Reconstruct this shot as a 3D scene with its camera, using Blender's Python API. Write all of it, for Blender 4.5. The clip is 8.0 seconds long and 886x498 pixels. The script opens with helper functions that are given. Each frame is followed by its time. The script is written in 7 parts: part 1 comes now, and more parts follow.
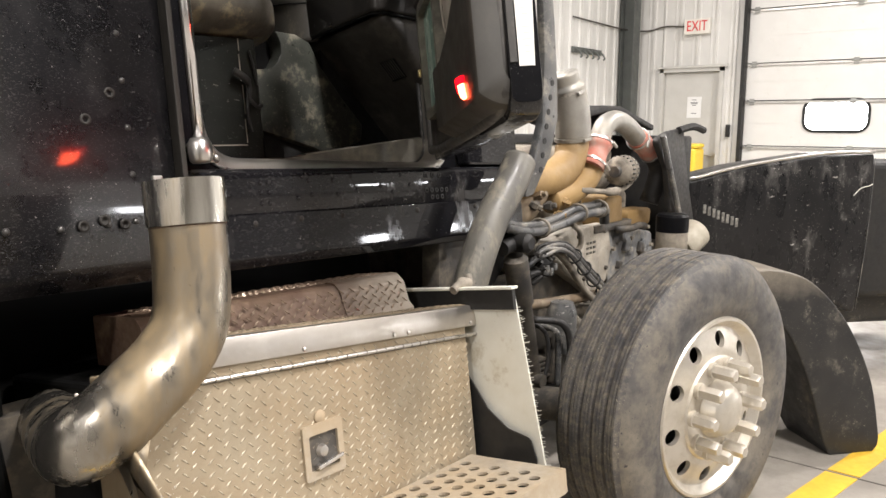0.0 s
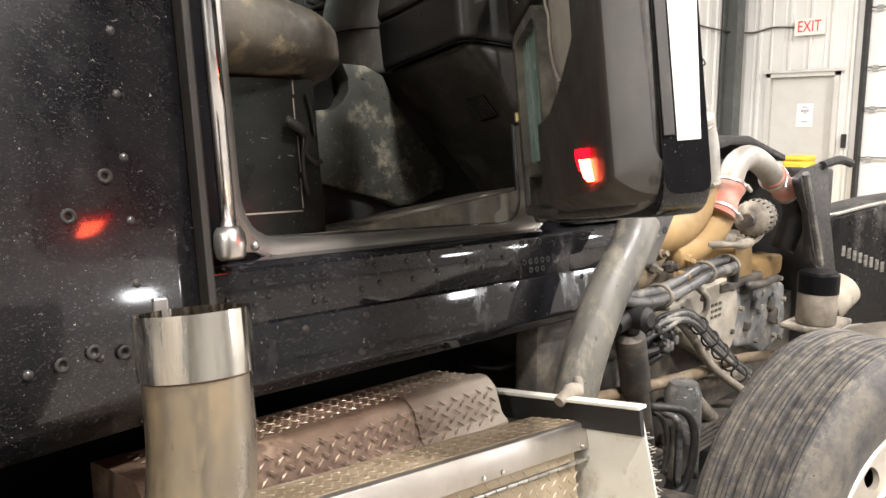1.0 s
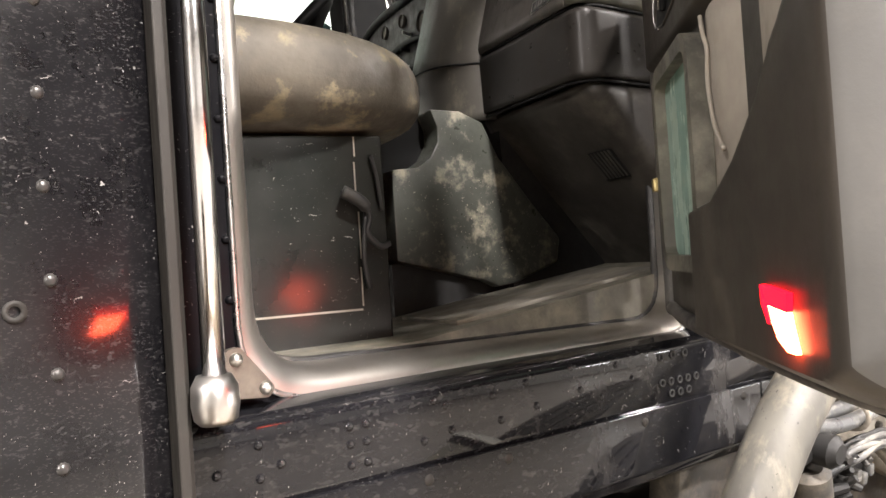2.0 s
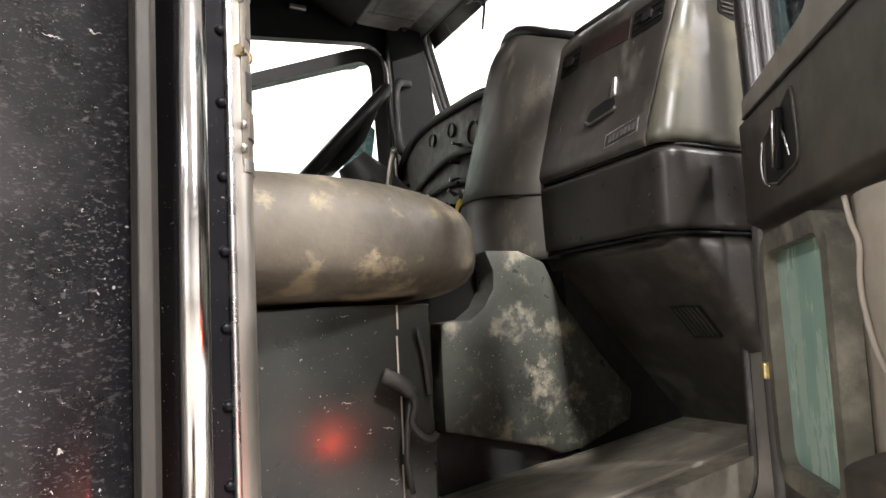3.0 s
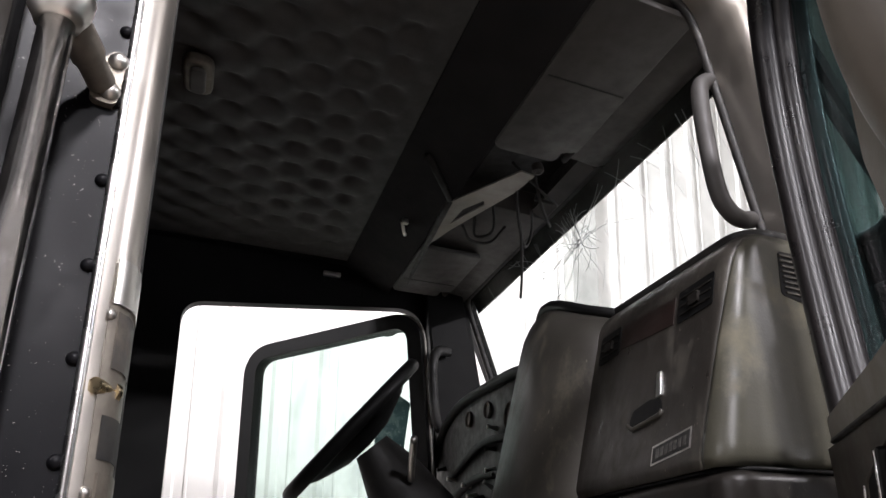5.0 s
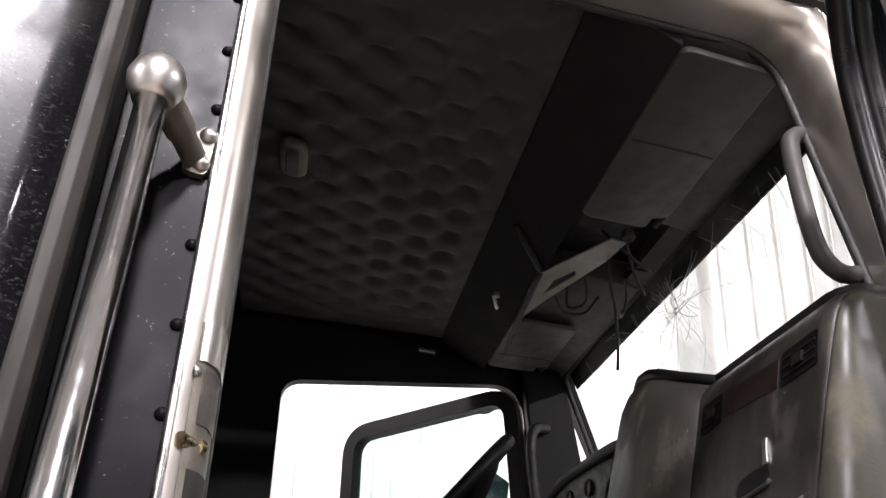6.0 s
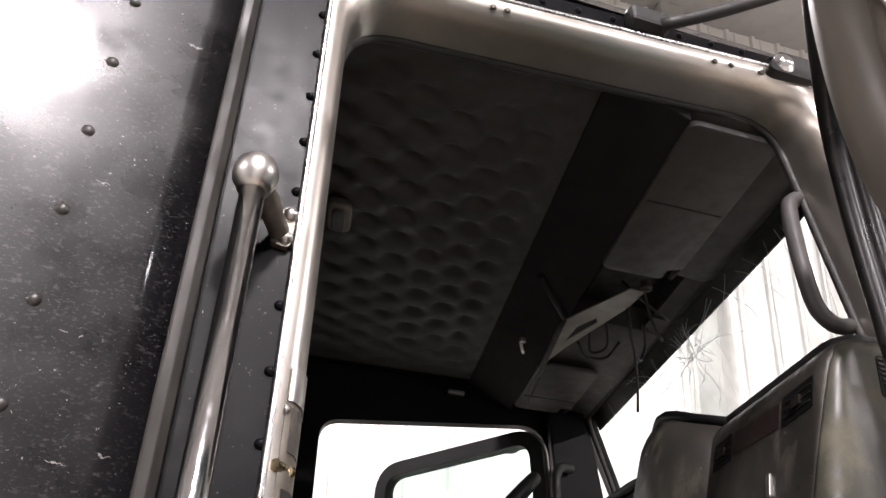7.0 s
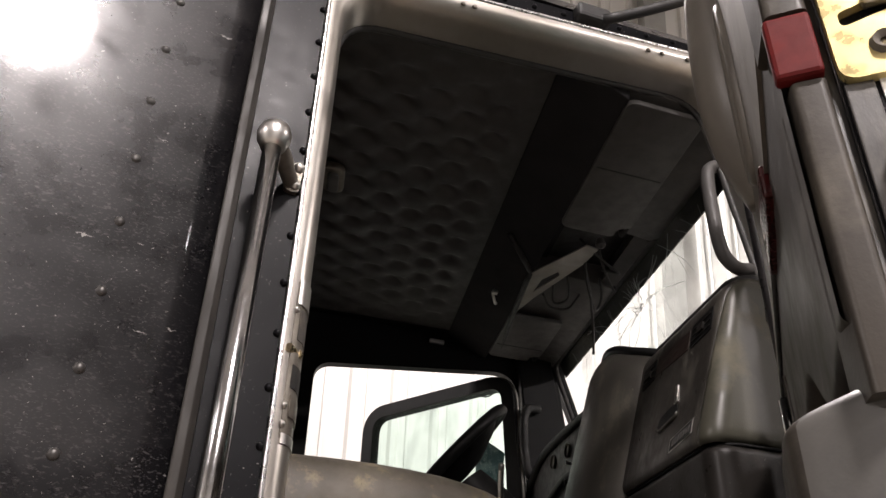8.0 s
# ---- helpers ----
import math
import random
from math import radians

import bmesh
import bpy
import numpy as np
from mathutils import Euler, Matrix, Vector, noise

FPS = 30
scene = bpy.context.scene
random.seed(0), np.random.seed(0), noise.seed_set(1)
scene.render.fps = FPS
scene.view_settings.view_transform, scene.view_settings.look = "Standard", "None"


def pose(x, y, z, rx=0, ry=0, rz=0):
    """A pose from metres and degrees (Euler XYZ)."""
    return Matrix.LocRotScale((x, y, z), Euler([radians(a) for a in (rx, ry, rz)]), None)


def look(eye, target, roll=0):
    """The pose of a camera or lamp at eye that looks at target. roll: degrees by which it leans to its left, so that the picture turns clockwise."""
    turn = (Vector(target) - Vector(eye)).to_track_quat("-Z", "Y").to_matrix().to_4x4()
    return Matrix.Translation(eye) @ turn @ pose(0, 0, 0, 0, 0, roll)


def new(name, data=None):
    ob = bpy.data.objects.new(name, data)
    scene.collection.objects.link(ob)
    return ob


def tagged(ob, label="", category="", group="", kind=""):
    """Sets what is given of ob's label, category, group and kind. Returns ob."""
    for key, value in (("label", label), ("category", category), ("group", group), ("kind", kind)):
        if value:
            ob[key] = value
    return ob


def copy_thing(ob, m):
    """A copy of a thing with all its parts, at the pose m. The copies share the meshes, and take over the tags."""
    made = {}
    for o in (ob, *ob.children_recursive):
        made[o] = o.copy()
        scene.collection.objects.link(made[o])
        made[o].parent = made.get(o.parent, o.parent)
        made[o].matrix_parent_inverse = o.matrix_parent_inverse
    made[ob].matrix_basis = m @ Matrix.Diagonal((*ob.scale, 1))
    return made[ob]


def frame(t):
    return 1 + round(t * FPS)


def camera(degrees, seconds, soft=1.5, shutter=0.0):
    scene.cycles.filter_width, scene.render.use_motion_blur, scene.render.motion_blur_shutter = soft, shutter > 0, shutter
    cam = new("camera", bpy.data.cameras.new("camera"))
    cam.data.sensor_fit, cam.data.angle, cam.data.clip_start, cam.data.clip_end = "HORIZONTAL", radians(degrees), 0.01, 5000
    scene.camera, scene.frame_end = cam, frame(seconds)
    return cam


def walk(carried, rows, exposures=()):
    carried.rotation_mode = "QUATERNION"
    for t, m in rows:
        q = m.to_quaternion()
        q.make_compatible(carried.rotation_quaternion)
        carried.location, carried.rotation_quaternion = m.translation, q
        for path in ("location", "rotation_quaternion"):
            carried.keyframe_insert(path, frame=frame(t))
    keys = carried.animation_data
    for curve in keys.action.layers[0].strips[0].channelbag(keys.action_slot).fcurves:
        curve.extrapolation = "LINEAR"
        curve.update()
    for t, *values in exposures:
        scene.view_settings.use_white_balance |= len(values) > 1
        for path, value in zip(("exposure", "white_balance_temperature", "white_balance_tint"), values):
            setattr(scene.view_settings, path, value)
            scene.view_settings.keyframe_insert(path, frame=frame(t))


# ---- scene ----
cam = camera(59.0, 8.0)
# The truck leans on its broken springs: its own axes against the level hall.
CAB = Matrix(((0.99939, -0.00525, 0.03461, 0), (0.0, 0.98867, 0.1501, 0), (-0.035, -0.15001, 0.98806, -0.0667), (0, 0, 0, 1)))
PATH = [
    (0, (-1.128, -1.654, 1.252), (0.426, -0.397, 1.178), -5.3),
    (0.5, (-0.938, -1.501, 1.345), (0.573, -0.193, 1.269), -5.1),
    (1, (-0.765, -1.317, 1.458), (0.654, 0.091, 1.401), -4.9),
    (1.5, (-0.533, -1.149, 1.54), (0.767, 0.371, 1.509), -4.6),
    (1.7, (-0.453, -1.093, 1.561), (0.784, 0.479, 1.547), -4.4),
    (2.8, (-0.287, -0.833, 1.767), (0.806, 0.836, 1.912), -2.9),
    (3, (-0.257, -0.813, 1.803), (0.832, 0.854, 1.996), -2.9),
    (3.5, (-0.173, -0.772, 1.863), (0.907, 0.874, 2.217), -2.8),
    (4, (-0.075, -0.737, 1.901), (0.988, 0.877, 2.417), -2.6),
    (4.5, (-0.048, -0.708, 1.938), (0.968, 0.885, 2.594), -2.3),
    (5, (-0.023, -0.674, 1.958), (0.841, 0.945, 2.751), -1.6),
    (5.2, (-0.01, -0.665, 1.959), (0.785, 0.97, 2.793), -1.4),
    (6.5, (0.003, -0.716, 1.91), (0.542, 0.898, 2.961), 1.1),
    (7, (-0.071, -0.807, 1.874), (0.454, 0.797, 2.947), 1.3),
    (7.5, (-0.13, -0.903, 1.782), (0.394, 0.703, 2.853), 1.7),
    (8, (-0.111, -1.032, 1.679), (0.447, 0.596, 2.698), 1.6),
]
EXPOSURES = [(0.0, -0.02, 6550, 13), (1.0, 0.40, 6550, 13), (1.5, 1.04, 6650, 15), (3.0, 1.25, 6450, 14), (3.5, 0.38, 6350, 15), (4.0, -0.20, 6250, 16), (4.5, -0.05, 6150, 17), (5.2, 0.16, 6150, 18), (6.5, 0.30, 6300, 20), (7.0, 0.17, 6400, 20), (7.5, 0.03, 6500, 20), (8.0, -0.3, 6650, 19)]
LAMP_WATTS = 318
walk(cam, [(t, CAB @ look(eye, target, roll)) for t, eye, target, roll in PATH], EXPOSURES)

# ---- light ----
world = bpy.data.worlds.new("hall_air")
scene.world = world
world.use_nodes = True
world.node_tree.nodes["Background"].inputs[0].default_value = (0.9, 0.95, 1.0, 1)
world.node_tree.nodes["Background"].inputs[1].default_value = 0.02


def area_lamp(name, x, y, z, sx, sy, watts, rot=(0, 0, 0), colour=(1, 0.97, 0.93)):
    lamp = bpy.data.lights.new(name, "AREA")
    lamp.shape, lamp.size, lamp.size_y, lamp.energy, lamp.color = "ELLIPSE", sx, sy, watts, colour
    ob = new(name, lamp)
    ob.matrix_world = pose(x, y, z, *rot)
    return ob


# First lamp is placed by its reflection; the rest are unseen, added for brightness.
LAMPS = [(0.20, -2.28), (6.4, -2.2), (-6.0, -2.2), (1.6, 2.55), (-4.2, 2.55), (4.4, -5.6), (0.0, -5.6)]
# Lamps on the left are stronger to whiten the side wall.
for lx, ly in LAMPS:
    area_lamp("unseen_high_bay_light", lx, ly, 5.38, 0.46, 0.46, LAMP_WATTS * (1.3 if ly > 0 else 1.0))


# ---- materials ----
def rgb(c):
    return (c[0], c[1], c[2], 1)


def mat(name, col, rough=0.5, metal=0.0, col2=None, scale=6.0, lo=0.35, hi=0.65, bump=0.0, bscale=80.0,
        dust=None, dlo=0.5, dhi=0.7, dscale=9.0, speck=None, sscale=140.0, slo=0.68, rvar=0.15, coat=0.0, stretch=(1, 1, 1), chips=None, cscale=55.0, cshare=0.3, scratch=0.0, spec=0.5, settle=None, scuff=None, coat_rough=0.065):
    """A worn surface: two colours mixed by broad patches, fine relief, dust in patches, and small specks."""
    m = bpy.data.materials.new(name)
    m.use_nodes = True
    nt = m.node_tree
    b = nt.nodes["Principled BSDF"]
    N, L = nt.nodes.new, nt.links.new
    co = N("ShaderNodeTexCoord")
    mp = N("ShaderNodeMapping")
    mp.inputs["Scale"].default_value = stretch
    L(co.outputs["Object"], mp.inputs["Vector"])

    def noise_tex(sc, detail=6.0, rough_=0.6):
        n = N("ShaderNodeTexNoise")
        n.inputs["Scale"].default_value, n.inputs["Detail"].default_value, n.inputs["Roughness"].default_value = sc, detail, rough_
        L(mp.outputs[0], n.inputs["Vector"])
        return n.outputs["Fac"]

    def ramp(src, a, z):
        r = N("ShaderNodeMapRange")
        r.inputs["From Min"].default_value, r.inputs["From Max"].default_value = a, z
        L(src, r.inputs["Value"])
        return r.outputs["Result"]

    def mix(fac, a, z):
        x = N("ShaderNodeMix")
        x.data_type = "RGBA"
        L(fac, x.inputs["Factor"])
        for s, v in ((x.inputs["A"], a), (x.inputs["B"], z)):
            if isinstance(v, tuple):
                s.default_value = rgb(v)
            else:
                L(v, s)
        return x.outputs["Result"]

    broad = noise_tex(scale)
    colour = mix(ramp(broad, lo, hi), tuple(col), tuple(col2 or [c * 0.75 for c in col]))
    rsrc = ramp(noise_tex(scale * 4.0), 0.3, 0.7)
    rm = N("ShaderNodeMapRange")
    rm.inputs["To Min"].default_value, rm.inputs["To Max"].default_value = max(0.02, rough - rvar), min(1.0, rough + rvar)
    L(rsrc, rm.inputs["Value"])
    rout = rm.outputs["Result"]
    metalness = None
    if dust:
        df = ramp(noise_tex(dscale, 8.0, 0.7), dlo, dhi)
        colour = mix(df, colour, tuple(dust))
        mr = N("ShaderNodeMix")
        L(df, mr.inputs["Factor"])
        L(rout, mr.inputs["A"])
        mr.inputs["B"].default_value = 0.85
        rout = mr.outputs["Result"]
        if metal > 0:
            mm = N("ShaderNodeMapRange")
            mm.inputs["To Min"].default_value, mm.inputs["To Max"].default_value = metal, metal * 0.35
            L(df, mm.inputs["Value"])
            metalness = mm.outputs["Result"]
    if settle:
        axis, a0, a1, tint = settle
        sp = N("ShaderNodeSeparateXYZ")
        L(co.outputs["Object"], sp.inputs[0])
        wob = N("ShaderNodeMath")
        wob.operation = "MULTIPLY_ADD"
        wob.inputs[1].default_value = (a1 - a0) * 1.6
        L(noise_tex(7.0, 8.0, 0.75), wob.inputs[0])
        L(sp.outputs[axis], wob.inputs[2])
        half = (a1 - a0) * 0.8
        colour = mix(ramp(wob.outputs[0], a0 + half, a1 + half), colour, tuple(tint))
    if speck:
        sf = ramp(noise_tex(sscale, 3.0, 0.7), slo, slo + 0.05)
        colour = mix(sf, colour, tuple(speck))
    if chips:
        warp = N("ShaderNodeTexNoise")
        warp.inputs["Scale"].default_value, warp.inputs["Detail"].default_value = 160.0, 2.0
        L(mp.outputs[0], warp.inputs["Vector"])
        wm = N("ShaderNodeVectorMath")
        wm.operation = "MULTIPLY_ADD"
        wm.inputs[1].default_value = (0.012, 0.012, 0.012)
        L(warp.outputs["Color"], wm.inputs[0]), L(mp.outputs[0], wm.inputs[2])
        clump = ramp(noise_tex(4.5, 6.0, 0.7), 0.18, 0.60)
        for sc, share, sx in ((cscale, cshare * 0.12, 1.0), (cscale * 2.3, cshare, 1.0), (cscale * 4.2, min(0.95, cshare * 1.2), 1.0), (cscale * 0.5, cshare * scratch, 5.0)):
            if share <= 0:
                continue
            vm = N("ShaderNodeMapping")
            vm.inputs["Scale"].default_value = (1.0 / sx ** 0.5, 1.0, sx)
            if sx > 1:
                vm.inputs["Rotation"].default_value = (0.3, 0.9, 0.2)
            L(wm.outputs[0], vm.inputs["Vector"])
            vo = N("ShaderNodeTexVoronoi")
            vo.inputs["Scale"].default_value = sc
            L(vm.outputs[0], vo.inputs["Vector"])
            sep = N("ShaderNodeSeparateColor")
            L(vo.outputs["Color"], sep.inputs[0])
            size = N("ShaderNodeMapRange")
            size.inputs["From Min"].default_value, size.inputs["From Max"].default_value = 1.0 - share, 1.0
            size.inputs["To Max"].default_value = 0.26
            L(sep.outputs[0], size.inputs["Value"])
            sm = N("ShaderNodeMath")
            sm.operation = "MULTIPLY"
            L(size.outputs["Result"], sm.inputs[0]), L(clump, sm.inputs[1])
            sub = N("ShaderNodeMath")
            sub.operation = "SUBTRACT"
            L(sm.outputs[0], sub.inputs[0]), L(vo.outputs["Distance"], sub.inputs[1])
            colour = mix(ramp(sub.outputs[0], 0.0, 0.05), colour, tuple(chips))
    if scuff:
        tint, fine, amount = scuff
        thick = ramp(noise_tex(2.6, 5.0, 0.65), 0.36, 0.62)
        for turn, sc, lo_ in ((0.72, fine, 0.615), (0.95, fine * 1.9, 0.61), (-0.35, fine * 0.8, 0.655), (1.45, fine * 1.3, 0.65)):
            vm = N("ShaderNodeMapping")
            vm.inputs["Rotation"].default_value = (0.0, turn, 0.0)
            vm.inputs["Scale"].default_value = (0.42, 1.0, 1.0)
            L(co.outputs["Object"], vm.inputs["Vector"])
            ns = N("ShaderNodeTexNoise")
            ns.inputs["Scale"].default_value, ns.inputs["Detail"].default_value, ns.inputs["Roughness"].default_value = sc, 2.0, 0.5
            L(vm.outputs[0], ns.inputs["Vector"])
            k = N("ShaderNodeMath")
            k.operation = "MULTIPLY"
            L(ramp(ns.outputs["Fac"], lo_, lo_ + 0.07), k.inputs[0]), L(thick, k.inputs[1])
            k2 = N("ShaderNodeMath")
            k2.operation = "MULTIPLY"
            k2.inputs[1].default_value = amount
            L(k.outputs[0], k2.inputs[0])
            colour = mix(k2.outputs[0], colour, tuple(tint))
    L(colour, b.inputs["Base Color"])
    L(rout, b.inputs["Roughness"])
    b.inputs["Metallic"].default_value = metal
    if metalness is not None:
        L(metalness, b.inputs["Metallic"])
    b.inputs["Coat Weight"].default_value = coat
    b.inputs["Specular IOR Level"].default_value = spec
    b.inputs["Coat Roughness"].default_value = coat_rough
    if bump:
        bp = N("ShaderNodeBump")
        bp.inputs["Strength"].default_value, bp.inputs["Distance"].default_value = bump, 0.002
        L(noise_tex(bscale, 4.0), bp.inputs["Height"])
        L(bp.outputs["Normal"], b.inputs["Normal"])
    return m


def glow(name, col, strength):
    m = bpy.data.materials.new(name)
    m.use_nodes = True
    b = m.node_tree.nodes["Principled BSDF"]
    b.inputs["Base Color"].default_value = rgb(col)
    b.inputs["Emission Color"].default_value = rgb(col)
    b.inputs["Emission Strength"].default_value = strength
    return m


def glass(name, tint, rough=0.02, dirt=(0.5, 0.55, 0.5), dlo=0.5, dhi=0.8, dscale=5.0, dmax=0.5, stretch=(1, 1, 1), gloss=0.05):
    """Clear pane with a film of dirt: see-through with gloss, and matt dirt in patches."""
    m = bpy.data.materials.new(name)
    m.use_nodes = True
    nt = m.node_tree
    N, L = nt.nodes.new, nt.links.new
    out = nt.nodes["Material Output"]
    nt.nodes.remove(nt.nodes["Principled BSDF"])
    tr, gl, df = N("ShaderNodeBsdfTransparent"), N("ShaderNodeBsdfGlossy"), N("ShaderNodeBsdfDiffuse")
    tr.inputs["Color"].default_value, gl.inputs["Roughness"].default_value, df.inputs["Color"].default_value = rgb(tint), rough, rgb(dirt)
    a = N("ShaderNodeMixShader")
    a.inputs[0].default_value = gloss
    L(tr.outputs[0], a.inputs[1]), L(gl.outputs[0], a.inputs[2])
    co, mp, ns, mr = N("ShaderNodeTexCoord"), N("ShaderNodeMapping"), N("ShaderNodeTexNoise"), N("ShaderNodeMapRange")
    mp.inputs["Scale"].default_value = stretch
    L(co.outputs["Object"], mp.inputs["Vector"]), L(mp.outputs[0], ns.inputs["Vector"])
    ns.inputs["Scale"].default_value, ns.inputs["Detail"].default_value = dscale, 8.0
    mr.inputs["From Min"].default_value, mr.inputs["From Max"].default_value, mr.inputs["To Max"].default_value = dlo, dhi, dmax
    L(ns.outputs["Fac"], mr.inputs["Value"])
    c = N("ShaderNodeMixShader")
    L(mr.outputs["Result"], c.inputs[0]), L(a.outputs[0], c.inputs[1]), L(df.outputs[0], c.inputs[2])
    L(c.outputs[0], out.inputs["Surface"])
    return m


DUST = (0.30, 0.25, 0.18)
M_PAINT = mat("black_truck_paint", (0.005, 0.005, 0.006), 0.30, 0, (0.009, 0.0085, 0.0095), 3.0, rvar=0.09, dust=(0.026, 0.024, 0.023), dlo=0.55, dhi=1.0, spec=0.20,
              dscale=6.0, bump=0.05, bscale=14.0, coat=0.75, coat_rough=0.065, chips=(0.24, 0.23, 0.22), cscale=70.0, cshare=0.22, scratch=0.5, scuff=((0.105, 0.10, 0.098), 260.0, 0.33))
M_HOOD = mat("scuffed_black_hood", (0.008, 0.008, 0.009), 0.30, 0, (0.018, 0.0175, 0.018), 3.0, rvar=0.08, dust=(0.18, 0.172, 0.16), dlo=0.56, dhi=0.76, dscale=4.5, stretch=(1, 1, 0.5), spec=0.3, bump=0.06, bscale=16.0, chips=(0.34, 0.32, 0.30), cscale=50.0, cshare=0.5, scratch=0.6)
M_SILL = mat("scuffed_black_paint", (0.006, 0.006, 0.0075), 0.045, 0, (0.011, 0.011, 0.0125), 4.0, rvar=0.02, dust=(0.075, 0.07, 0.066), dlo=0.58, dhi=0.85, dscale=6.0, stretch=(1, 1, 0.45),
             bump=0.02, bscale=9.0, chips=(0.20, 0.19, 0.18), cscale=60.0, cshare=0.12, scratch=0.6, spec=0.36, scuff=((0.10, 0.095, 0.09), 110.0, 0.4))
M_POST = mat("satin_black_paint", (0.004, 0.004, 0.005), 0.34, 0, (0.007, 0.007, 0.008), 8.0, rvar=0.07, dust=(0.022, 0.020, 0.019), dlo=0.64, dhi=1.0, dscale=12.0, bump=0.05, spec=0.08,
             chips=(0.22, 0.21, 0.20), cscale=80.0, cshare=0.25)
M_CHROME = mat("chrome", (0.80, 0.80, 0.81), 0.16, 1, (0.70, 0.70, 0.71), 20.0, rvar=0.06)
M_ALU = mat("brushed_aluminium", (0.66, 0.645, 0.62), 0.34, 1, (0.54, 0.52, 0.49), 5.0, rvar=0.08, bump=0.03, bscale=60.0)
M_BRIGHT = mat("bright_aluminium_trim", (0.82, 0.81, 0.80), 0.28, 1, (0.75, 0.74, 0.73), 9.0, rvar=0.06)
M_COLLAR = mat("polished_collar", (0.68, 0.66, 0.61), 0.14, 1, (0.34, 0.305, 0.24), 11.0, 0.42, 0.60, rvar=0.06, stretch=(1, 1, 0.12), dust=(0.36, 0.29, 0.19), dlo=0.56, dhi=0.75, dscale=9.0)
M_ALU_DUSTY = mat("dusty_aluminium", (0.54, 0.49, 0.41), 0.42, 0.6, (0.43, 0.37, 0.28), 4.0, dust=(0.40, 0.31, 0.20), dlo=0.32, dhi=0.72, dscale=4.0, rvar=0.12, bump=0.08, bscale=100.0)
M_DIAMOND = mat("worn_bright_diamonds", (0.50, 0.445, 0.35), 0.46, 0.5, (0.42, 0.36, 0.265), 5.0, dust=(0.42, 0.34, 0.23), dlo=0.52, dhi=0.80, dscale=5.0, rvar=0.1)
M_TBOX = mat("dirt_filmed_tread_plate", (0.42, 0.36, 0.265), 0.48, 0.45, (0.33, 0.27, 0.185), 4.0, dust=(0.29, 0.215, 0.13), dlo=0.40, dhi=0.74, dscale=3.5, rvar=0.12, bump=0.10, bscale=90.0, chips=(0.55, 0.52, 0.46), cscale=30.0, cshare=0.25)
M_STAIN = mat("stained_stainless_pipe", (0.43, 0.405, 0.36), 0.26, 0.95, (0.20, 0.175, 0.135), 5.0, 0.40, 0.62, rvar=0.10, dust=(0.36, 0.265, 0.145), dlo=0.48, dhi=0.74, dscale=5.0, stretch=(1, 1, 0.30), bump=0.04, bscale=20.0, chips=(0.22, 0.17, 0.11), cscale=36.0, cshare=0.12)
M_TRIM = mat("weathered_grey_trim", (0.038, 0.035, 0.031), 0.5, 0, (0.022, 0.020, 0.018), 14.0, bump=0.1, dust=(0.075, 0.067, 0.058), dlo=0.55, dhi=0.8, stretch=(1, 1, 0.25), spec=0.25)
M_RUBBER = mat("tyre_rubber", (0.048, 0.047, 0.049), 0.6, 0, (0.09, 0.085, 0.078), 9.0, dust=(0.24, 0.205, 0.155), dlo=0.45, dhi=0.80, dscale=34.0, bump=0.5, bscale=110.0, chips=(0.36, 0.325, 0.265), cscale=75.0, cshare=0.85)
M_SEAL = mat("black_rubber_seal", (0.018, 0.018, 0.018), 0.55, 0, (0.03, 0.028, 0.026), 15.0, dust=(0.14, 0.12, 0.10), dlo=0.55, dhi=0.85, dscale=20.0, bump=0.05)
M_DASH = mat("dark_grey_dash_plastic", (0.0140, 0.0125, 0.0112), 0.34, 0, (0.020, 0.018, 0.016), 9.0, chips=(0.10, 0.092, 0.08), cscale=50.0, cshare=0.2, dust=(0.036, 0.032, 0.026), dlo=0.52, dhi=0.85, dscale=7.0, bump=0.14, bscale=300.0, rvar=0.08, spec=0.20)
M_GLOVE = mat("brown_black_glove_lid", (0.026, 0.023, 0.020), 0.42, 0, (0.038, 0.034, 0.029), 10.0, dust=(0.10, 0.092, 0.075), dlo=0.54, dhi=0.72, dscale=12.0, stretch=(1, 1, 0.5), bump=0.12, bscale=280.0, chips=(0.15, 0.135, 0.11), cscale=50.0, cshare=0.25, spec=0.35)
M_DASHL = mat("grey_dash_plastic", (0.031, 0.0285, 0.0245), 0.38, 0, (0.042, 0.039, 0.033), 8.0, dust=(0.115, 0.103, 0.077), dlo=0.53, dhi=0.72, dscale=9.0, stretch=(1, 1, 0.55), bump=0.12, bscale=300.0, rvar=0.07, spec=0.36, chips=(0.14, 0.128, 0.10), cscale=40.0, cshare=0.15)
# Black rubber, and also the colour of added blocks standing for deep shade.
M_NEARBLACK = mat("near_black_rubber_and_fill", (0.006, 0.006, 0.006), 0.5, 0, (0.008, 0.008, 0.008), 9.0, bump=0.05, spec=0.12, rvar=0.05)
M_MUDDY = mat("mud_smeared_dark_plastic", (0.062, 0.066, 0.056), 0.40, 0, (0.034, 0.036, 0.030), 9.0, dust=(0.25, 0.23, 0.175), dlo=0.52, dhi=0.66, dscale=13.0, bump=0.12, bscale=200.0, chips=(0.30, 0.28, 0.22), cscale=45.0, cshare=0.3)
M_SEAT = mat("dirty_tan_grey_vinyl", (0.098, 0.085, 0.064), 0.55, 0, (0.064, 0.055, 0.042), 7.0, 0.4, 0.6, dust=(0.215, 0.178, 0.112), dlo=0.545, dhi=0.64, dscale=11.0, bump=0.3, bscale=120.0, chips=(0.08, 0.065, 0.045), cscale=40.0, cshare=0.35)
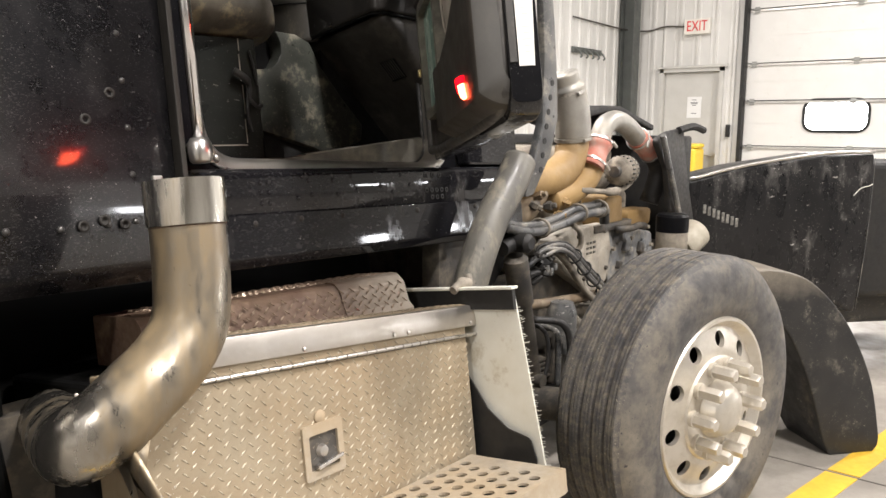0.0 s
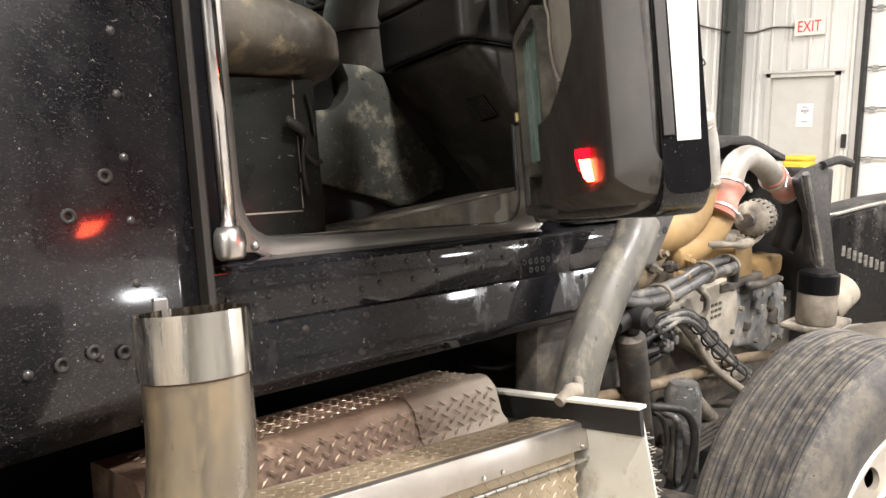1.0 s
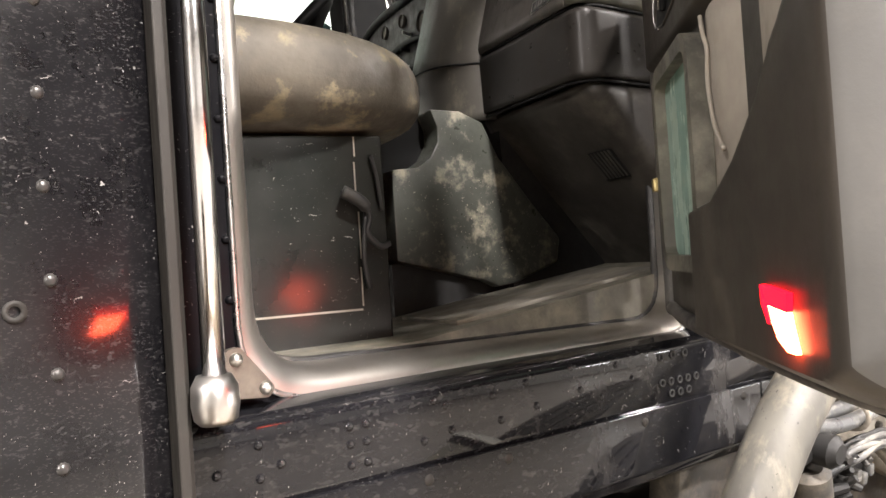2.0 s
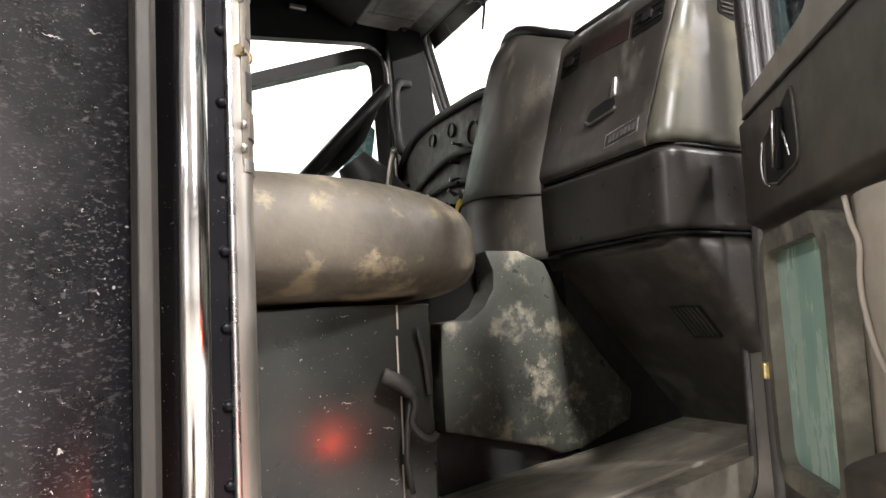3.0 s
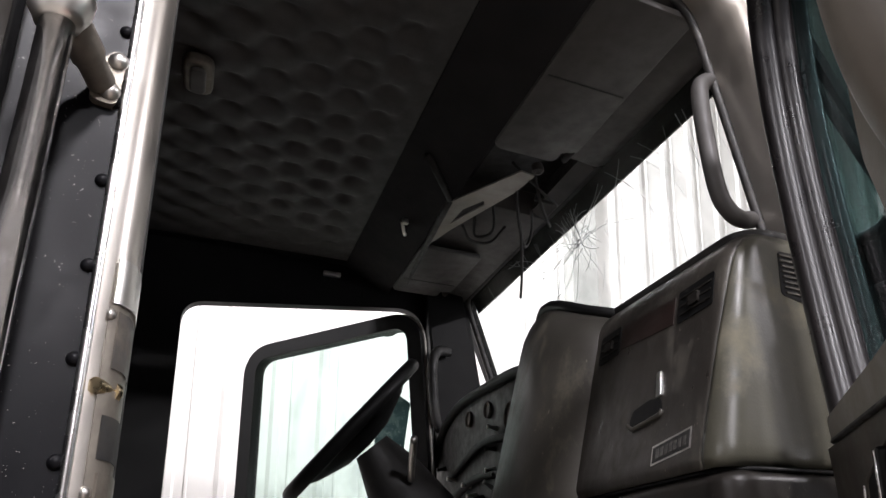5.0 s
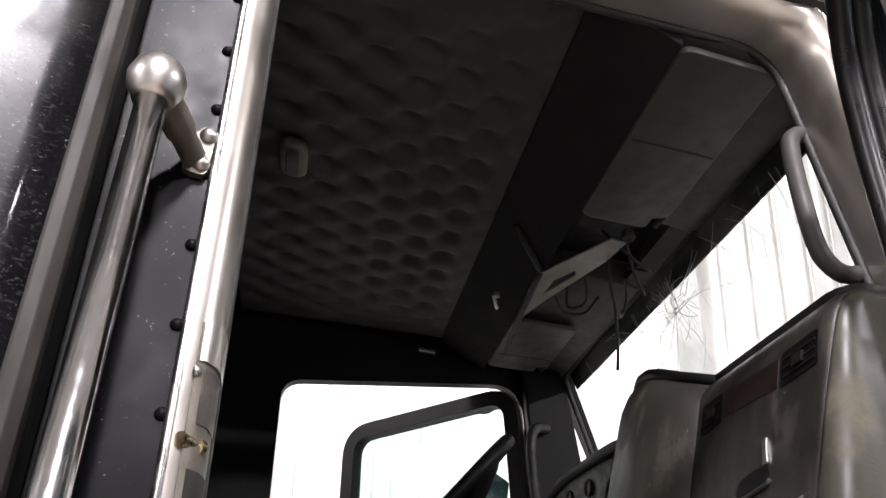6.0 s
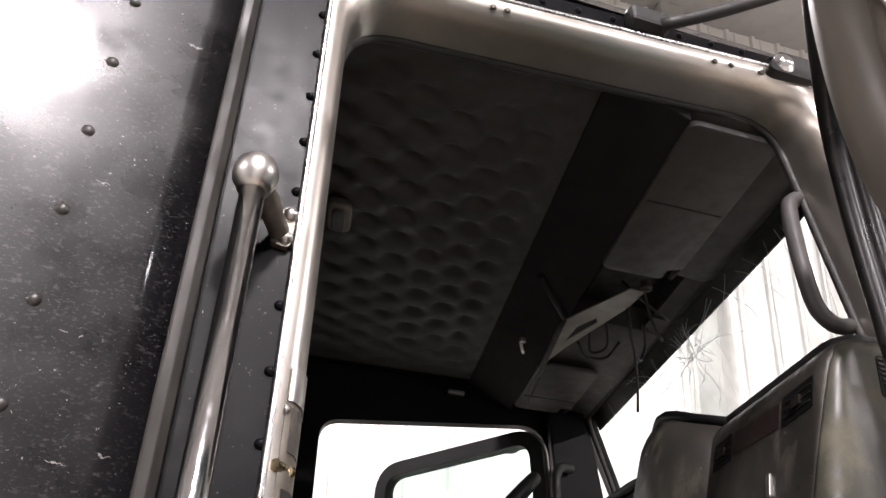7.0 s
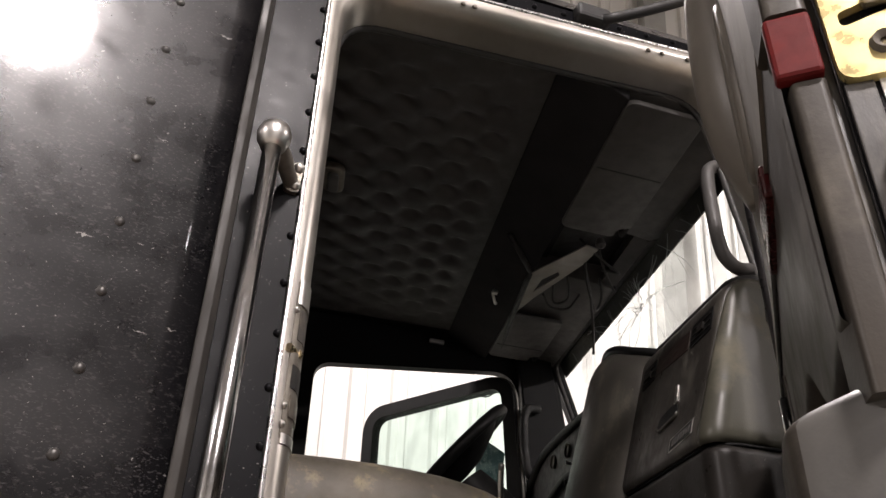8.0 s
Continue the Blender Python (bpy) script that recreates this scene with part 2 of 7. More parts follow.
M_BOX = mat("scratched_dark_green_box", (0.012, 0.0135, 0.0125), 0.17, 0, (0.022, 0.0225, 0.020), 4.0, dust=(0.065, 0.07, 0.064), dlo=0.64, dhi=0.88, dscale=8.0, bump=0.03, rvar=0.05, chips=(0.20, 0.20, 0.185), cscale=80.0, cshare=0.16, scratch=0.9)
M_MAT = mat("dusty_floor_mat", (0.185, 0.172, 0.138), 0.6, 0, (0.085, 0.079, 0.064), 7.0, dust=(0.30, 0.275, 0.21), dlo=0.48, dhi=0.72, dscale=9.0, bump=0.2, bscale=150.0)
M_LINER = mat("quilted_black_headliner", (0.046, 0.0445, 0.044), 0.7, 0, (0.056, 0.054, 0.053), 10.0, bump=0.05, bscale=300.0)
M_VISOR = mat("grey_sun_visor_vinyl", (0.066, 0.062, 0.059), 0.55, 0, (0.052, 0.049, 0.047), 6.0, bump=0.1, bscale=250.0)
M_KICK = mat("dusty_footwell_plastic", (0.027, 0.024, 0.0205), 0.5, 0, (0.030, 0.027, 0.023), 5.0, dust=(0.12, 0.11, 0.09), dlo=0.5, dhi=0.8, dscale=7.0, bump=0.14, bscale=300.0, spec=0.3)
M_BLACK = mat("matt_black", (0.010, 0.010, 0.010), 0.6, 0, (0.016, 0.015, 0.014), 9.0, dust=(0.05, 0.045, 0.035), dlo=0.55, dhi=0.85, dscale=12.0, bump=0.1)
M_DOORP = mat("worn_brown_grey_door_panel", (0.052, 0.0455, 0.038), 0.42, 0, (0.037, 0.0325, 0.0275), 4.0, dust=(0.13, 0.115, 0.09), dlo=0.55, dhi=0.85, dscale=6.0, bump=0.08, bscale=260.0, rvar=0.08, spec=0.22)
# Upper door panel, paler than M_DOORP.
M_DOORB = mat("paler_brown_door_panel", (0.165, 0.148, 0.123), 0.42, 0, (0.125, 0.112, 0.094), 4.0, dust=(0.18, 0.16, 0.125), dlo=0.55, dhi=0.85, dscale=6.0, bump=0.08, bscale=260.0, rvar=0.08)
M_DOOREDGE = mat("dusty_door_edge", (0.068, 0.064, 0.058), 0.5, 0, (0.045, 0.043, 0.041), 9.0, dust=(0.16, 0.145, 0.12), dlo=0.5, dhi=0.8, dscale=25.0, stretch=(1, 1, 0.4), bump=0.15, bscale=200.0)
# Olive plastic, made paler than M_DASHL for the lamp light falling on it.
M_CAP = mat("lit_olive_dash_end", (0.054, 0.052, 0.039), 0.36, 0, (0.044, 0.042, 0.032), 8.0, dust=(0.12, 0.11, 0.08), dlo=0.52, dhi=0.72, dscale=9.0, bump=0.12, bscale=300.0, rvar=0.07, spec=0.30)
# Lit copy of M_DOORP: lamp light on the pocket's rear face, as colour.
M_DOORG = mat("lamplit_grey_pocket_edge", (0.115, 0.112, 0.106), 0.40, 0, (0.085, 0.082, 0.077), 4.0, dust=(0.16, 0.15, 0.135), dlo=0.5, dhi=0.85, dscale=6.0, bump=0.06, bscale=260.0, rvar=0.08, spec=0.35)
M_DOORL = mat("tan_grey_door_panel", (0.40, 0.36, 0.30), 0.5, 0, (0.30, 0.27, 0.225), 5.0, dust=(0.45, 0.41, 0.34), dlo=0.55, dhi=0.9, bump=0.08, bscale=220.0)
M_ENGINE = mat("dusty_engine_casting", (0.29, 0.255, 0.205), 0.75, 0, (0.13, 0.115, 0.095), 9.0, 0.38, 0.62, dust=(0.36, 0.315, 0.25), dlo=0.50, dhi=0.68, dscale=13.0, bump=0.4, bscale=70.0, chips=(0.07, 0.06, 0.05), cscale=34.0, cshare=0.4)
M_BLOCK = mat("pale_dusty_casting", (0.42, 0.385, 0.325), 0.7, 0, (0.27, 0.245, 0.205), 7.0, 0.4, 0.62, dust=(0.45, 0.40, 0.32), dlo=0.5, dhi=0.7, dscale=9.0, bump=0.25, bscale=70.0, chips=(0.12, 0.10, 0.08), cscale=34.0, cshare=0.3)
M_BLUEGREY = mat("dusty_blue_grey_casting", (0.20, 0.205, 0.21), 0.65, 0, (0.10, 0.105, 0.11), 9.0, dust=(0.38, 0.345, 0.28), dlo=0.50, dhi=0.68, dscale=12.0, bump=0.3, bscale=80.0)
M_DARKMETAL = mat("grimy_dark_steel", (0.055, 0.052, 0.05), 0.55, 0.3, (0.10, 0.09, 0.075), 10.0, dust=(0.24, 0.20, 0.15), dlo=0.48, dhi=0.78, dscale=11.0, bump=0.25, bscale=90.0)
M_HOSE = mat("dusty_grey_hose", (0.058, 0.060, 0.062), 0.36, 0, (0.125, 0.122, 0.115), 6.0, 0.4, 0.6, dust=(0.29, 0.27, 0.23), dlo=0.52, dhi=0.66, dscale=9.0, bump=0.2, bscale=90.0, chips=(0.45, 0.43, 0.40), cscale=60.0, cshare=0.4, scratch=0.8)
M_TANHOSE = mat("mud_filmed_grey_hose", (0.085, 0.082, 0.074), 0.42, 0, (0.155, 0.146, 0.125), 7.0, 0.4, 0.6, dust=(0.34, 0.305, 0.235), dlo=0.50, dhi=0.70, dscale=11.0, stretch=(1, 1, 0.4), bump=0.3, bscale=70.0, chips=(0.05, 0.045, 0.04), cscale=30.0, cshare=0.3)
M_OCHRE = mat("ochre_dusted_pipe", (0.36, 0.23, 0.09), 0.6, 0, (0.26, 0.165, 0.07), 6.0, dust=(0.34, 0.28, 0.2), dlo=0.55, dhi=0.85, bump=0.1)
M_REDHOSE = mat("faded_red_silicone", (0.55, 0.16, 0.11), 0.6, 0, (0.50, 0.30, 0.25), 14.0, dust=(0.45, 0.38, 0.32), dlo=0.48, dhi=0.75, dscale=16.0)
M_PIPE = mat("dull_aluminium_pipe", (0.40, 0.385, 0.355), 0.45, 0.6, (0.28, 0.265, 0.235), 6.0, dust=(0.38, 0.34, 0.27), dlo=0.5, dhi=0.8, rvar=0.1, bump=0.05)
M_BOARD = mat("muddy_white_splash_board", (0.74, 0.74, 0.68), 0.45, 0, (0.62, 0.60, 0.51), 4.0, dust=(0.42, 0.36, 0.25), dlo=0.56, dhi=0.72, bump=0.08, speck=(0.12, 0.1, 0.07), sscale=60.0, slo=0.73)
M_RUST = mat("mud_caked_tread", (0.125, 0.082, 0.054), 0.55, 0.3, (0.085, 0.050, 0.034), 14.0, dust=(0.25, 0.175, 0.115), dlo=0.54, dhi=0.72, dscale=16.0, bump=0.4, bscale=60.0, settle=(0, 0.26, 0.62, (0.34, 0.305, 0.25)))
M_CONC = mat("workshop_concrete", (0.30, 0.275, 0.24), 0.42, 0, (0.22, 0.20, 0.175), 1.6, dust=(0.17, 0.155, 0.135), dlo=0.5, dhi=0.8, dscale=2.2, bump=0.1, bscale=40.0, speck=(0.12, 0.11, 0.1), sscale=60.0, slo=0.73)
M_YELLOW = mat("worn_yellow_floor_paint", (0.72, 0.46, 0.04), 0.5, 0, (0.6, 0.37, 0.04), 6.0, dust=(0.30, 0.26, 0.2), dlo=0.62, dhi=0.75, dscale=14.0)
M_WALL = mat("white_ribbed_sheet_metal", (0.72, 0.71, 0.68), 0.45, 0, (0.64, 0.63, 0.60), 1.5, dust=(0.5, 0.48, 0.43), dlo=0.6, dhi=0.9, dscale=2.0, rvar=0.08)
M_DOORW = mat("white_insulated_door_panel", (0.80, 0.79, 0.76), 0.45, 0, (0.74, 0.73, 0.70), 2.0, dust=(0.6, 0.58, 0.53), dlo=0.6, dhi=0.9, rvar=0.08, bump=0.05, bscale=200.0)
M_COLUMN = mat("grey_green_steel_column", (0.11, 0.12, 0.11), 0.5, 0, (0.085, 0.09, 0.085), 3.0, bump=0.05)
M_GREYDOOR = mat("pale_grey_painted_door", (0.60, 0.59, 0.555), 0.45, 0, (0.54, 0.53, 0.5), 3.0, dust=(0.45, 0.43, 0.38), dlo=0.6, dhi=0.9)
M_PAPER = mat("white_paper", (0.85, 0.85, 0.84), 0.7, 0, (0.8, 0.8, 0.79), 5.0)
M_INK = mat("dark_print", (0.08, 0.08, 0.09), 0.7)
M_SIGN = mat("white_sign_face", (0.85, 0.82, 0.75), 0.4, 0, (0.8, 0.77, 0.7), 6.0)
M_RED = mat("red_letters", (0.75, 0.03, 0.03), 0.4, 0, (0.65, 0.03, 0.03), 9.0)
M_RUSTD = mat("worn_tips_of_rusty_tread", (0.30, 0.235, 0.175), 0.42, 0.4, (0.17, 0.12, 0.085), 9.0, dust=(0.25, 0.175, 0.115), dlo=0.5, dhi=0.75, dscale=12.0)
M_LIDTOP = mat("dirt_covered_lid", (0.24, 0.19, 0.125), 0.6, 0.1, (0.16, 0.12, 0.075), 7.0, dust=(0.34, 0.285, 0.20), dlo=0.48, dhi=0.72, dscale=9.0, bump=0.3, bscale=70.0)
M_JOINT = mat("dirty_joint_filler", (0.17, 0.155, 0.135), 0.8, 0, (0.10, 0.09, 0.08), 8.0)
M_YBIN = mat("yellow_plastic", (0.85, 0.60, 0.04), 0.4, 0, (0.75, 0.52, 0.05), 5.0)
M_YLATCH = mat("yellow_zinc_plate", (0.65, 0.52, 0.24), 0.35, 0.6, (0.5, 0.4, 0.18), 20.0, bump=0.05)
M_BRASS = mat("brass_pin", (0.55, 0.45, 0.28), 0.32, 1, (0.42, 0.34, 0.22), 30.0)
M_REDDARK = mat("grimy_dark_red_reflector", (0.050, 0.005, 0.005), 0.22, 0, (0.030, 0.004, 0.004), 30.0, spec=0.4, dust=(0.05, 0.03, 0.025), dlo=0.55, dhi=0.8, dscale=12.0)
M_REDLENS = mat("dark_red_reflector", (0.12, 0.009, 0.008), 0.5, 0, (0.075, 0.007, 0.007), 30.0, spec=0.12)
M_WHITELAB = mat("white_printed_label", (0.80, 0.79, 0.75), 0.5, 0, (0.72, 0.71, 0.68), 10.0)
M_WOOD = mat("dark_red_wood_trim", (0.022, 0.012, 0.010), 0.4, 0, (0.016, 0.010, 0.008), 12.0, stretch=(1, 0.2, 1))
M_BADGE = mat("worn_badge_silver", (0.42, 0.41, 0.38), 0.4, 0.7, (0.18, 0.175, 0.165), 60.0)
M_WORNPRINT = mat("rubbed_grey_print", (0.11, 0.105, 0.095), 0.45, 0.3, (0.04, 0.038, 0.035), 90.0)
M_TEAL = glass("dusty_pale_teal_glass", (0.86, 0.95, 0.92), 0.05, (0.42, 0.52, 0.48), 0.50, 0.78, 6.0, 0.30, (1, 1, 0.4))
M_SHIELD = glass("windscreen_glass", (0.95, 0.97, 0.965), 0.03, (0.62, 0.64, 0.62), 0.5, 0.8, 4.0, 0.25)
M_TEALD = glass("dark_teal_glass", (0.30, 0.40, 0.40), 0.05, (0.10, 0.13, 0.13), 0.45, 0.75, 5.0, 0.5, gloss=0.10)
# Opaque teal; its pale tint stands for outside light through the dusty glass.
M_PEEP = mat("teal_pane_outside_light", (0.21, 0.36, 0.31), 0.15, 0, (0.31, 0.46, 0.39), 6.0, 0.4, 0.6, dust=(0.44, 0.50, 0.40), dlo=0.48, dhi=0.75, stretch=(1, 1, 0.25))
M_CRACK = mat("cracked_glass_edge", (0.55, 0.58, 0.58), 0.3, 0, (0.4, 0.43, 0.43), 30.0)
M_SIDEWALL = mat("dusty_tyre_sidewall", (0.085, 0.080, 0.075), 0.62, 0, (0.052, 0.050, 0.050), 6.0, 0.38, 0.60, dust=(0.235, 0.205, 0.16), dlo=0.44, dhi=0.72, dscale=5.0, bump=0.3, bscale=100.0, chips=(0.045, 0.043, 0.042), cscale=40.0, cshare=0.4)
M_MARK = glow("lit_marker_lens", (1.0, 0.085, 0.032), 42.0)
M_MARKR = glow("lit_marker_red_rim", (1.0, 0.003, 0.010), 3.2)
M_LAMP = glow("high_bay_diffuser", (1.0, 0.97, 0.93), 14.0)
M_DAY = glow("daylight_in_pane", (0.95, 0.98, 1.0), 50.0)
M_ARCH = mat("dusty_black_arch_plastic", (0.016, 0.016, 0.017), 0.45, 0, (0.030, 0.029, 0.027), 6.0, dust=(0.15, 0.135, 0.11), dlo=0.56, dhi=0.74, dscale=9.0, bump=0.2, bscale=90.0, chips=(0.3, 0.27, 0.22), cscale=60.0, cshare=0.45, spec=0.35, settle=(2, 0.68, 0.86, (0.20, 0.175, 0.14)))
# Colour of a dark reflection in the far door glass, with pale specks.
M_PEEP2 = mat("dark_teal_reflection_patch", (0.05, 0.10, 0.10), 0.2, 0, (0.12, 0.19, 0.18), 18.0, 0.45, 0.55, chips=(0.6, 0.68, 0.66), cscale=70.0, cshare=0.5)
M_PALEPRINT = mat("faint_grey_print", (0.55, 0.55, 0.53), 0.6, 0, (0.5, 0.5, 0.48), 30.0)
M_COLGREY = mat("mid_grey_column_paint", (0.36, 0.36, 0.34), 0.5, 0, (0.31, 0.31, 0.29), 4.0)
M_MAT2 = mat("worn_floor_panel", (0.26, 0.24, 0.205), 0.5, 0, (0.13, 0.122, 0.105), 6.0, dust=(0.40, 0.365, 0.29), dlo=0.5, dhi=0.7, dscale=8.0, bump=0.15, stretch=(0.4, 1, 1))
M_LINING = mat("satin_aluminium_lining", (0.63, 0.60, 0.56), 0.36, 0.95, (0.48, 0.445, 0.395), 5.0, rvar=0.06, bump=0.04, bscale=60.0, dust=(0.33, 0.30, 0.25), dlo=0.60, dhi=0.9, dscale=7.0)
M_CAST = mat("worn_cast_metal", (0.20, 0.18, 0.15), 0.48, 0.6, (0.13, 0.115, 0.095), 25.0, rvar=0.1, bump=0.06)
M_LINERF = mat("plain_black_headliner", (0.024, 0.0235, 0.025), 0.8, 0, (0.030, 0.029, 0.030), 10.0, bump=0.05, bscale=300.0, spec=0.06)
M_OCHRED = mat("mud_brown_pipe", (0.19, 0.135, 0.08), 0.65, 0, (0.12, 0.09, 0.06), 6.0, dust=(0.30, 0.25, 0.18), dlo=0.5, dhi=0.75, bump=0.2)
M_RIVET = mat("painted_grey_rivet", (0.10, 0.095, 0.09), 0.32, 0.5, (0.05, 0.048, 0.046), 30.0, bump=0.05)
M_CHANNEL = mat("glossy_black_rubber_channel", (0.011, 0.010, 0.011), 0.32, 0, (0.017, 0.015, 0.015), 9.0, rvar=0.08, spec=0.45, dust=(0.05, 0.046, 0.04), dlo=0.58, dhi=0.85, dscale=14.0)
M_WORNFRAME = mat("worn_grey_rubber_frame", (0.115, 0.108, 0.082), 0.6, 0, (0.045, 0.043, 0.038), 9.0, dust=(0.24, 0.225, 0.18), dlo=0.5, dhi=0.72, dscale=10.0, bump=0.15)
M_RIM = mat("dusty_polished_rim", (0.66, 0.625, 0.56), 0.38, 0.85, (0.58, 0.54, 0.47), 6.0, rvar=0.06, dust=(0.44, 0.385, 0.29), dlo=0.45, dhi=0.95, dscale=6.0, bump=0.03, bscale=90.0)
M_FILTER = mat("dusty_pale_filter", (0.42, 0.385, 0.31), 0.6, 0, (0.30, 0.27, 0.21), 9.0, dust=(0.36, 0.31, 0.24), dlo=0.5, dhi=0.75, dscale=12.0)
M_CEIL = mat("grey_ceiling_liner", (0.36, 0.35, 0.34), 0.6, 0, (0.30, 0.29, 0.285), 2.0)


# ---- building blocks ----
K = 0.18    # the cab's cross members run aslant to its side by this much


def part(name, bm, material, parent=None, label="", m=None, smooth=None, slant=False):
    """Links a bmesh as one mesh object under a thing or a part."""
    if slant:
        for v in bm.verts:
            v.co.x += K * v.co.y
    bmesh.ops.recalc_face_normals(bm, faces=bm.faces)
    me = bpy.data.meshes.new(name)
    bm.to_mesh(me)
    bm.free()
    me.materials.append(material)
    if smooth:
        me.shade_smooth() if smooth == 1 else me.set_sharp_from_angle(angle=radians(smooth))
    ob = new(name, me)
    if parent is not None:
        ob.parent = parent
    if m is not None:
        ob.matrix_basis = m
    if label:
        ob["label"] = label
    return ob


def again(ob, m):
    """Another object on the same mesh, under the same parent."""
    o = ob.copy()
    scene.collection.objects.link(o)
    o.matrix_basis = m
    return o


def bevel(bm, w, seg=2):
    bmesh.ops.bevel(bm, geom=list(bm.edges), offset=w, segments=seg, profile=0.5, affect="EDGES", clamp_overlap=True)
    return bm


def box(x0, x1, y0, y1, z0, z1, b=0.0, seg=2, bm=None):
    own = bm is None
    t = bmesh.new()
    v = [t.verts.new((x, y, z)) for x in (x0, x1) for y in (y0, y1) for z in (z0, z1)]
    for f in ((0, 1, 3, 2), (4, 6, 7, 5), (0, 4, 5, 1), (2, 3, 7, 6), (0, 2, 6, 4), (1, 5, 7, 3)):
        t.faces.new([v[i] for i in f])
    if b:
        bevel(t, b, seg)
    return t if own else merge(bm, t)


def merge(bm, other, m=None):
    """Adds the other bmesh into bm and frees it."""
    if m is not None:
        bmesh.ops.transform(other, matrix=m, verts=other.verts)
    vs = {v: bm.verts.new(v.co) for v in other.verts}
    for f in other.faces:
        try:
            bm.faces.new([vs[v] for v in f.verts])
        except ValueError:
            pass
    other.free()
    return bm


def place(p, axis, a):
    """A point of a flat outline lifted into space: the outline lies across the axis, at a along it."""
    return {"x": (a, p[0], p[1]), "y": (p[0], a, p[1]), "z": (p[0], p[1], a)}[axis]


def prism(poly, axis, a, b, bev=0.0, seg=2):
    bm = bmesh.new()
    lo = [bm.verts.new(place(p, axis, a)) for p in poly]
    hi = [bm.verts.new(place(p, axis, b)) for p in poly]
    bm.faces.new(lo)
    bm.faces.new(hi)
    n = len(poly)
    for i in range(n):
        bm.faces.new((lo[i], lo[(i + 1) % n], hi[(i + 1) % n], hi[i]))
    bmesh.ops.recalc_face_normals(bm, faces=bm.faces)
    if bev:
        sharp = [e for e in bm.edges if e.calc_face_angle(0) > 0.6]
        bmesh.ops.bevel(bm, geom=sharp, offset=bev, segments=seg, profile=0.5, affect="EDGES", clamp_overlap=True)
    return bm


def plate(outer, holes, axis, a, b):
    """A plate with openings cut through it."""
    bm = bmesh.new()
    edges = []
    for loop in [outer] + holes:
        vs = [bm.verts.new(place(p, axis, a)) for p in loop]
        edges += [bm.edges.new((vs[i], vs[(i + 1) % len(vs)])) for i in range(len(vs))]
    bmesh.ops.triangle_fill(bm, use_beauty=True, use_dissolve=False, edges=edges)
    got = bmesh.ops.extrude_face_region(bm, geom=list(bm.faces))
    d = Vector(place((0, 0), axis, b - a))
    bmesh.ops.translate(bm, vec=d, verts=[g for g in got["geom"] if isinstance(g, bmesh.types.BMVert)])
    return bm


def rounded(points, radii, n=7):
    """The outline with its corners rounded off."""
    out, c = [], len(points)
    for i, p in enumerate(points):
        p, q, s = Vector(p), Vector(points[i - 1]), Vector(points[(i + 1) % c])
        r = radii[i] if isinstance(radii, (list, tuple)) else radii
        if r <= 0:
            out.append(tuple(p))
            continue
        u, v = (q - p).normalized(), (s - p).normalized()
        half = u.angle(v) / 2
        t = min(r / math.tan(half), 0.49 * (q - p).length, 0.49 * (s - p).length)
        a, b = p + u * t, p + v * t
        for k in range(n + 1):
            f = k / n
            out.append(tuple((1 - f) ** 2 * a + 2 * f * (1 - f) * p + f * f * b))
    return out


def circle(cx, cy, r, n=14, ph=0.0):
    return [(cx + r * math.cos(ph + 2 * math.pi * i / n), cy + r * math.sin(ph + 2 * math.pi * i / n)) for i in range(n)]


def curve_pts(pts, n=6):
    """A smooth line through the points."""
    P = [Vector(p) for p in pts]
    P = [P[0] * 2 - P[1]] + P + [P[-1] * 2 - P[-2]]
    out = []
    for i in range(1, len(P) - 2):
        for k in range(n):
            t = k / n
            out.append(0.5 * ((2 * P[i]) + (P[i + 1] - P[i - 1]) * t + (2 * P[i - 1] - 5 * P[i] + 4 * P[i + 1] - P[i + 2]) * t * t
                              + (3 * P[i] - P[i - 1] - 3 * P[i + 1] + P[i + 2]) * t ** 3))
    out.append(P[-2])
    return out


def tube(pts, r, n=14, closed=False, hollow=0.0, flat=None):
    """A round bar along a line; r may be a list. hollow: wall thickness of an open pipe."""
    P = [Vector(p) for p in pts]
    c = len(P)
    bm = bmesh.new()
    rr = r if isinstance(r, (list, tuple)) else [r] * c
    rings, up = [], None
    for i, p in enumerate(P):
        a = P[i - 1] if (i or closed) else P[i]
        b = P[(i + 1) % c] if (i < c - 1 or closed) else P[i]
        d = (b - a).normalized()
        if up is None:
            up = d.orthogonal().normalized()
        up = (up - d * up.dot(d)).normalized()
        side = d.cross(up)
        rings.append([bm.verts.new(p + rr[i] * (math.cos(2 * math.pi * k / n) * up + math.sin(2 * math.pi * k / n) * side)) for k in range(n)])
    for i in range(c if closed else c - 1):
        A, B = rings[i], rings[(i + 1) % c]
        for k in range(n):
            bm.faces.new((A[k], A[(k + 1) % n], B[(k + 1) % n], B[k]))
    if not closed and not hollow:
        bm.faces.new(rings[0][::-1]), bm.faces.new(rings[-1])
    if hollow:
        bmesh.ops.recalc_face_normals(bm, faces=bm.faces)
        bmesh.ops.solidify(bm, geom=list(bm.faces), thickness=hollow)
    return bm


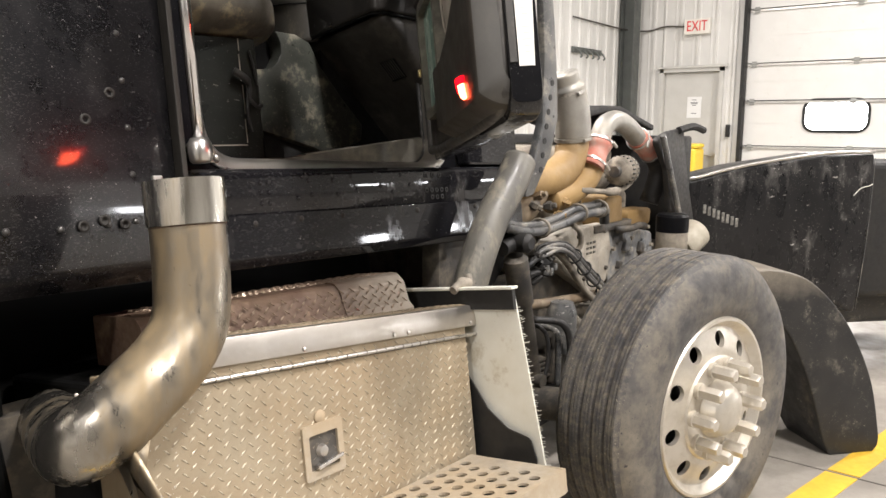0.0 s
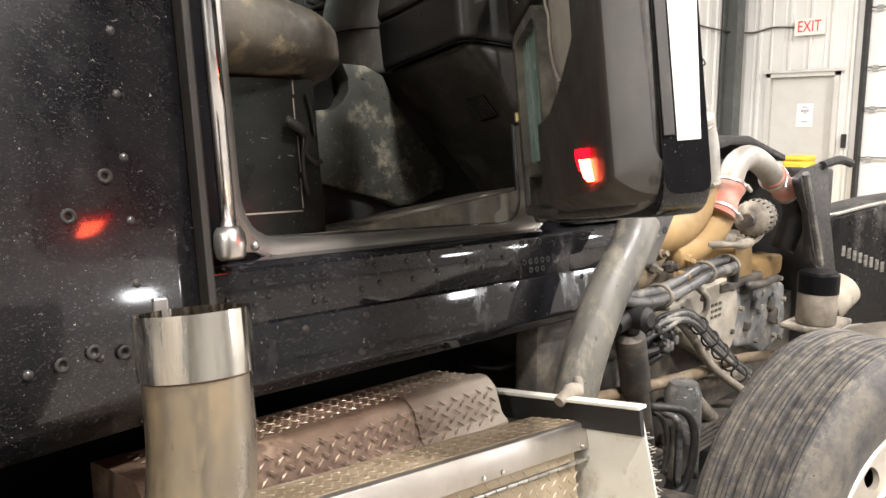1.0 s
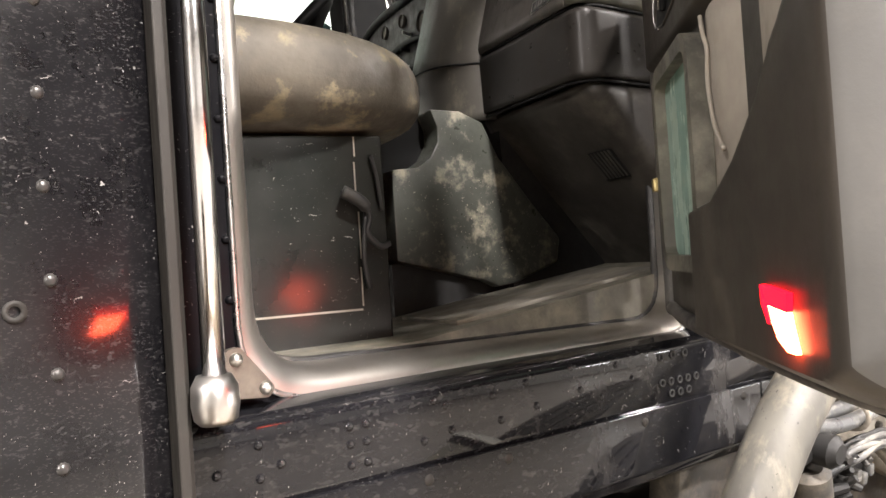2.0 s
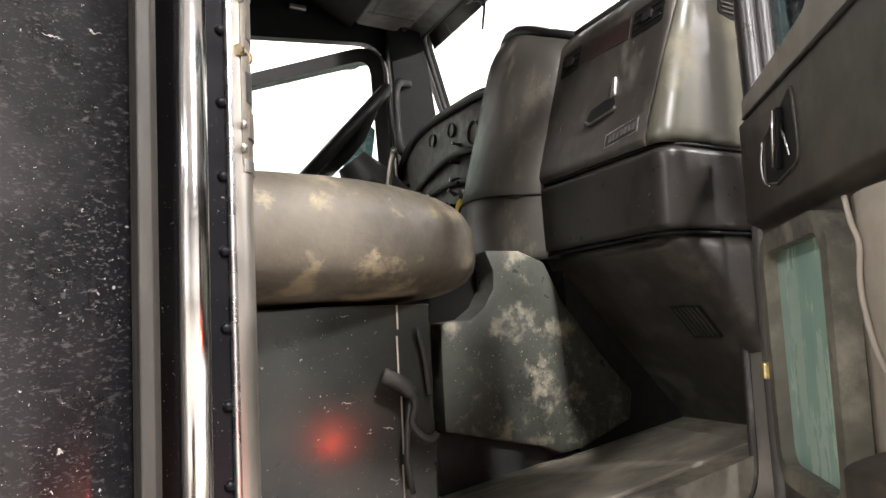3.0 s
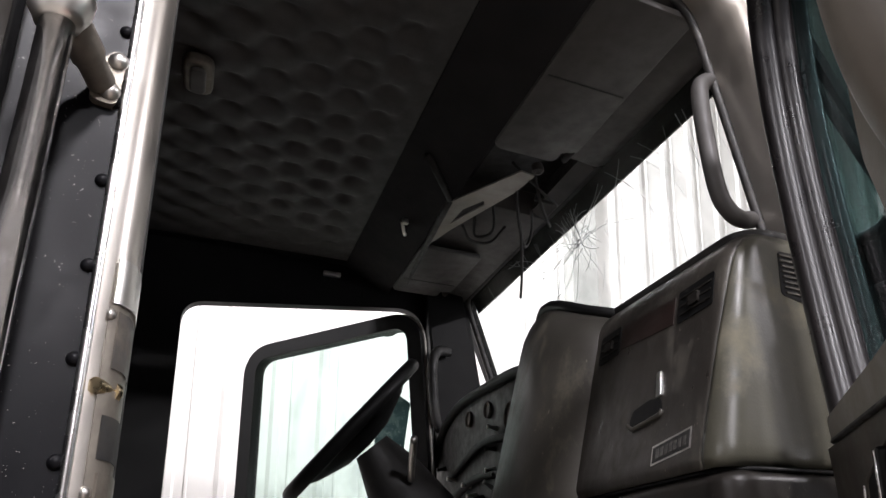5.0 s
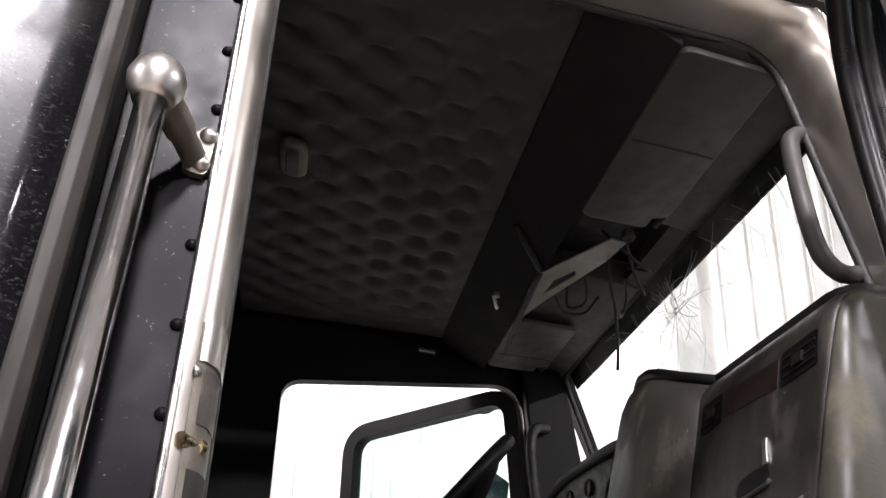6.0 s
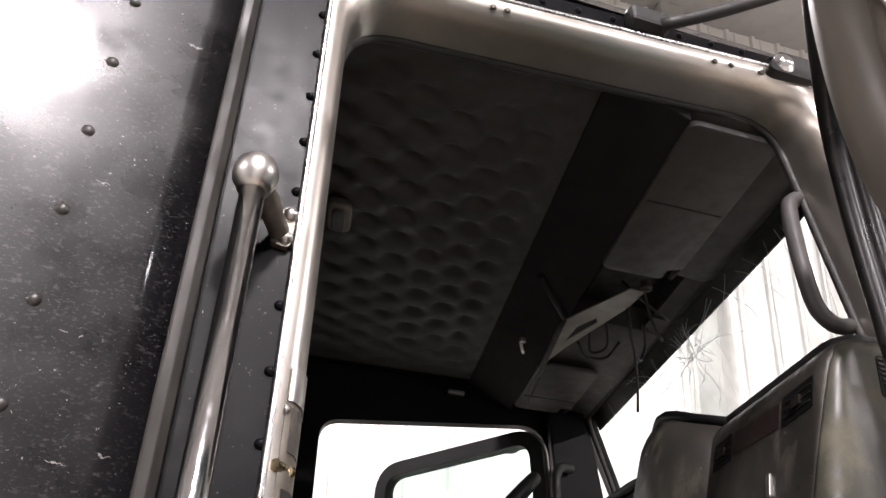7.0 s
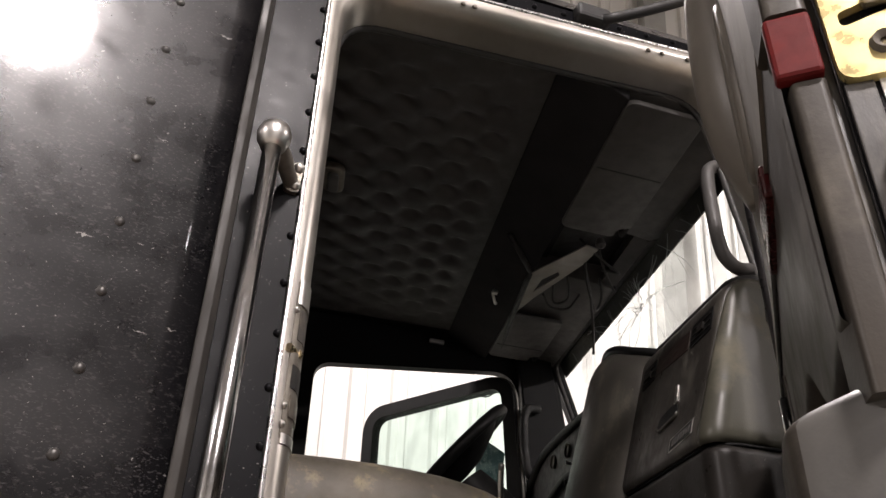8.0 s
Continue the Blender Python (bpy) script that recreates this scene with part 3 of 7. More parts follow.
def lathe(profile, n=32, m=None, close=False):
    """Turns (radius, height) round z."""
    bm = bmesh.new()
    rings = []
    for r, h in profile:
        if r < 1e-5:
            rings.append([bm.verts.new((0, 0, h))])
        else:
            rings.append([bm.verts.new((r * math.cos(2 * math.pi * k / n), r * math.sin(2 * math.pi * k / n), h)) for k in range(n)])
    pairs = list(zip(rings, rings[1:])) + ([(rings[-1], rings[0])] if close else [])
    for A, B in pairs:
        for k in range(n):
            j = (k + 1) % n
            if len(A) == 1 and len(B) == 1:
                continue
            if len(A) == 1:
                bm.faces.new((A[0], B[j], B[k]))
            elif len(B) == 1:
                bm.faces.new((A[k], A[j], B[0]))
            else:
                bm.faces.new((A[k], A[j], B[j], B[k]))
    if m is not None:
        bmesh.ops.transform(bm, matrix=m, verts=bm.verts)
    return bm


def sheet(f, nu, nv, thick=0.0):
    """A curved sheet from a function of (u, v) in 0..1."""
    bm = bmesh.new()
    g = [[bm.verts.new(f(i / nu, j / nv)) for j in range(nv + 1)] for i in range(nu + 1)]
    for i in range(nu):
        for j in range(nv):
            bm.faces.new((g[i][j], g[i + 1][j], g[i + 1][j + 1], g[i][j + 1]))
    if thick:
        bmesh.ops.recalc_face_normals(bm, faces=bm.faces)
        bmesh.ops.solidify(bm, geom=list(bm.faces), thickness=thick)
    return bm


def pillow(x0, x1, y0, y1, z0, z1, p=3.2, n=20, sag=0.0):
    """A stuffed cushion: a rounded block with swollen faces."""
    bm = bmesh.new()
    bmesh.ops.create_cube(bm, size=2)
    bmesh.ops.subdivide_edges(bm, edges=list(bm.edges), cuts=9, use_grid_fill=True)
    for v in bm.verts:
        c = v.co
        k = (abs(c.x) ** p + abs(c.y) ** p + abs(c.z) ** p) ** (-1 / p)
        q = c * k
        v.co = ((x0 + x1) / 2 + q.x * (x1 - x0) / 2, (y0 + y1) / 2 + q.y * (y1 - y0) / 2, (z0 + z1) / 2 + q.z * (z1 - z0) / 2 - sag * q.x * q.x)
    return bm


def ring_face(poly, axis, a, w, d):
    """A frame of width w round an outline, d deep."""
    c = Vector((sum(p[0] for p in poly) / len(poly), sum(p[1] for p in poly) / len(poly)))
    n = len(poly)
    outer = []
    for i in range(n):
        p, q, s = Vector(poly[i]), Vector(poly[i - 1]), Vector(poly[(i + 1) % n])
        t = (s - q).normalized()
        nrm = Vector((t.y, -t.x))
        if nrm.dot(p - c) < 0:
            nrm = -nrm
        outer.append(tuple(p + nrm * w))
    bm = bmesh.new()
    rings = [[bm.verts.new(place(p, axis, h)) for p in loop] for loop, h in ((poly, a), (outer, a), (outer, a + d), (poly, a + d))]
    for k in range(4):
        A, B = rings[k], rings[(k + 1) % 4]
        for i in range(n):
            j = (i + 1) % n
            bm.faces.new((A[i], A[j], B[j], B[i]))
    return bm


def inset(poly, w):
    """The outline drawn in by w."""
    n = len(poly)
    cx, cy = sum(p[0] for p in poly) / n, sum(p[1] for p in poly) / n
    out = []
    for i in range(n):
        p, q, s = Vector(poly[i]), Vector(poly[i - 1]), Vector(poly[(i + 1) % n])
        t = (s - q).normalized()
        nrm = Vector((t.y, -t.x))
        if nrm.dot(p - Vector((cx, cy))) > 0:
            nrm = -nrm
        out.append(tuple(p + nrm * w))
    return out


def loft(loops, thick=0.0):
    """A skin through rings of points."""
    bm = bmesh.new()
    rings = [[bm.verts.new(p) for p in lp] for lp in loops]
    n = len(loops[0])
    for A, B in zip(rings, rings[1:]):
        for i in range(n):
            j = (i + 1) % n
            bm.faces.new((A[i], A[j], B[j], B[i]))
    if thick:
        bmesh.ops.recalc_face_normals(bm, faces=bm.faces)
        bmesh.ops.solidify(bm, geom=list(bm.faces), thickness=thick)
    return bm


def thing(name, label, category, kind="", m=None, group=""):
    ob = new(name)
    if m is not None:
        ob.matrix_basis = m
    return tagged(ob, label, category, group, kind)


# ---- the hall ----
XF, YL, YR, XB, ZC = 9.2, 3.5, -14.0, -11.0, 6.0     # front, left, right, back walls and the ceiling


def structure(name, bm, material, label, smooth=None, category=""):
    return tagged(part(name, bm, material, None, "", None, smooth), label, category or name.split("_")[0], "", "structure")


structure("floor", box(XB - 0.3, XF + 0.3, YR - 0.3, YL + 0.3, -0.2, 0.0), M_CONC, "stained grey workshop concrete floor")
structure("ceiling", box(XB - 0.3, XF + 0.3, YR - 0.3, YL + 0.3, ZC, ZC + 0.15), M_CEIL, "grey flat ceiling liner of the workshop")


def ribbed(length, height, pitch=0.24, rib=0.02):
    """Outline of ribbed sheet seen from above, from 0 to length."""
    out, s = [], 0.0
    while s < length - 1e-6:
        for ds, h in ((0.0, 0), (0.09, 0), (0.105, rib), (0.135, rib), (0.15, 0), (0.19, 0), (0.195, 0.005), (0.205, 0.005), (0.21, 0)):
            if s + ds < length:
                out.append((s + ds, h))
        s += pitch
    return out + [(length, 0)]


def ribbed_wall(x0, x1, y_in, back, z0, z1, flip=False):
    """Ribbed wall along x whose inner face is at y_in."""
    o = ribbed(x1 - x0, 0)
    sgn = -1 if not flip else 1
    poly = [(x0 + s, y_in + sgn * h) for s, h in o] + [(x1, back), (x0, back)]
    return prism(poly, "z", z0, z1)


def ribbed_wall_y(y0, y1, x_in, back, z0, z1, sgn):
    o = ribbed(y1 - y0, 0)
    poly = [(x_in + sgn * h, y0 + s) for s, h in o] + [(back, y1), (back, y0)]
    return prism(poly, "z", z0, z1)


structure("wall_left", ribbed_wall(XB, XF, YL, YL + 0.2, 0, ZC), M_WALL, "white ribbed sheet metal workshop wall")
structure("wall_right", ribbed_wall(XB, XF, YR, YR - 0.2, 0, ZC, True), M_WALL, "white ribbed sheet metal workshop wall")
structure("wall_back", ribbed_wall_y(YR, YL, XB, XB - 0.2, 0, ZC, 1), M_WALL, "white ribbed sheet metal workshop wall")
DY0, DY1, DZ = 2.14, 2.99, 2.19        # exit door opening
OY0, OY1, OZ = -2.6, 1.90, 4.2         # overhead door opening
structure("wall_front", ribbed_wall_y(DY1, YL, XF, XF + 0.2, 0, ZC, -1), M_WALL, "white ribbed sheet metal workshop wall")
structure("wall_front_pier", ribbed_wall_y(OY1, DY0, XF, XF + 0.2, 0, ZC, -1), M_WALL, "white ribbed sheet metal between the doors")
structure("wall_front_over_door", ribbed_wall_y(DY0, DY1, XF, XF + 0.2, DZ, ZC, -1), M_WALL, "white ribbed sheet metal above the exit door")
structure("wall_front_over_gate", ribbed_wall_y(OY0, OY1, XF, XF + 0.2, OZ, ZC, -1), M_WALL, "white ribbed sheet metal above the overhead door")
GY0, GY1 = -10.2, -5.1               # second overhead door
structure("wall_front_far", ribbed_wall_y(GY1, OY0, XF, XF + 0.2, 0, ZC, -1), M_WALL, "white ribbed sheet metal workshop wall")
structure("wall_front_end", ribbed_wall_y(YR, GY0, XF, XF + 0.2, 0, ZC, -1), M_WALL, "white ribbed sheet metal workshop wall")
structure("wall_front_over_far_gate", ribbed_wall_y(GY0, GY1, XF, XF + 0.2, OZ, ZC, -1), M_WALL, "white ribbed sheet metal above the overhead door")


def steel_column(x, y, name):
    bm = box(x - 0.10, x + 0.10, y - 0.012, y + 0.0, 0, ZC)
    box(x - 0.10, x + 0.10, y + 0.168, y + 0.18, 0, ZC, bm=bm)
    box(x - 0.006, x + 0.006, y, y + 0.168, 0, ZC, bm=bm)
    return tagged(part(name, bm, M_COLUMN), "dark grey green steel wall column", "column", "wall columns", "structure")


steel_column(9.0, 3.29, "column_corner")
structure("column_side", box(2.86, 3.05, YL - 0.12, YL - 0.025, 0, ZC, 0.004), M_COLGREY, "pale grey boxed column on the side wall", category="column")

# exit door with its frame
frame_bm = box(XF - 0.05, XF + 0.12, DY0 - 0.0, DY0 + 0.05, 0, DZ)
box(XF - 0.05, XF + 0.12, DY1 - 0.05, DY1, 0, DZ, bm=frame_bm)
box(XF - 0.05, XF + 0.12, DY0, DY1, DZ - 0.05, DZ, bm=frame_bm)
box(XF - 0.075, XF - 0.05, DY0 - 0.06, DY1 + 0.05, DZ, DZ + 0.03, bm=frame_bm)
door_1 = tagged(part("door_1", box(XF + 0.02, XF + 0.065, DY0 + 0.053, DY1 - 0.053, 0.01, DZ - 0.054, 0.003), M_GREYDOOR),
                "closed pale grey steel exit door in its frame", "door", "", "structure")
part("door_frame", frame_bm, M_GREYDOOR, door_1)
hbm = tube([(XF + 0.02, DY0 + 0.11, 1.06), (XF - 0.045, DY0 + 0.11, 1.06), (XF - 0.05, DY0 + 0.12, 1.06), (XF - 0.05, DY0 + 0.23, 1.055)], 0.011, 10)
merge(hbm, lathe([(0, 0), (0.035, 0), (0.035, 0.008), (0, 0.008)], 18, pose(XF + 0.02, DY0 + 0.11, 1.06, 0, -90, 0)))
part("door_handle", hbm, M_ALU, door_1, "lever handle of dull metal")
notice = tagged(part("paper_notice", box(XF + 0.014, XF + 0.0185, 2.43, 2.62, 1.545, 1.82), M_PAPER), "white printed paper notice taped to the exit door", "notice")
for k, (w, z) in enumerate(((0.06, 1.775), (0.10, 1.74), (0.09, 1.725), (0.05, 1.705), (0.07, 1.60))):
    part("print_line", box(XF + 0.0125, XF + 0.0138, 2.525 - w / 2, 2.525 + w / 2, z, z + 0.008), M_INK, notice, "unreadable dark print")
closer = tagged(part("door_contact", box(XF - 0.06, XF - 0.02, 2.02, 2.07, 1.30, 1.46, 0.004), M_BLACK), "small black switch box on the wall beside the door", "switch")

# exit sign with letters
sign = thing("exit_sign", "white exit sign with red capital letters on the wall", "exit sign")
part("housing", box(XF - 0.085, XF - 0.022, 2.335, 2.675, 2.615, 2.805, 0.006), M_SIGN, sign)


def letters(txt, size, m, material, parent, depth=0.002, name="lettering"):
    cu = bpy.data.curves.new(name, "FONT")
    cu.body, cu.size, cu.extrude, cu.align_x, cu.align_y = txt, size, depth, "CENTER", "CENTER"
    tmp = bpy.data.objects.new(name, cu)
    me = bpy.data.meshes.new_from_object(tmp)
    bpy.data.objects.remove(tmp)
    me.materials.clear()
    me.materials.append(material)
    ob = new(name, me)
    ob.parent, ob.matrix_basis = parent, m
    return ob


letters("EXIT", 0.185, pose(XF - 0.087, 2.505, 2.71, 90, 0, -90) @ Matrix.Diagonal((0.72, 1, 1, 1)), M_RED, sign, 0.003)
tagged(part("conduit", tube(curve_pts([(XF - 0.05, 2.68, 2.72), (XF - 0.04, 2.95, 2.74), (XF - 0.045, 3.2, 2.70), (XF - 0.3, 3.44, 2.72), (7.6, 3.46, 2.75)], 8), 0.011, 8), M_DARKMETAL),
       "thin grey cable conduit along the wall", "conduit")
hooks = thing("coat_rail", "dark metal rail with hooks on the side wall", "hook rail")
part("rail", box(7.6, 8.35, YL - 0.05, YL - 0.022, 2.33, 2.40, 0.004), M_COLUMN, hooks)
for k in range(5):
    part("hook", tube(curve_pts([(7.68 + 0.15 * k, YL - 0.05, 2.37), (7.68 + 0.15 * k, YL - 0.10, 2.34), (7.68 + 0.15 * k, YL - 0.13, 2.29), (7.68 + 0.15 * k, YL - 0.11, 2.27)], 4), 0.012, 8), M_COLUMN, hooks)

# overhead door of hinged sections
gate = tagged(new("overhead_door"), "closed white sectional overhead door with one oval window", "overhead door", "", "structure")
edges = [0.02, 0.61, 1.20, 1.765, 2.225, 2.885, 3.5, 4.18]
for k, (a, b) in enumerate(zip(edges, edges[1:])):
    win = (1.40, 1.74)
    outer = [(OY0 + 0.02, a), (OY1 - 0.03, a), (OY1 - 0.03, b - 0.012), (OY0 + 0.02, b - 0.012)]
    if k == 2:
        hole = rounded([(0.46, 1.40), (1.14, 1.40), (1.14, 1.74), (0.46, 1.74)], 0.12)
        sec = part("door_section", plate(outer, [hole], "x", XF + 0.03, XF + 0.08), M_DOORW, gate)
        part("window_frame", ring_face(rounded([(0.46, 1.40), (1.14, 1.40), (1.14, 1.74), (0.46, 1.74)], 0.12), "x", XF + 0.018, 0.035, 0.02), M_BLACK, sec, "black oval rubber window frame")
        part("pane", prism(hole, "x", XF + 0.05, XF + 0.056), M_DAY, sec, "bright pane with daylight behind")
    else:
        sec = part("door_section", plate(outer, [], "x", XF + 0.03, XF + 0.08), M_DOORW, gate)
    part("section_rib", box(XF + 0.012, XF + 0.03, OY0 + 0.02, OY1 - 0.03, b - 0.045, b - 0.014, 0.004), M_ALU, sec, "dull metal strip along the section joint")
    part("section_crease", box(XF + 0.026, XF + 0.03, OY0 + 0.02, OY1 - 0.03, (a + b) / 2 - 0.004, (a + b) / 2 + 0.004), M_DOORW, sec)
    for hy in (0.62, -0.9, 1.78):
        hb = box(XF + 0.004, XF + 0.012, hy - 0.03, hy + 0.03, b - 0.06, b + 0.015, 0.003)
        merge(hb, tube([(XF + 0.004, hy - 0.05, b - 0.02), (XF + 0.004, hy + 0.05, b - 0.02)], 0.009, 8))
        part("hinge", hb, M_COLGREY, sec, "small grey steel hinge")
track = box(XF - 0.08, XF + 0.03, OY1 - 0.03, OY1 + 0.012, 0, OZ)
tagged(part("door_track", track, M_BLACK), "black upright track of the overhead door", "door track")
# second overhead door further along, which shows in the truck's paint
gate2 = tagged(new("overhead_door_beyond"), "closed white overhead door with three bright windows", "overhead door", "", "structure")
for k, (a, b) in enumerate(zip(edges, edges[1:])):
    outer = [(GY0 + 0.02, a), (GY1 - 0.02, a), (GY1 - 0.02, b - 0.012), (GY0 + 0.02, b - 0.012)]
    panes = [rounded([(c - 0.33, 1.22), (c + 0.33, 1.22), (c + 0.33, 1.54), (c - 0.33, 1.54)], 0.10) for c in (-8.17, -6.6, -5.55)] if k == 2 else []
    sec = part("door_section", plate(outer, panes, "x", XF + 0.03, XF + 0.08), M_DOORW, gate2)
    for p in panes:
        part("pane", prism(p, "x", XF + 0.05, XF + 0.056), M_DAY, sec, "bright pane with daylight behind")
        part("window_frame", ring_face(p, "x", XF + 0.018, 0.035, 0.02), M_BLACK, sec, "black oval rubber window frame")

bin_ = thing("yellow_bin", "upright yellow plastic bin beside the exit door", "bin")
part("body", prism(rounded([(8.55, 2.24), (8.95, 2.24), (8.95, 2.52), (8.55, 2.52)], 0.09), "z", 0, 1.16, 0.03), M_YBIN, bin_)
part("lid", prism(rounded([(8.545, 2.235), (8.955, 2.235), (8.955, 2.525), (8.545, 2.525)], 0.09), "z", 1.163, 1.22, 0.03), M_YBIN, bin_)

for k, (xa, xb) in enumerate(((-0.8, 2.40), (2.425, 3.6), (3.62, 6.0))):
    edge = [-0.70 - 0.17 * (x - 2.04) for x in (xa, xb)]
    tagged(part("floor_marking", prism([(xa, edge[0]), (xb, edge[1]), (xb, edge[1] - 0.125), (xa, edge[0] - 0.125)], "z", 0.0, 0.004), M_YELLOW), "worn yellow painted line on the concrete floor", "floor line", "floor lines", "structure")
for k, xj in enumerate((2.41, -2.2, 6.8)):
    tagged(part("floor_joint", box(xj - 0.004, xj + 0.004, YR, YL - 0.03, 0.0, 0.0025), M_JOINT), "grey sawn joint in the concrete floor", "floor joint", "", "structure")

first = None
for lx, ly in LAMPS:
    if first is None:
        first = thing("high_bay_fixture", "unseen white round high bay light at the ceiling", "ceiling light", "", pose(lx, ly, 5.4), "high bay lights")
        part("housing", lathe([(0.30, 0.0), (0.305, 0.02), (0.26, 0.05), (0.14, 0.10), (0.13, 0.20), (0.0, 0.21)], 32), M_WALL, first, "", None, 40)
        part("diffuser", lathe([(0.0, 0.004), (0.25, 0.004), (0.25, 0.012), (0.0, 0.012)], 32), M_LAMP, first, "glowing white diffuser")
        part("hanger", tube([(0, 0, 0.205), (0, 0, 0.6)], 0.008, 8), M_DARKMETAL, first)
    else:
        copy_thing(first, pose(lx, ly, 5.4))


# ---- the truck ----
truck = thing("semi_truck", "wrecked black semi truck cab with open doors and bare engine", "truck")

# sleeper side, ahead of it the trim and the door post
XS = -0.106
def side_y(x):
    """The sleeper's side stands out further towards the rear."""
    return -0.094 - 0.22 * (-0.23 - x)


sl = sheet(lambda u, v: (-2.6 + u * (2.6 + XS), side_y(-2.6 + u * (2.6 + XS)) + 0.03 * max(0, (0.10 - v) / 0.10) ** 2 + 0.0010 * math.sin(16 * u + 5 * v) * math.sin(11 * v + 2), 1.178 + v * 1.95), 60, 40, 0.02)
sleeper = part("sleeper_side", sl, M_PAINT, truck, "black painted sleeper side with scratches and rivets", CAB, 1)
part("sleeper_floor", box(-2.6, -0.14, -0.05, 1.7, 1.175, 1.20), M_BLACK, truck, "", CAB)
part("edge_trim", prism(rounded([(-0.108, -0.100), (-0.096, -0.100), (-0.0885, -0.090), (-0.0880, -0.066), (-0.108, -0.066)], 0.003, 3), "z", 1.2, 3.12), M_TRIM, sleeper, "weathered grey edge trim")
part("gap_filler", box(-0.108, -0.0885, -0.0655, -0.003, 1.2, 3.12), M_NEARBLACK, sleeper, "black rubber strip between sleeper and cab")
rivet_bm = lambda r, h: lathe([(0, h), (r * 0.55, h * 0.85), (r * 0.9, h * 0.4), (r, 0), (r, -0.002), (0, -0.002)], 10, pose(0, 0, 0, 90, 0, 0))
riv = part("rivet", rivet_bm(0.0075, 0.0045), M_RIVET, sleeper, "", pose(-0.229, -0.0935, 1.31), 1)
for k in range(1, 19):
    again(riv, pose(-0.229 + 0.002 * math.sin(k), -0.0935, 1.31 + 0.1 * k))
for k in range(12):
    again(riv, pose(-0.30 - 0.11 * k, side_y(-0.30 - 0.11 * k) + 0.001, 1.305 + 0.004 * math.sin(5 * k)))
for k in range(7):
    again(riv, pose(-0.9 + 0.01 * math.sin(3 * k), side_y(-0.9) - 0.001, 1.45 + 0.2 * k))
dent = part("bolt_hole", lathe([(0.012, 0), (0.012, 0.003), (0.006, 0.003), (0.006, -0.002), (0, -0.002)], 12, pose(0, 0, 0, 90, 0, 0)), M_TRIM, sleeper, "bare bolt hole", pose(-0.36, side_y(-0.36), 1.305), 1)
for k, (a, b) in enumerate(((-0.31, 1.315), (-0.26, 1.305), (-0.33, 1.52), (-0.265, 1.58))):
    again(dent, pose(a, side_y(a) - 0.0005, b))

# the door opening in the cab side
RR = [0.11, 0.09, 0.3, 0.5, 0.10, 0.10]
OPEN = rounded([(0.006, 1.425), (0.975, 1.425), (0.978, 2.0), (0.968, 2.45), (0.927, 2.963), (0.006, 2.905)], RR)
INNER = rounded([(0.045, 1.465), (0.976, 1.450), (0.984, 2.0), (0.970, 2.45), (0.888, 2.914), (0.045, 2.864)], RR)
side = plate([(-0.0855, 1.40), (1.03, 1.40), (1.035, 2.0), (1.02, 2.45), (0.99, 2.80), (0.975, 2.995), (-0.0855, 2.955)], [OPEN], "y", 0.0, 0.012)
cab_side = part("cab_side", side, M_POST, truck, "satin black cab side round the door opening", CAB)
part("cab_side_front", box(1.032, 1.34, -0.055, 0.0, 1.43, 2.35, 0.01), M_SILL, truck, "black cowl side ahead of the door", CAB)
part("roof_edge", prism(rounded([(0.0, 2.985), (0.02, 3.03), (0.12, 3.10), (1.6, 3.10), (1.68, 3.0), (1.68, 2.99), (0.1, 2.995), (0.03, 2.985)], [0.0, 0.03, 0.05, 0.05, 0.03, 0, 0, 0]), "x", -0.06, 1.02), M_PAINT, truck, "black cab roof", CAB, 40)
bolt = part("bolt", lathe([(0, 0.006), (0.0034, 0.0055), (0.0058, 0.0026), (0.0064, 0), (0.0064, -0.002), (0, -0.002)], 14, pose(0, 0, 0, 90, 0, 0)), M_POST, cab_side, "", pose(0, 0, 2.133), 1)
for k in range(-7, 10):
    if k:
        again(bolt, pose(-0.001, 0, 2.133 + 0.0805 * k))
for k in range(12):
    again(bolt, pose(0.09 + 0.068 * k, 0, 2.930 + 0.062 * (0.09 + 0.068 * k)))

# flared reveal of the opening: thin rolled edge, brushed lining
def ring_at(f, y):
    return [(a[0] + (b[0] - a[0]) * f, y, a[1] + (b[1] - a[1]) * f) for a, b in zip(OPEN, INNER)]


lining = part("door_frame_lining", loft([ring_at(0.0, -0.005), ring_at(0.30, -0.0045), ring_at(0.55, 0.000), ring_at(0.78, 0.012), ring_at(0.93, 0.030), ring_at(1.0, 0.052), ring_at(1.0, 0.085)], -0.003), M_LINING, truck, "brushed aluminium lining of the door opening", CAB, 30)
rv = part("lining_rivet", lathe([(0, 0.004), (0.004, 0.003), (0.006, 0), (0, 0)], 10, pose(0, 0, 0, 90, 0, 0)), M_CAST, lining, "", pose(0.16, -0.003, 2.892), 1)
for x in (0.185, 0.27, 0.295, 0.70, 0.735, 0.80):
    again(rv, pose(x, -0.003, 2.882 + 0.063 * x))
part("edge_bead", tube(ring_at(0.02, -0.004), 0.0045, 10, True), M_BRIGHT, lining, "bright rolled metal edge", None, 1)
part("inner_seal", tube(ring_at(0.97, 0.094), 0.008, 8, True), M_SEAL, lining, "black rubber door seal", None, 1)
screw = part("screw", lathe([(0, 0.003), (0.006, 0.002), (0.008, 0), (0, 0)], 10, pose(0, 0, 0, 180, 0, 0)), M_DARKMETAL, lining, "", pose(0.146, 0.030, 2.888), 1)
for k, x in enumerate((0.165, 0.233, 0.25, 0.62, 0.66, 0.73)):
    again(screw, pose(x, 0.030 + 0.012 * (k % 2), 2.880 + 0.062 * x - 0.006 * (k % 2)))
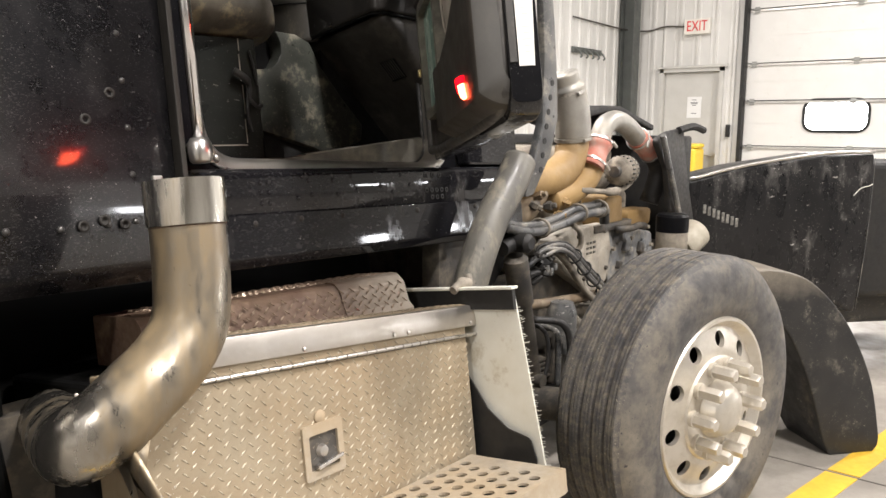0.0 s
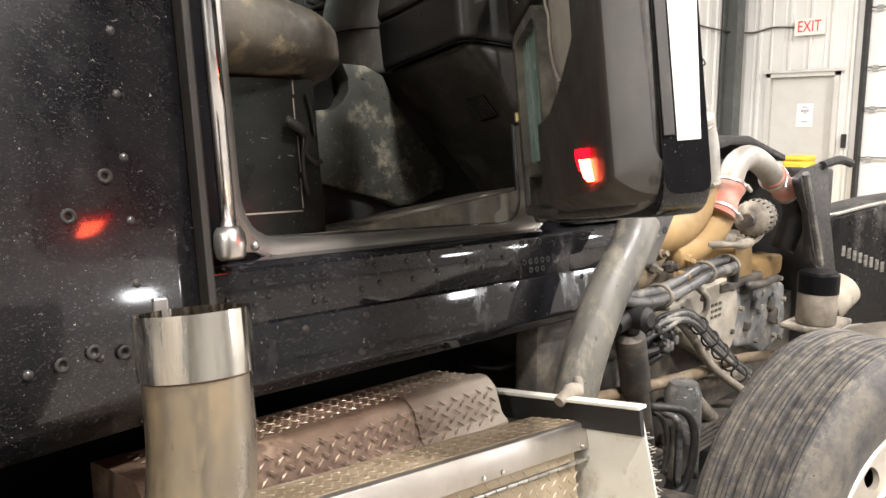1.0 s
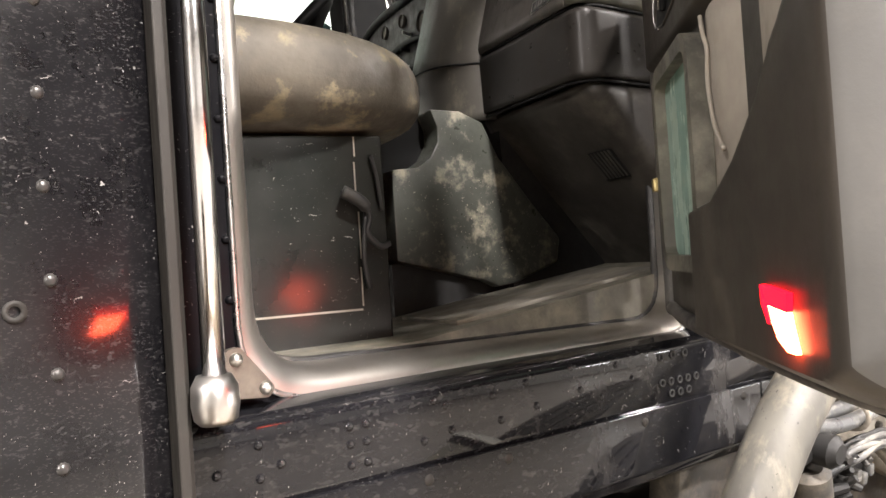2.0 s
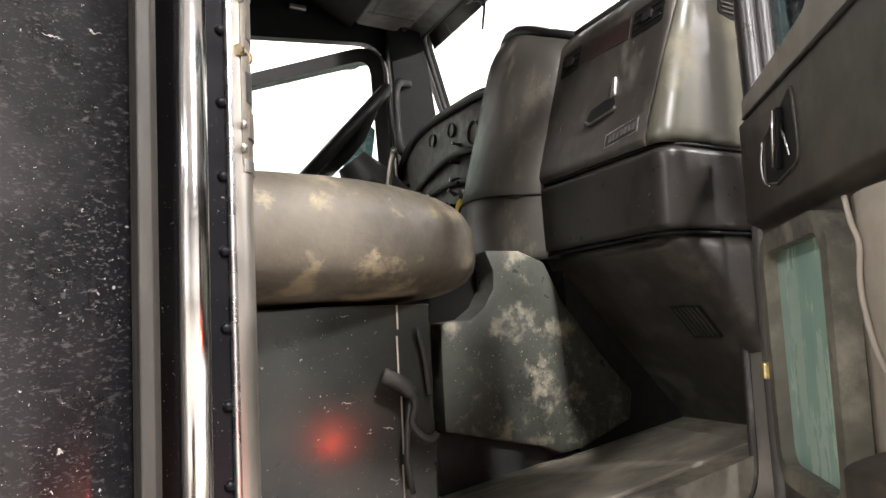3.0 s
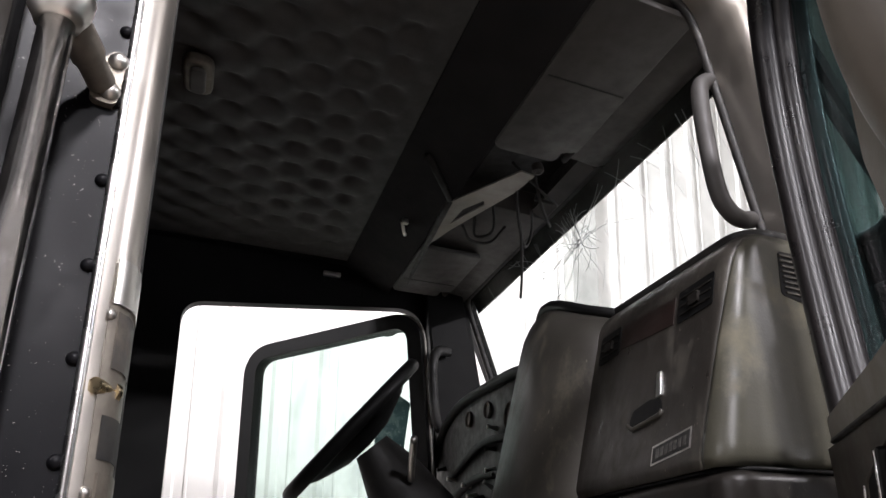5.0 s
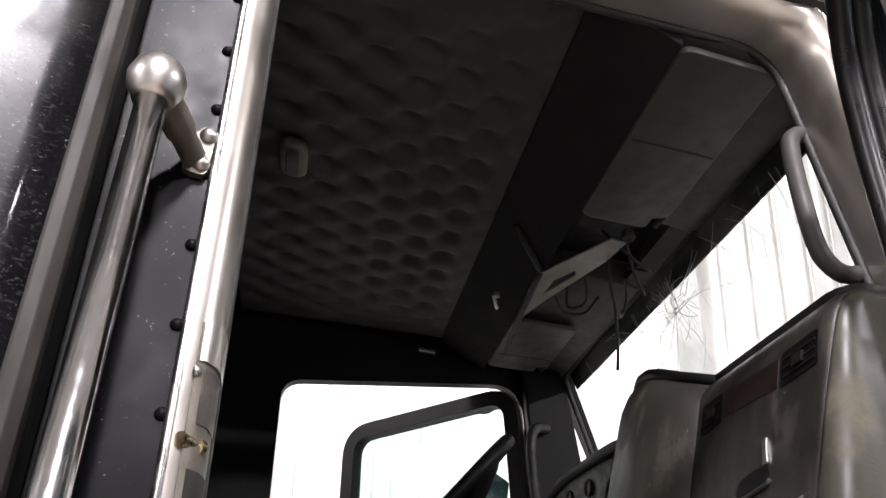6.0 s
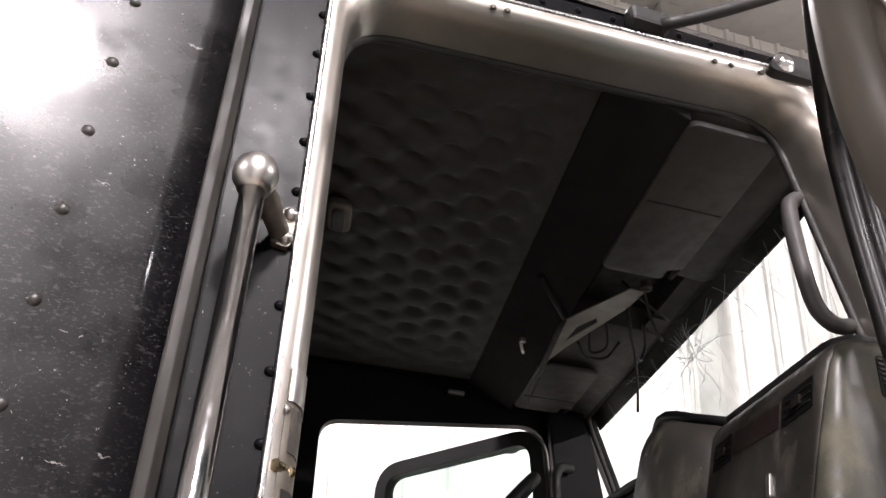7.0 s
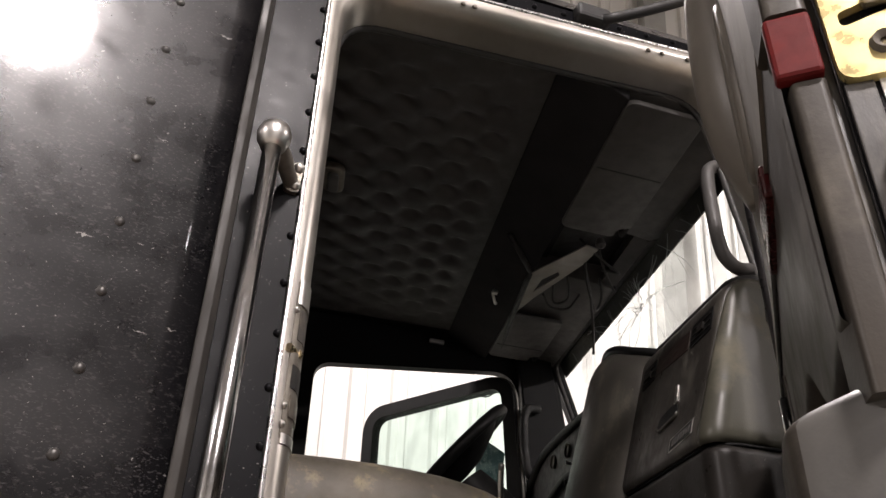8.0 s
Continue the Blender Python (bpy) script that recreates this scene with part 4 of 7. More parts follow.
# rear jamb with latch parts, laid on the flared lining
def jamb_strip(lift, f0, f1, z0, z1):
    """A strip of metal on the flared rear reveal, between two shares of its depth."""
    fs, xs, ys = (0.0, 0.30, 0.55, 0.78, 0.93, 1.0, 1.3), (0.006, 0.0177, 0.0275, 0.0364, 0.0423, 0.045, 0.0455), (-0.005, -0.0045, 0.0, 0.012, 0.030, 0.052, 0.085)
    pts = [Vector((float(np.interp(f, fs, xs)), float(np.interp(f, fs, ys)))) for f in [f0 + (f1 - f0) * k / 6 for k in range(7)]]
    out = []
    for i, q in enumerate(pts):
        t = (pts[min(i + 1, 6)] - pts[max(i - 1, 0)]).normalized()
        out.append(q + Vector((t.y, -t.x)) * lift)
    return prism([tuple(q) for q in out] + [tuple(q) for q in reversed(pts)], "z", z0, z1)


jamb = part("striker_plate", jamb_strip(0.0012, 0.36, 1.25, 1.985, 2.218), M_CAST, truck, "worn latch plate with brass striker pin", CAB, 30)
part("striker_pin", lathe([(0, -0.004), (0.0065, -0.004), (0.0065, 0.020), (0.009, 0.020), (0.009, 0.027), (0.004, 0.029), (0, 0.029)], 16, pose(0.0195, -0.004, 2.112, 0, 90, 58)), M_BRASS, jamb, "brass striker pin", None, 40)
part("jamb_cap", jamb_strip(0.0030, 0.40, 1.15, 2.182, 2.222), M_ALU, jamb, "bright worn cap", None, 30)
part("latch_recess", jamb_strip(0.0020, 0.55, 1.2, 2.128, 2.176), M_DARKMETAL, jamb, "", None, 30)
part("latch_recess", jamb_strip(0.0020, 0.50, 1.2, 2.056, 2.090), M_BLACK, jamb, "", None, 30)
part("latch_block", jamb_strip(0.0030, 0.55, 1.2, 2.016, 2.046), M_CAST, jamb, "", None, 30)
part("jamb_foot", jamb_strip(0.0024, 0.40, 1.2, 1.978, 1.992), M_ALU, jamb, "", None, 30)
js = part("jamb_screw", lathe([(0, 0.004), (0.004, 0.0035), (0.0055, 0), (0, 0)], 10, pose(0, 0, 0, 90, 0, 50)), M_ALU, jamb, "", pose(0.0215, -0.0042, 2.172), 1)
again(js, pose(0.0215, -0.0042, 2.030))
again(js, pose(0.0215, -0.0042, 2.004))

# chrome grab rail on the post
rail = part("grab_rail", tube([(-0.066, -0.112, 1.47), (-0.055, -0.090, 2.392)], 0.0138, 24), M_CHROME, truck, "upright chrome grab rail", CAB, 1)
for z, yy, xx, s_ in ((2.402, -0.090, -0.055, 1), (1.462, -0.113, -0.067, -1)):
    cap = [(0, 0.0255), (0.012, 0.0235), (0.021, 0.0155), (0.0258, 0.002), (0.0245, -0.009), (0.020, -0.017), (0.0175, -0.023), (0, -0.023)] if s_ > 0 else [(0, 0.030), (0.019, 0.030), (0.025, 0.024), (0.028, 0.006), (0.027, -0.014), (0.020, -0.027), (0, -0.027)]
    part("rail_end", lathe(cap, 28, pose(xx, yy, z, 0 if s_ > 0 else 180, 0, 0)), M_ALU, rail, "rounded cast rail end", None, 1)
    arm = tube(curve_pts([(xx + 0.004, yy + 0.008, z - 0.002 * s_), (xx + 0.022, yy + 0.042, z - 0.010 * s_), (xx + 0.040, -0.010, z - 0.016 * s_)], 6), [0.015] * 8 + [0.0125] * 5, 14)
    foot = prism(rounded([(-0.024, z - 0.032 * s_), (0.000, z - 0.036 * s_), (0.003, z + 0.010 * s_), (-0.006, z + 0.026 * s_), (-0.022, z + 0.006 * s_)], 0.009), "y", -0.009, 0.0) if s_ > 0 else prism(rounded([(-0.040, 1.446), (0.030, 1.440), (0.040, 1.452), (-0.006, 1.510), (-0.024, 1.508)], 0.009), "y", -0.040, -0.030)
    merge(arm, foot)
    part("bracket", arm, M_CAST, rail, "cast bracket with two bolts", None, 50)
    bb_ = part("bracket_bolt", lathe([(0, 0.008), (0.006, 0.007), (0.0085, 0.002), (0.0095, 0), (0, 0)], 12, pose(0, 0, 0, 90, 0, 0)), M_ALU, rail, "bright dome bolt", pose(-0.007, -0.009, z - 0.022) if s_ > 0 else pose(-0.012, -0.040, 1.494), 1)
    again(bb_, pose(-0.004, -0.009, z + 0.012) if s_ > 0 else pose(0.026, -0.040, 1.453))

# sill below the door
prof = rounded([(-0.066, 1.312), (-0.066, 1.412), (-0.050, 1.424), (-0.004, 1.431), (-0.004, 1.40), (0.03, 1.30), (0.03, 1.29), (-0.05, 1.29)], [0, 0.012, 0.008, 0, 0, 0, 0, 0])
sill = part("sill_panel", prism(prof, "x", -0.10, 1.31), M_SILL, truck, "black riveted sill panel below the door", CAB, 40)
low = part("lower_sill_panel", prism(rounded([(-0.072, 1.309), (-0.070, 1.20), (-0.055, 1.176), (0.02, 1.174), (0.02, 1.20), (-0.055, 1.309)], [0.003, 0.02, 0.01, 0, 0, 0]), "x", -0.10, 1.08), M_SILL, truck, "scuffed black lower sill panel", CAB, 40)
part("lower_sill_panel", prism(rounded([(-0.072, 1.309), (-0.070, 1.20), (-0.055, 1.176), (0.02, 1.174), (0.02, 1.20), (-0.055, 1.309)], [0.003, 0.02, 0.01, 0, 0, 0]), "x", 1.086, 1.31), M_SILL, truck, "scuffed black lower sill panel", CAB, 40)
rv = part("rivet", rivet_bm(0.0068, 0.004), M_SILL, sill, "", pose(0.0, -0.0655, 1.387), 1)
for k, (x, z) in enumerate([(0.0, 1.345), (0.029, 1.358), (0.13, 1.387), (0.155, 1.387), (0.13, 1.363), (0.155, 1.363), (0.13, 1.335), (0.155, 1.335), (-0.055, 1.36), (-0.055, 1.325),
                            (0.27, 1.40), (0.29, 1.39), (0.30, 1.352), (0.25, 1.345), (0.38, 1.39), (0.395, 1.35), (0.45, 1.40), (0.47, 1.36), (0.55, 1.41), (0.57, 1.37), (0.62, 1.35), (0.66, 1.40), (0.7, 1.37)]):
    again(rv, pose(x, -0.0655, z))
hole = part("screw_hole", lathe([(0.008, 0), (0.008, 0.002), (0.005, 0.002), (0.005, -0.001), (0, -0.001)], 10, pose(0, 0, 0, 90, 0, 0)), M_BLACK, sill, "", pose(0.78, -0.0665, 1.35), 1)
for k in range(7):
    again(hole, pose(0.805 + 0.025 * (k % 4), -0.0665, 1.35 - 0.022 * (k // 4)))
for k in range(3):
    again(hole, pose(0.78 + 0.035 * k, -0.0665, 1.398))
rl = part("rivet", rivet_bm(0.0085, 0.004), M_TRIM, low, "", pose(0.1, -0.0715, 1.285), 1)
for x in (0.25, 0.40, 0.72, 1.02):
    again(rl, pose(x, -0.0715, 1.29))

part("under_cab", box(-0.1, 1.3, 0.03, 1.65, 1.20, 1.28), M_BLACK, truck, "", CAB)
# Two added near-black blocks stand for the shade under cab and sleeper.
part("under_cab_fill", box(-0.45, 0.88, 0.30, 1.5, 0.30, 1.19, 0.02), M_NEARBLACK, truck, "added black block for the deep shade under the cab", CAB)
part("under_sleeper_fill", box(-2.6, -0.46, 0.06, 1.5, 0.25, 1.165, 0.05, 3), M_NEARBLACK, truck, "added black block for the deep shade below the sleeper", CAB)

# ---- inside the cab, in its square plan; cross members run aslant ----
part("cab_floor", prism([(-0.35, 1.43), (1.33, 1.43), (1.33, 1.588), (0.35, 1.470), (-0.35, 1.455)], "y", 0.09, 1.62), M_MAT, truck, "dusty rubber floor mat", CAB, slant=True)
part("firewall", box(1.335, 1.36, 0.0, 1.64, 1.2, 2.5), M_BLACK, truck, "black firewall", CAB, slant=True)
mat_ridge = prism([(0.45, 1.478), (1.02, 1.546), (1.02, 1.557), (0.45, 1.490)], "y", 0.14, 0.40, 0.003)
part("mat_panel", mat_ridge, M_MAT2, truck, "", CAB, slant=True)
# Added black sheet stands for the unlit depth of the sleeper.
part("cab_back", box(-0.75, -0.70, -0.05, 1.7, 1.2, 3.0), M_BLACK, truck, "black sheet added across the dark opening to the sleeper", CAB, slant=True)
part("sleeper_roof", box(-2.6, -0.06, -0.06, 1.7, 3.08, 3.11), M_PAINT, truck, "", CAB)
part("sleeper_far_side", box(-2.6, -0.02, 1.64, 1.70, 1.2, 3.08), M_BLACK, truck, "", CAB)
part("post_inner", box(-0.35, 0.030, 0.014, 0.16, 1.43, 2.86, 0.01), M_NEARBLACK, truck, "black trim behind the door post", CAB)


def quilt(u, v):
    x, y = -0.12 + u * 0.66, 0.13 + v * 1.46
    h = (0.5 + 0.5 * math.cos(math.pi * (x - 0.19) / 0.087) * math.cos(2 * math.pi * (y - 0.598) / 0.1045)) ** 2
    edge = min(1.0, min(u, 1 - u, v, 1 - v) * 7)
    return (x, y, 2.957 + 0.024 * h * edge)


part("headliner", sheet(quilt, 130, 170), M_LINER, truck, "dimpled black quilted headliner", CAB, 1, True)
part("headliner_border", plate([(-0.35, 0.11), (0.75, 0.11), (0.75, 1.62), (-0.35, 1.62)], [[(-0.115, 0.135), (0.535, 0.135), (0.535, 1.585), (-0.115, 1.585)]], "z", 2.955, 2.985), M_NEARBLACK, truck, "", CAB, slant=True)
part("headliner_front", prism([(0.535, 2.956), (0.692, 2.874), (0.70, 2.905), (0.56, 2.984)], "y", 0.10, 1.62, 0.003), M_LINERF, truck, "black front slope of the headliner", CAB, None, True)
lampb = part("dome_lamp", prism(rounded([(0.005, 0.685), (0.068, 0.685), (0.068, 0.80), (0.005, 0.80)], 0.028), "z", 2.935, 2.962, 0.008, 3), M_CAST, truck, "small dome lamp with a clear lens", CAB, slant=True)
part("lens", prism(rounded([(0.020, 0.700), (0.053, 0.700), (0.053, 0.785), (0.020, 0.785)], 0.015), "z", 2.926, 2.936, 0.004), M_VISOR, lampb, "cloudy clear lens", slant=True)

# front: header, overhead shelf, sun visors
for y0, y1 in ((0.09, 0.63), (0.93, 1.62)):
    part("header", prism([(0.66, 2.968), (0.69, 2.905), (0.93, 2.893), (0.985, 2.887), (1.03, 2.905), (1.03, 2.985), (0.66, 2.985)], "y", y0, y1, 0.006), M_VISOR, truck, "grey header above the windscreen", CAB, 40, True)
bay = part("radio_bay", box(0.66, 1.03, 0.632, 0.928, 2.965, 2.985), M_BLACK, truck, "open black radio bay with a loose plate and wires", CAB, None, True)
part("bay_lip", prism([(0.945, 2.905), (0.985, 2.887), (1.03, 2.905), (1.03, 2.965), (0.965, 2.965)], "y", 0.632, 0.928), M_VISOR, bay, "grey lip of the bay", None, None, True)
part("bay_plate", plate([(0.703, 1.180), (0.684, 0.905), (0.800, 0.692), (0.842, 0.700), (0.828, 0.79), (0.735, 1.06)], [[(0.722, 1.02), (0.728, 0.93), (0.765, 0.865), (0.775, 0.885)]], "z", 2.868, 2.872), M_PIPE, bay, "bare grey metal plate with a slot", None, None, True)
part("bay_bar", tube([(0.585, 0.80, 2.925), (0.682, 0.905, 2.875)], 0.010, 8), M_BLACK, bay, "black bar", None, 1, True)
part("bay_bar", tube(curve_pts([(0.682, 0.905, 2.875), (0.700, 1.18, 2.872), (0.715, 1.36, 2.874), (0.735, 1.56, 2.880)], 5), 0.010, 8), M_BLACK, bay, "black bar along the header", None, 1, True)
part("bay_socket", lathe([(0.012, -0.01), (0.016, 0.0), (0.016, 0.012), (0.008, 0.014), (0.0, 0.006)], 14, pose(0.845, 0.685, 2.885, 180, 0, 0)), M_VISOR, bay, "grey socket", None, 40, True)
clip_bm = box(0.600, 0.618, 1.09, 1.105, 2.880, 2.895, 0.003)
merge(clip_bm, tube(curve_pts([(0.600, 1.10, 2.888), (0.612, 1.125, 2.872), (0.622, 1.15, 2.874), (0.628, 1.165, 2.884)], 4), 0.005, 8))
part("bay_clip", clip_bm, M_ALU, bay, "small bright clip", None, 40, True)
for k, pts in enumerate([[(0.84, 0.70, 2.90), (0.88, 0.75, 2.83), (0.93, 0.80, 2.80), (0.95, 0.84, 2.84)], [(0.82, 0.76, 2.90), (0.85, 0.83, 2.82), (0.90, 0.90, 2.78), (0.93, 0.91, 2.83), (0.90, 0.84, 2.86)],
                         [(0.83, 0.80, 2.90), (0.87, 0.86, 2.80), (0.90, 0.93, 2.72), (0.91, 0.97, 2.66)], [(0.80, 0.74, 2.92), (0.86, 0.72, 2.85), (0.92, 0.74, 2.83), (0.94, 0.79, 2.86), (0.90, 0.82, 2.88)],
                         [(0.80, 0.88, 2.89), (0.83, 0.96, 2.84), (0.80, 1.02, 2.845), (0.78, 0.97, 2.88)], [(0.76, 1.02, 2.87), (0.80, 1.06, 2.85), (0.86, 1.05, 2.85), (0.88, 0.98, 2.87)]]):
    part("loose_wire", tube(curve_pts(pts, 8), 0.0045, 6), M_BLACK, bay, "", None, 1, True)
for y0, y1 in ((0.10, 0.625), (1.20, 1.56)):
    sv = part("sun_visor", prism(rounded([(0.690, y0), (0.895, y0), (0.895, y1 - 0.055), (0.860, y1 - 0.045), (0.860, y1), (0.690, y1)], [0.03, 0.02, 0.012, 0.008, 0.02, 0.03]), "z", 2.868, 2.884, 0.005), M_VISOR, truck, "folded grey sun visor", CAB, 40, True)
    part("visor_pivot", tube([(0.885, y1 - 0.06, 2.876), (0.885, y1 - 0.01, 2.878), (0.89, y1 + 0.0, 2.90)], 0.009, 8), M_BLACK, sv, "", None, 1, True)
    part("visor_seam", box(0.70, 0.885, y0 + 0.24, y0 + 0.243, 2.8665, 2.869), M_BLACK, sv, "", None, None, True)

# windscreen
def wsx(z):
    return 1.037 - 0.4 * (z - 2.8)


WS = rounded([(-0.02, 2.48), (1.68, 2.48), (1.62, 2.895), (0.03, 2.905)], 0.05)
front = plate([(-0.05, 2.2), (1.74, 2.2), (1.70, 2.96), (0.0, 2.96)], [WS], "x", 0.0, 0.03)
for v in front.verts:
    v.co.x += wsx(v.co.z)
part("windscreen_frame", front, M_NEARBLACK, truck, "black windscreen surround", CAB, slant=True)
pane = prism(WS, "x", 0.010, 0.015)
for v in pane.verts:
    v.co.x += wsx(v.co.z)
shield = part("windscreen", pane, M_SHIELD, truck, "cracked dusty windscreen", CAB, slant=True)
shield.visible_shadow = False
part("windscreen_seal", tube([(wsx(p[1]) - 0.004, p[0], p[1]) for p in WS], 0.011, 8, True), M_SEAL, truck, "black windscreen rubber", CAB, 1, True)
rnd = random.Random(7)
cr = bmesh.new()
cy0, cz0 = 0.842, 2.793


def crack_line(y, z, ang, length, w):
    pts = [(y, z)]
    s = 0.0
    while s < length:
        step = rnd.uniform(0.015, 0.04)
        ang += rnd.uniform(-0.25, 0.25)
        y, z = y + step * math.cos(ang), z + step * math.sin(ang)
        s += step
        if not (0.12 < y < 1.62 and 2.53 < z < 2.885):
            break
        pts.append((y, z))
    if len(pts) > 1:
        merge(cr, tube([(wsx(b) + 0.008, a, b) for a, b in pts], w, 3))


for k in range(26):
    crack_line(cy0 + rnd.uniform(-0.01, 0.01), cz0 + rnd.uniform(-0.01, 0.01), rnd.uniform(0, 6.283), rnd.uniform(0.05, 0.42), rnd.uniform(0.0005, 0.0011))
for k in range(22):
    a = rnd.uniform(0, 6.283)
    d = rnd.uniform(0.015, 0.06)
    crack_line(cy0 + d * math.cos(a), cz0 + d * math.sin(a), a + 1.57, 0.05, 0.0007)
for k in range(46):
    crack_line(rnd.uniform(0.2, 1.5), rnd.uniform(2.68, 2.88), rnd.choice((1.5, -1.5, -1.5)) + rnd.uniform(-0.35, 0.35), rnd.uniform(0.05, 0.2), rnd.uniform(0.0004, 0.0009))
tagged(part("cracks", cr, M_CRACK, shield, "web of cracks", None, None, True), "", "", "", "stuff")
band = prism([(0.05, 2.845), (1.60, 2.845), (1.60, 2.90), (0.05, 2.90)], "x", 0.018, 0.022)
for v in band.verts:
    v.co.x += wsx(v.co.z)
part("shade_band", band, M_BLACK, shield, "black band along the windscreen top", None, None, True)
# grab handles on both windscreen pillars
part("pillar_handle", tube(curve_pts([(1.0, 0.11, 2.775), (0.946, 0.10, 2.755), (0.900, 0.10, 2.735), (0.887, 0.10, 2.70), (0.884, 0.10, 2.616), (0.888, 0.10, 2.53), (0.903, 0.10, 2.497), (0.935, 0.10, 2.484), (1.01, 0.11, 2.51)], 6), 0.0145, 12), M_VISOR, truck, "moulded grab handle on the windscreen pillar", CAB, 1)
part("pillar_handle", tube(curve_pts([(0.90, 1.56, 2.68), (0.845, 1.53, 2.665), (0.82, 1.51, 2.60), (0.825, 1.51, 2.47), (0.84, 1.52, 2.42), (0.89, 1.56, 2.41)], 6), 0.017, 12), M_BLACK, truck, "black grab handle on the far windscreen pillar", CAB, 1, True)
part("pillar_trim", prism([(0.87, 2.3), (1.066, 2.3), (0.962, 2.93), (0.82, 2.93)], "y", 1.575, 1.63, 0.008), M_NEARBLACK, truck, "black trim on the far windscreen pillar", CAB, None, True)

# far side of the cab with its open door
LO = rounded([(0.03, 1.45), (0.86, 1.45), (0.855, 2.5), (0.82, 2.84), (0.03, 2.76)], [0.06, 0.06, 0.2, 0.10, 0.07])
far = plate([(-0.36, 1.40), (1.08, 1.40), (1.08, 2.3), (0.99, 2.95), (-0.36, 2.98)], [LO], "y", 1.62, 1.66)
part("far_cab_side", far, M_NEARBLACK, truck, "black far cab side round the open doorway", CAB, slant=True)
# Small bright metal clip, which gives no light.
part("far_side_clip", box(0.46, 0.52, 1.600, 1.618, 2.905, 2.92, 0.003), M_ALU, truck, "", CAB, slant=True)

# dashboard: a front that wraps round its outer end beside the door
def wrap(front, y_in, y_out=0.050, r=0.055, x_end=0.97, back=0.0):
    """A point at s along the plan of the dash, at height z."""
    def f(s, z, swell=0.0):
        x0 = front(z)
        a, b = y_in - y_out - r, 1.57 * r
        total = a + b + (x_end - x0 - r)
        d = s * total
        if d <= a:
            return (x0 - swell, y_in - d, z)
        if d <= a + b:
            t = (d - a) / r
            return (x0 + r - (r + swell) * math.cos(t), y_out + r - (r + swell) * math.sin(t), z)
        return (x0 + r + d - a - b, y_out - swell, z)
    return f


def upper_front(z):
    return 0.735 + 0.31 * (z - 2.085) + 0.02 * max(0.0, (z - 2.38) / 0.05) ** 2


def pad_front(z):
    return 0.748


def kick_front(z):
    return 0.765 + max(0.0, 1.93 - z)


def dash_skin(name, front, y_in, z0, z1, material, label, bulge=0.0, x_end=0.97):
    w = wrap(front, y_in, r=0.034, x_end=x_end)

    def f(u, v):
        e = (1 - abs(2 * v - 1) ** 26)
        return w(u, z0 + v * (z1 - z0), bulge * e)
    return part(name, sheet(f, 60, 20, 0.010), material, truck, label, CAB, 1, True)


def lid_edge_y(z):
    """Where the lid ends on the rounded corner, at height z."""
    return 0.086 - 0.085 * (z - 2.09)


def glove_skin(cap):
    r, y_out, y_in, x_end, z0, z1 = 0.034, 0.050, 0.46, 0.97, 2.088, 2.432
    w = wrap(upper_front, y_in, y_out, r, x_end)

    def f(u, v):
        z = z0 + v * (z1 - z0)
        a, b = y_in - y_out - r, 1.57 * r
        total = a + b + (x_end - upper_front(z) - r)
        d1 = (a + r * math.asin(min(1.0, (y_out + r - lid_edge_y(z)) / r))) / total
        s = d1 + (1 - d1) * u if cap else d1 * u
        return w(s, z, (0.0075 if cap else 0.006) * (1 - abs(2 * v - 1) ** 26))
    return sheet(f, 44, 24, 0.010)


glove = part("glove_box", glove_skin(False), M_GLOVE, truck, "dusty brown black glove box lid with a latch", CAB, 1, True)
part("end_cap", glove_skin(True), M_CAP, glove, "rounded grey green end of the dash", None, 1, True)
dash_skin("dash_pad", pad_front, 0.48, 1.938, 2.084, M_DASH, "padded dark grey dash front", 0.012)
dash_skin("kick_panel", kick_front, 0.48, 1.46, 1.934, M_KICK, "dark moulded footwell panel", 0.006, 1.33)
part("dash_core", prism([(0.80, 1.95), (1.12, 1.95), (1.12, 2.43), (0.875, 2.43), (0.80, 2.15)], "y", 0.09, 0.47), M_NEARBLACK, truck, "", CAB, None, True)
for zz, fr in ((2.086, pad_front), (1.936, pad_front)):
    wl = wrap(fr, 0.48)
    part("dash_seam", tube([wl(k / 40, zz, 0.006 if zz < 2 else 0.004) for k in range(41)], 0.0032, 6), M_NEARBLACK, truck, "", CAB, 1, True)
plan = [wrap(upper_front, 0.46)(k / 30, 2.43)[:2] for k in range(31)] + [(1.12, 0.05), (1.12, 0.46)]
part("dash_top", prism(plan, "z", 2.428, 2.446, 0.006), M_BLACK, glove, "black dash top edge", None, 40, True)


def on_glove(pts, lift0, lift1, bev=0.0):
    """A flat piece on the leaning glove box face, from (y, z) points."""
    bm = prism(pts, "x", -lift1, -lift0, bev)
    for v in bm.verts:
        v.co.x += upper_front(v.co.z) - 0.006
    return bm


latch = part("glove_latch", on_glove(rounded([(0.190, 2.186), (0.27, 2.176), (0.285, 2.184), (0.275, 2.204), (0.23, 2.212), (0.198, 2.208)], 0.010), -0.010, 0.0015), M_NEARBLACK, glove, "black recessed latch", None, None, True)
part("latch_lip", tube([(upper_front(z) - 0.008, y, z) for y, z in ((0.190, 2.188), (0.195, 2.182), (0.24, 2.176), (0.27, 2.173), (0.287, 2.182))], 0.004, 6), M_DASHL, latch, "", None, 1, True)
part("latch_pull", on_glove(rounded([(0.196, 2.212), (0.210, 2.210), (0.214, 2.250), (0.204, 2.253)], 0.004), -0.002, 0.004, 0.001), M_ALU, latch, "worn bright latch pull", None, None, True)
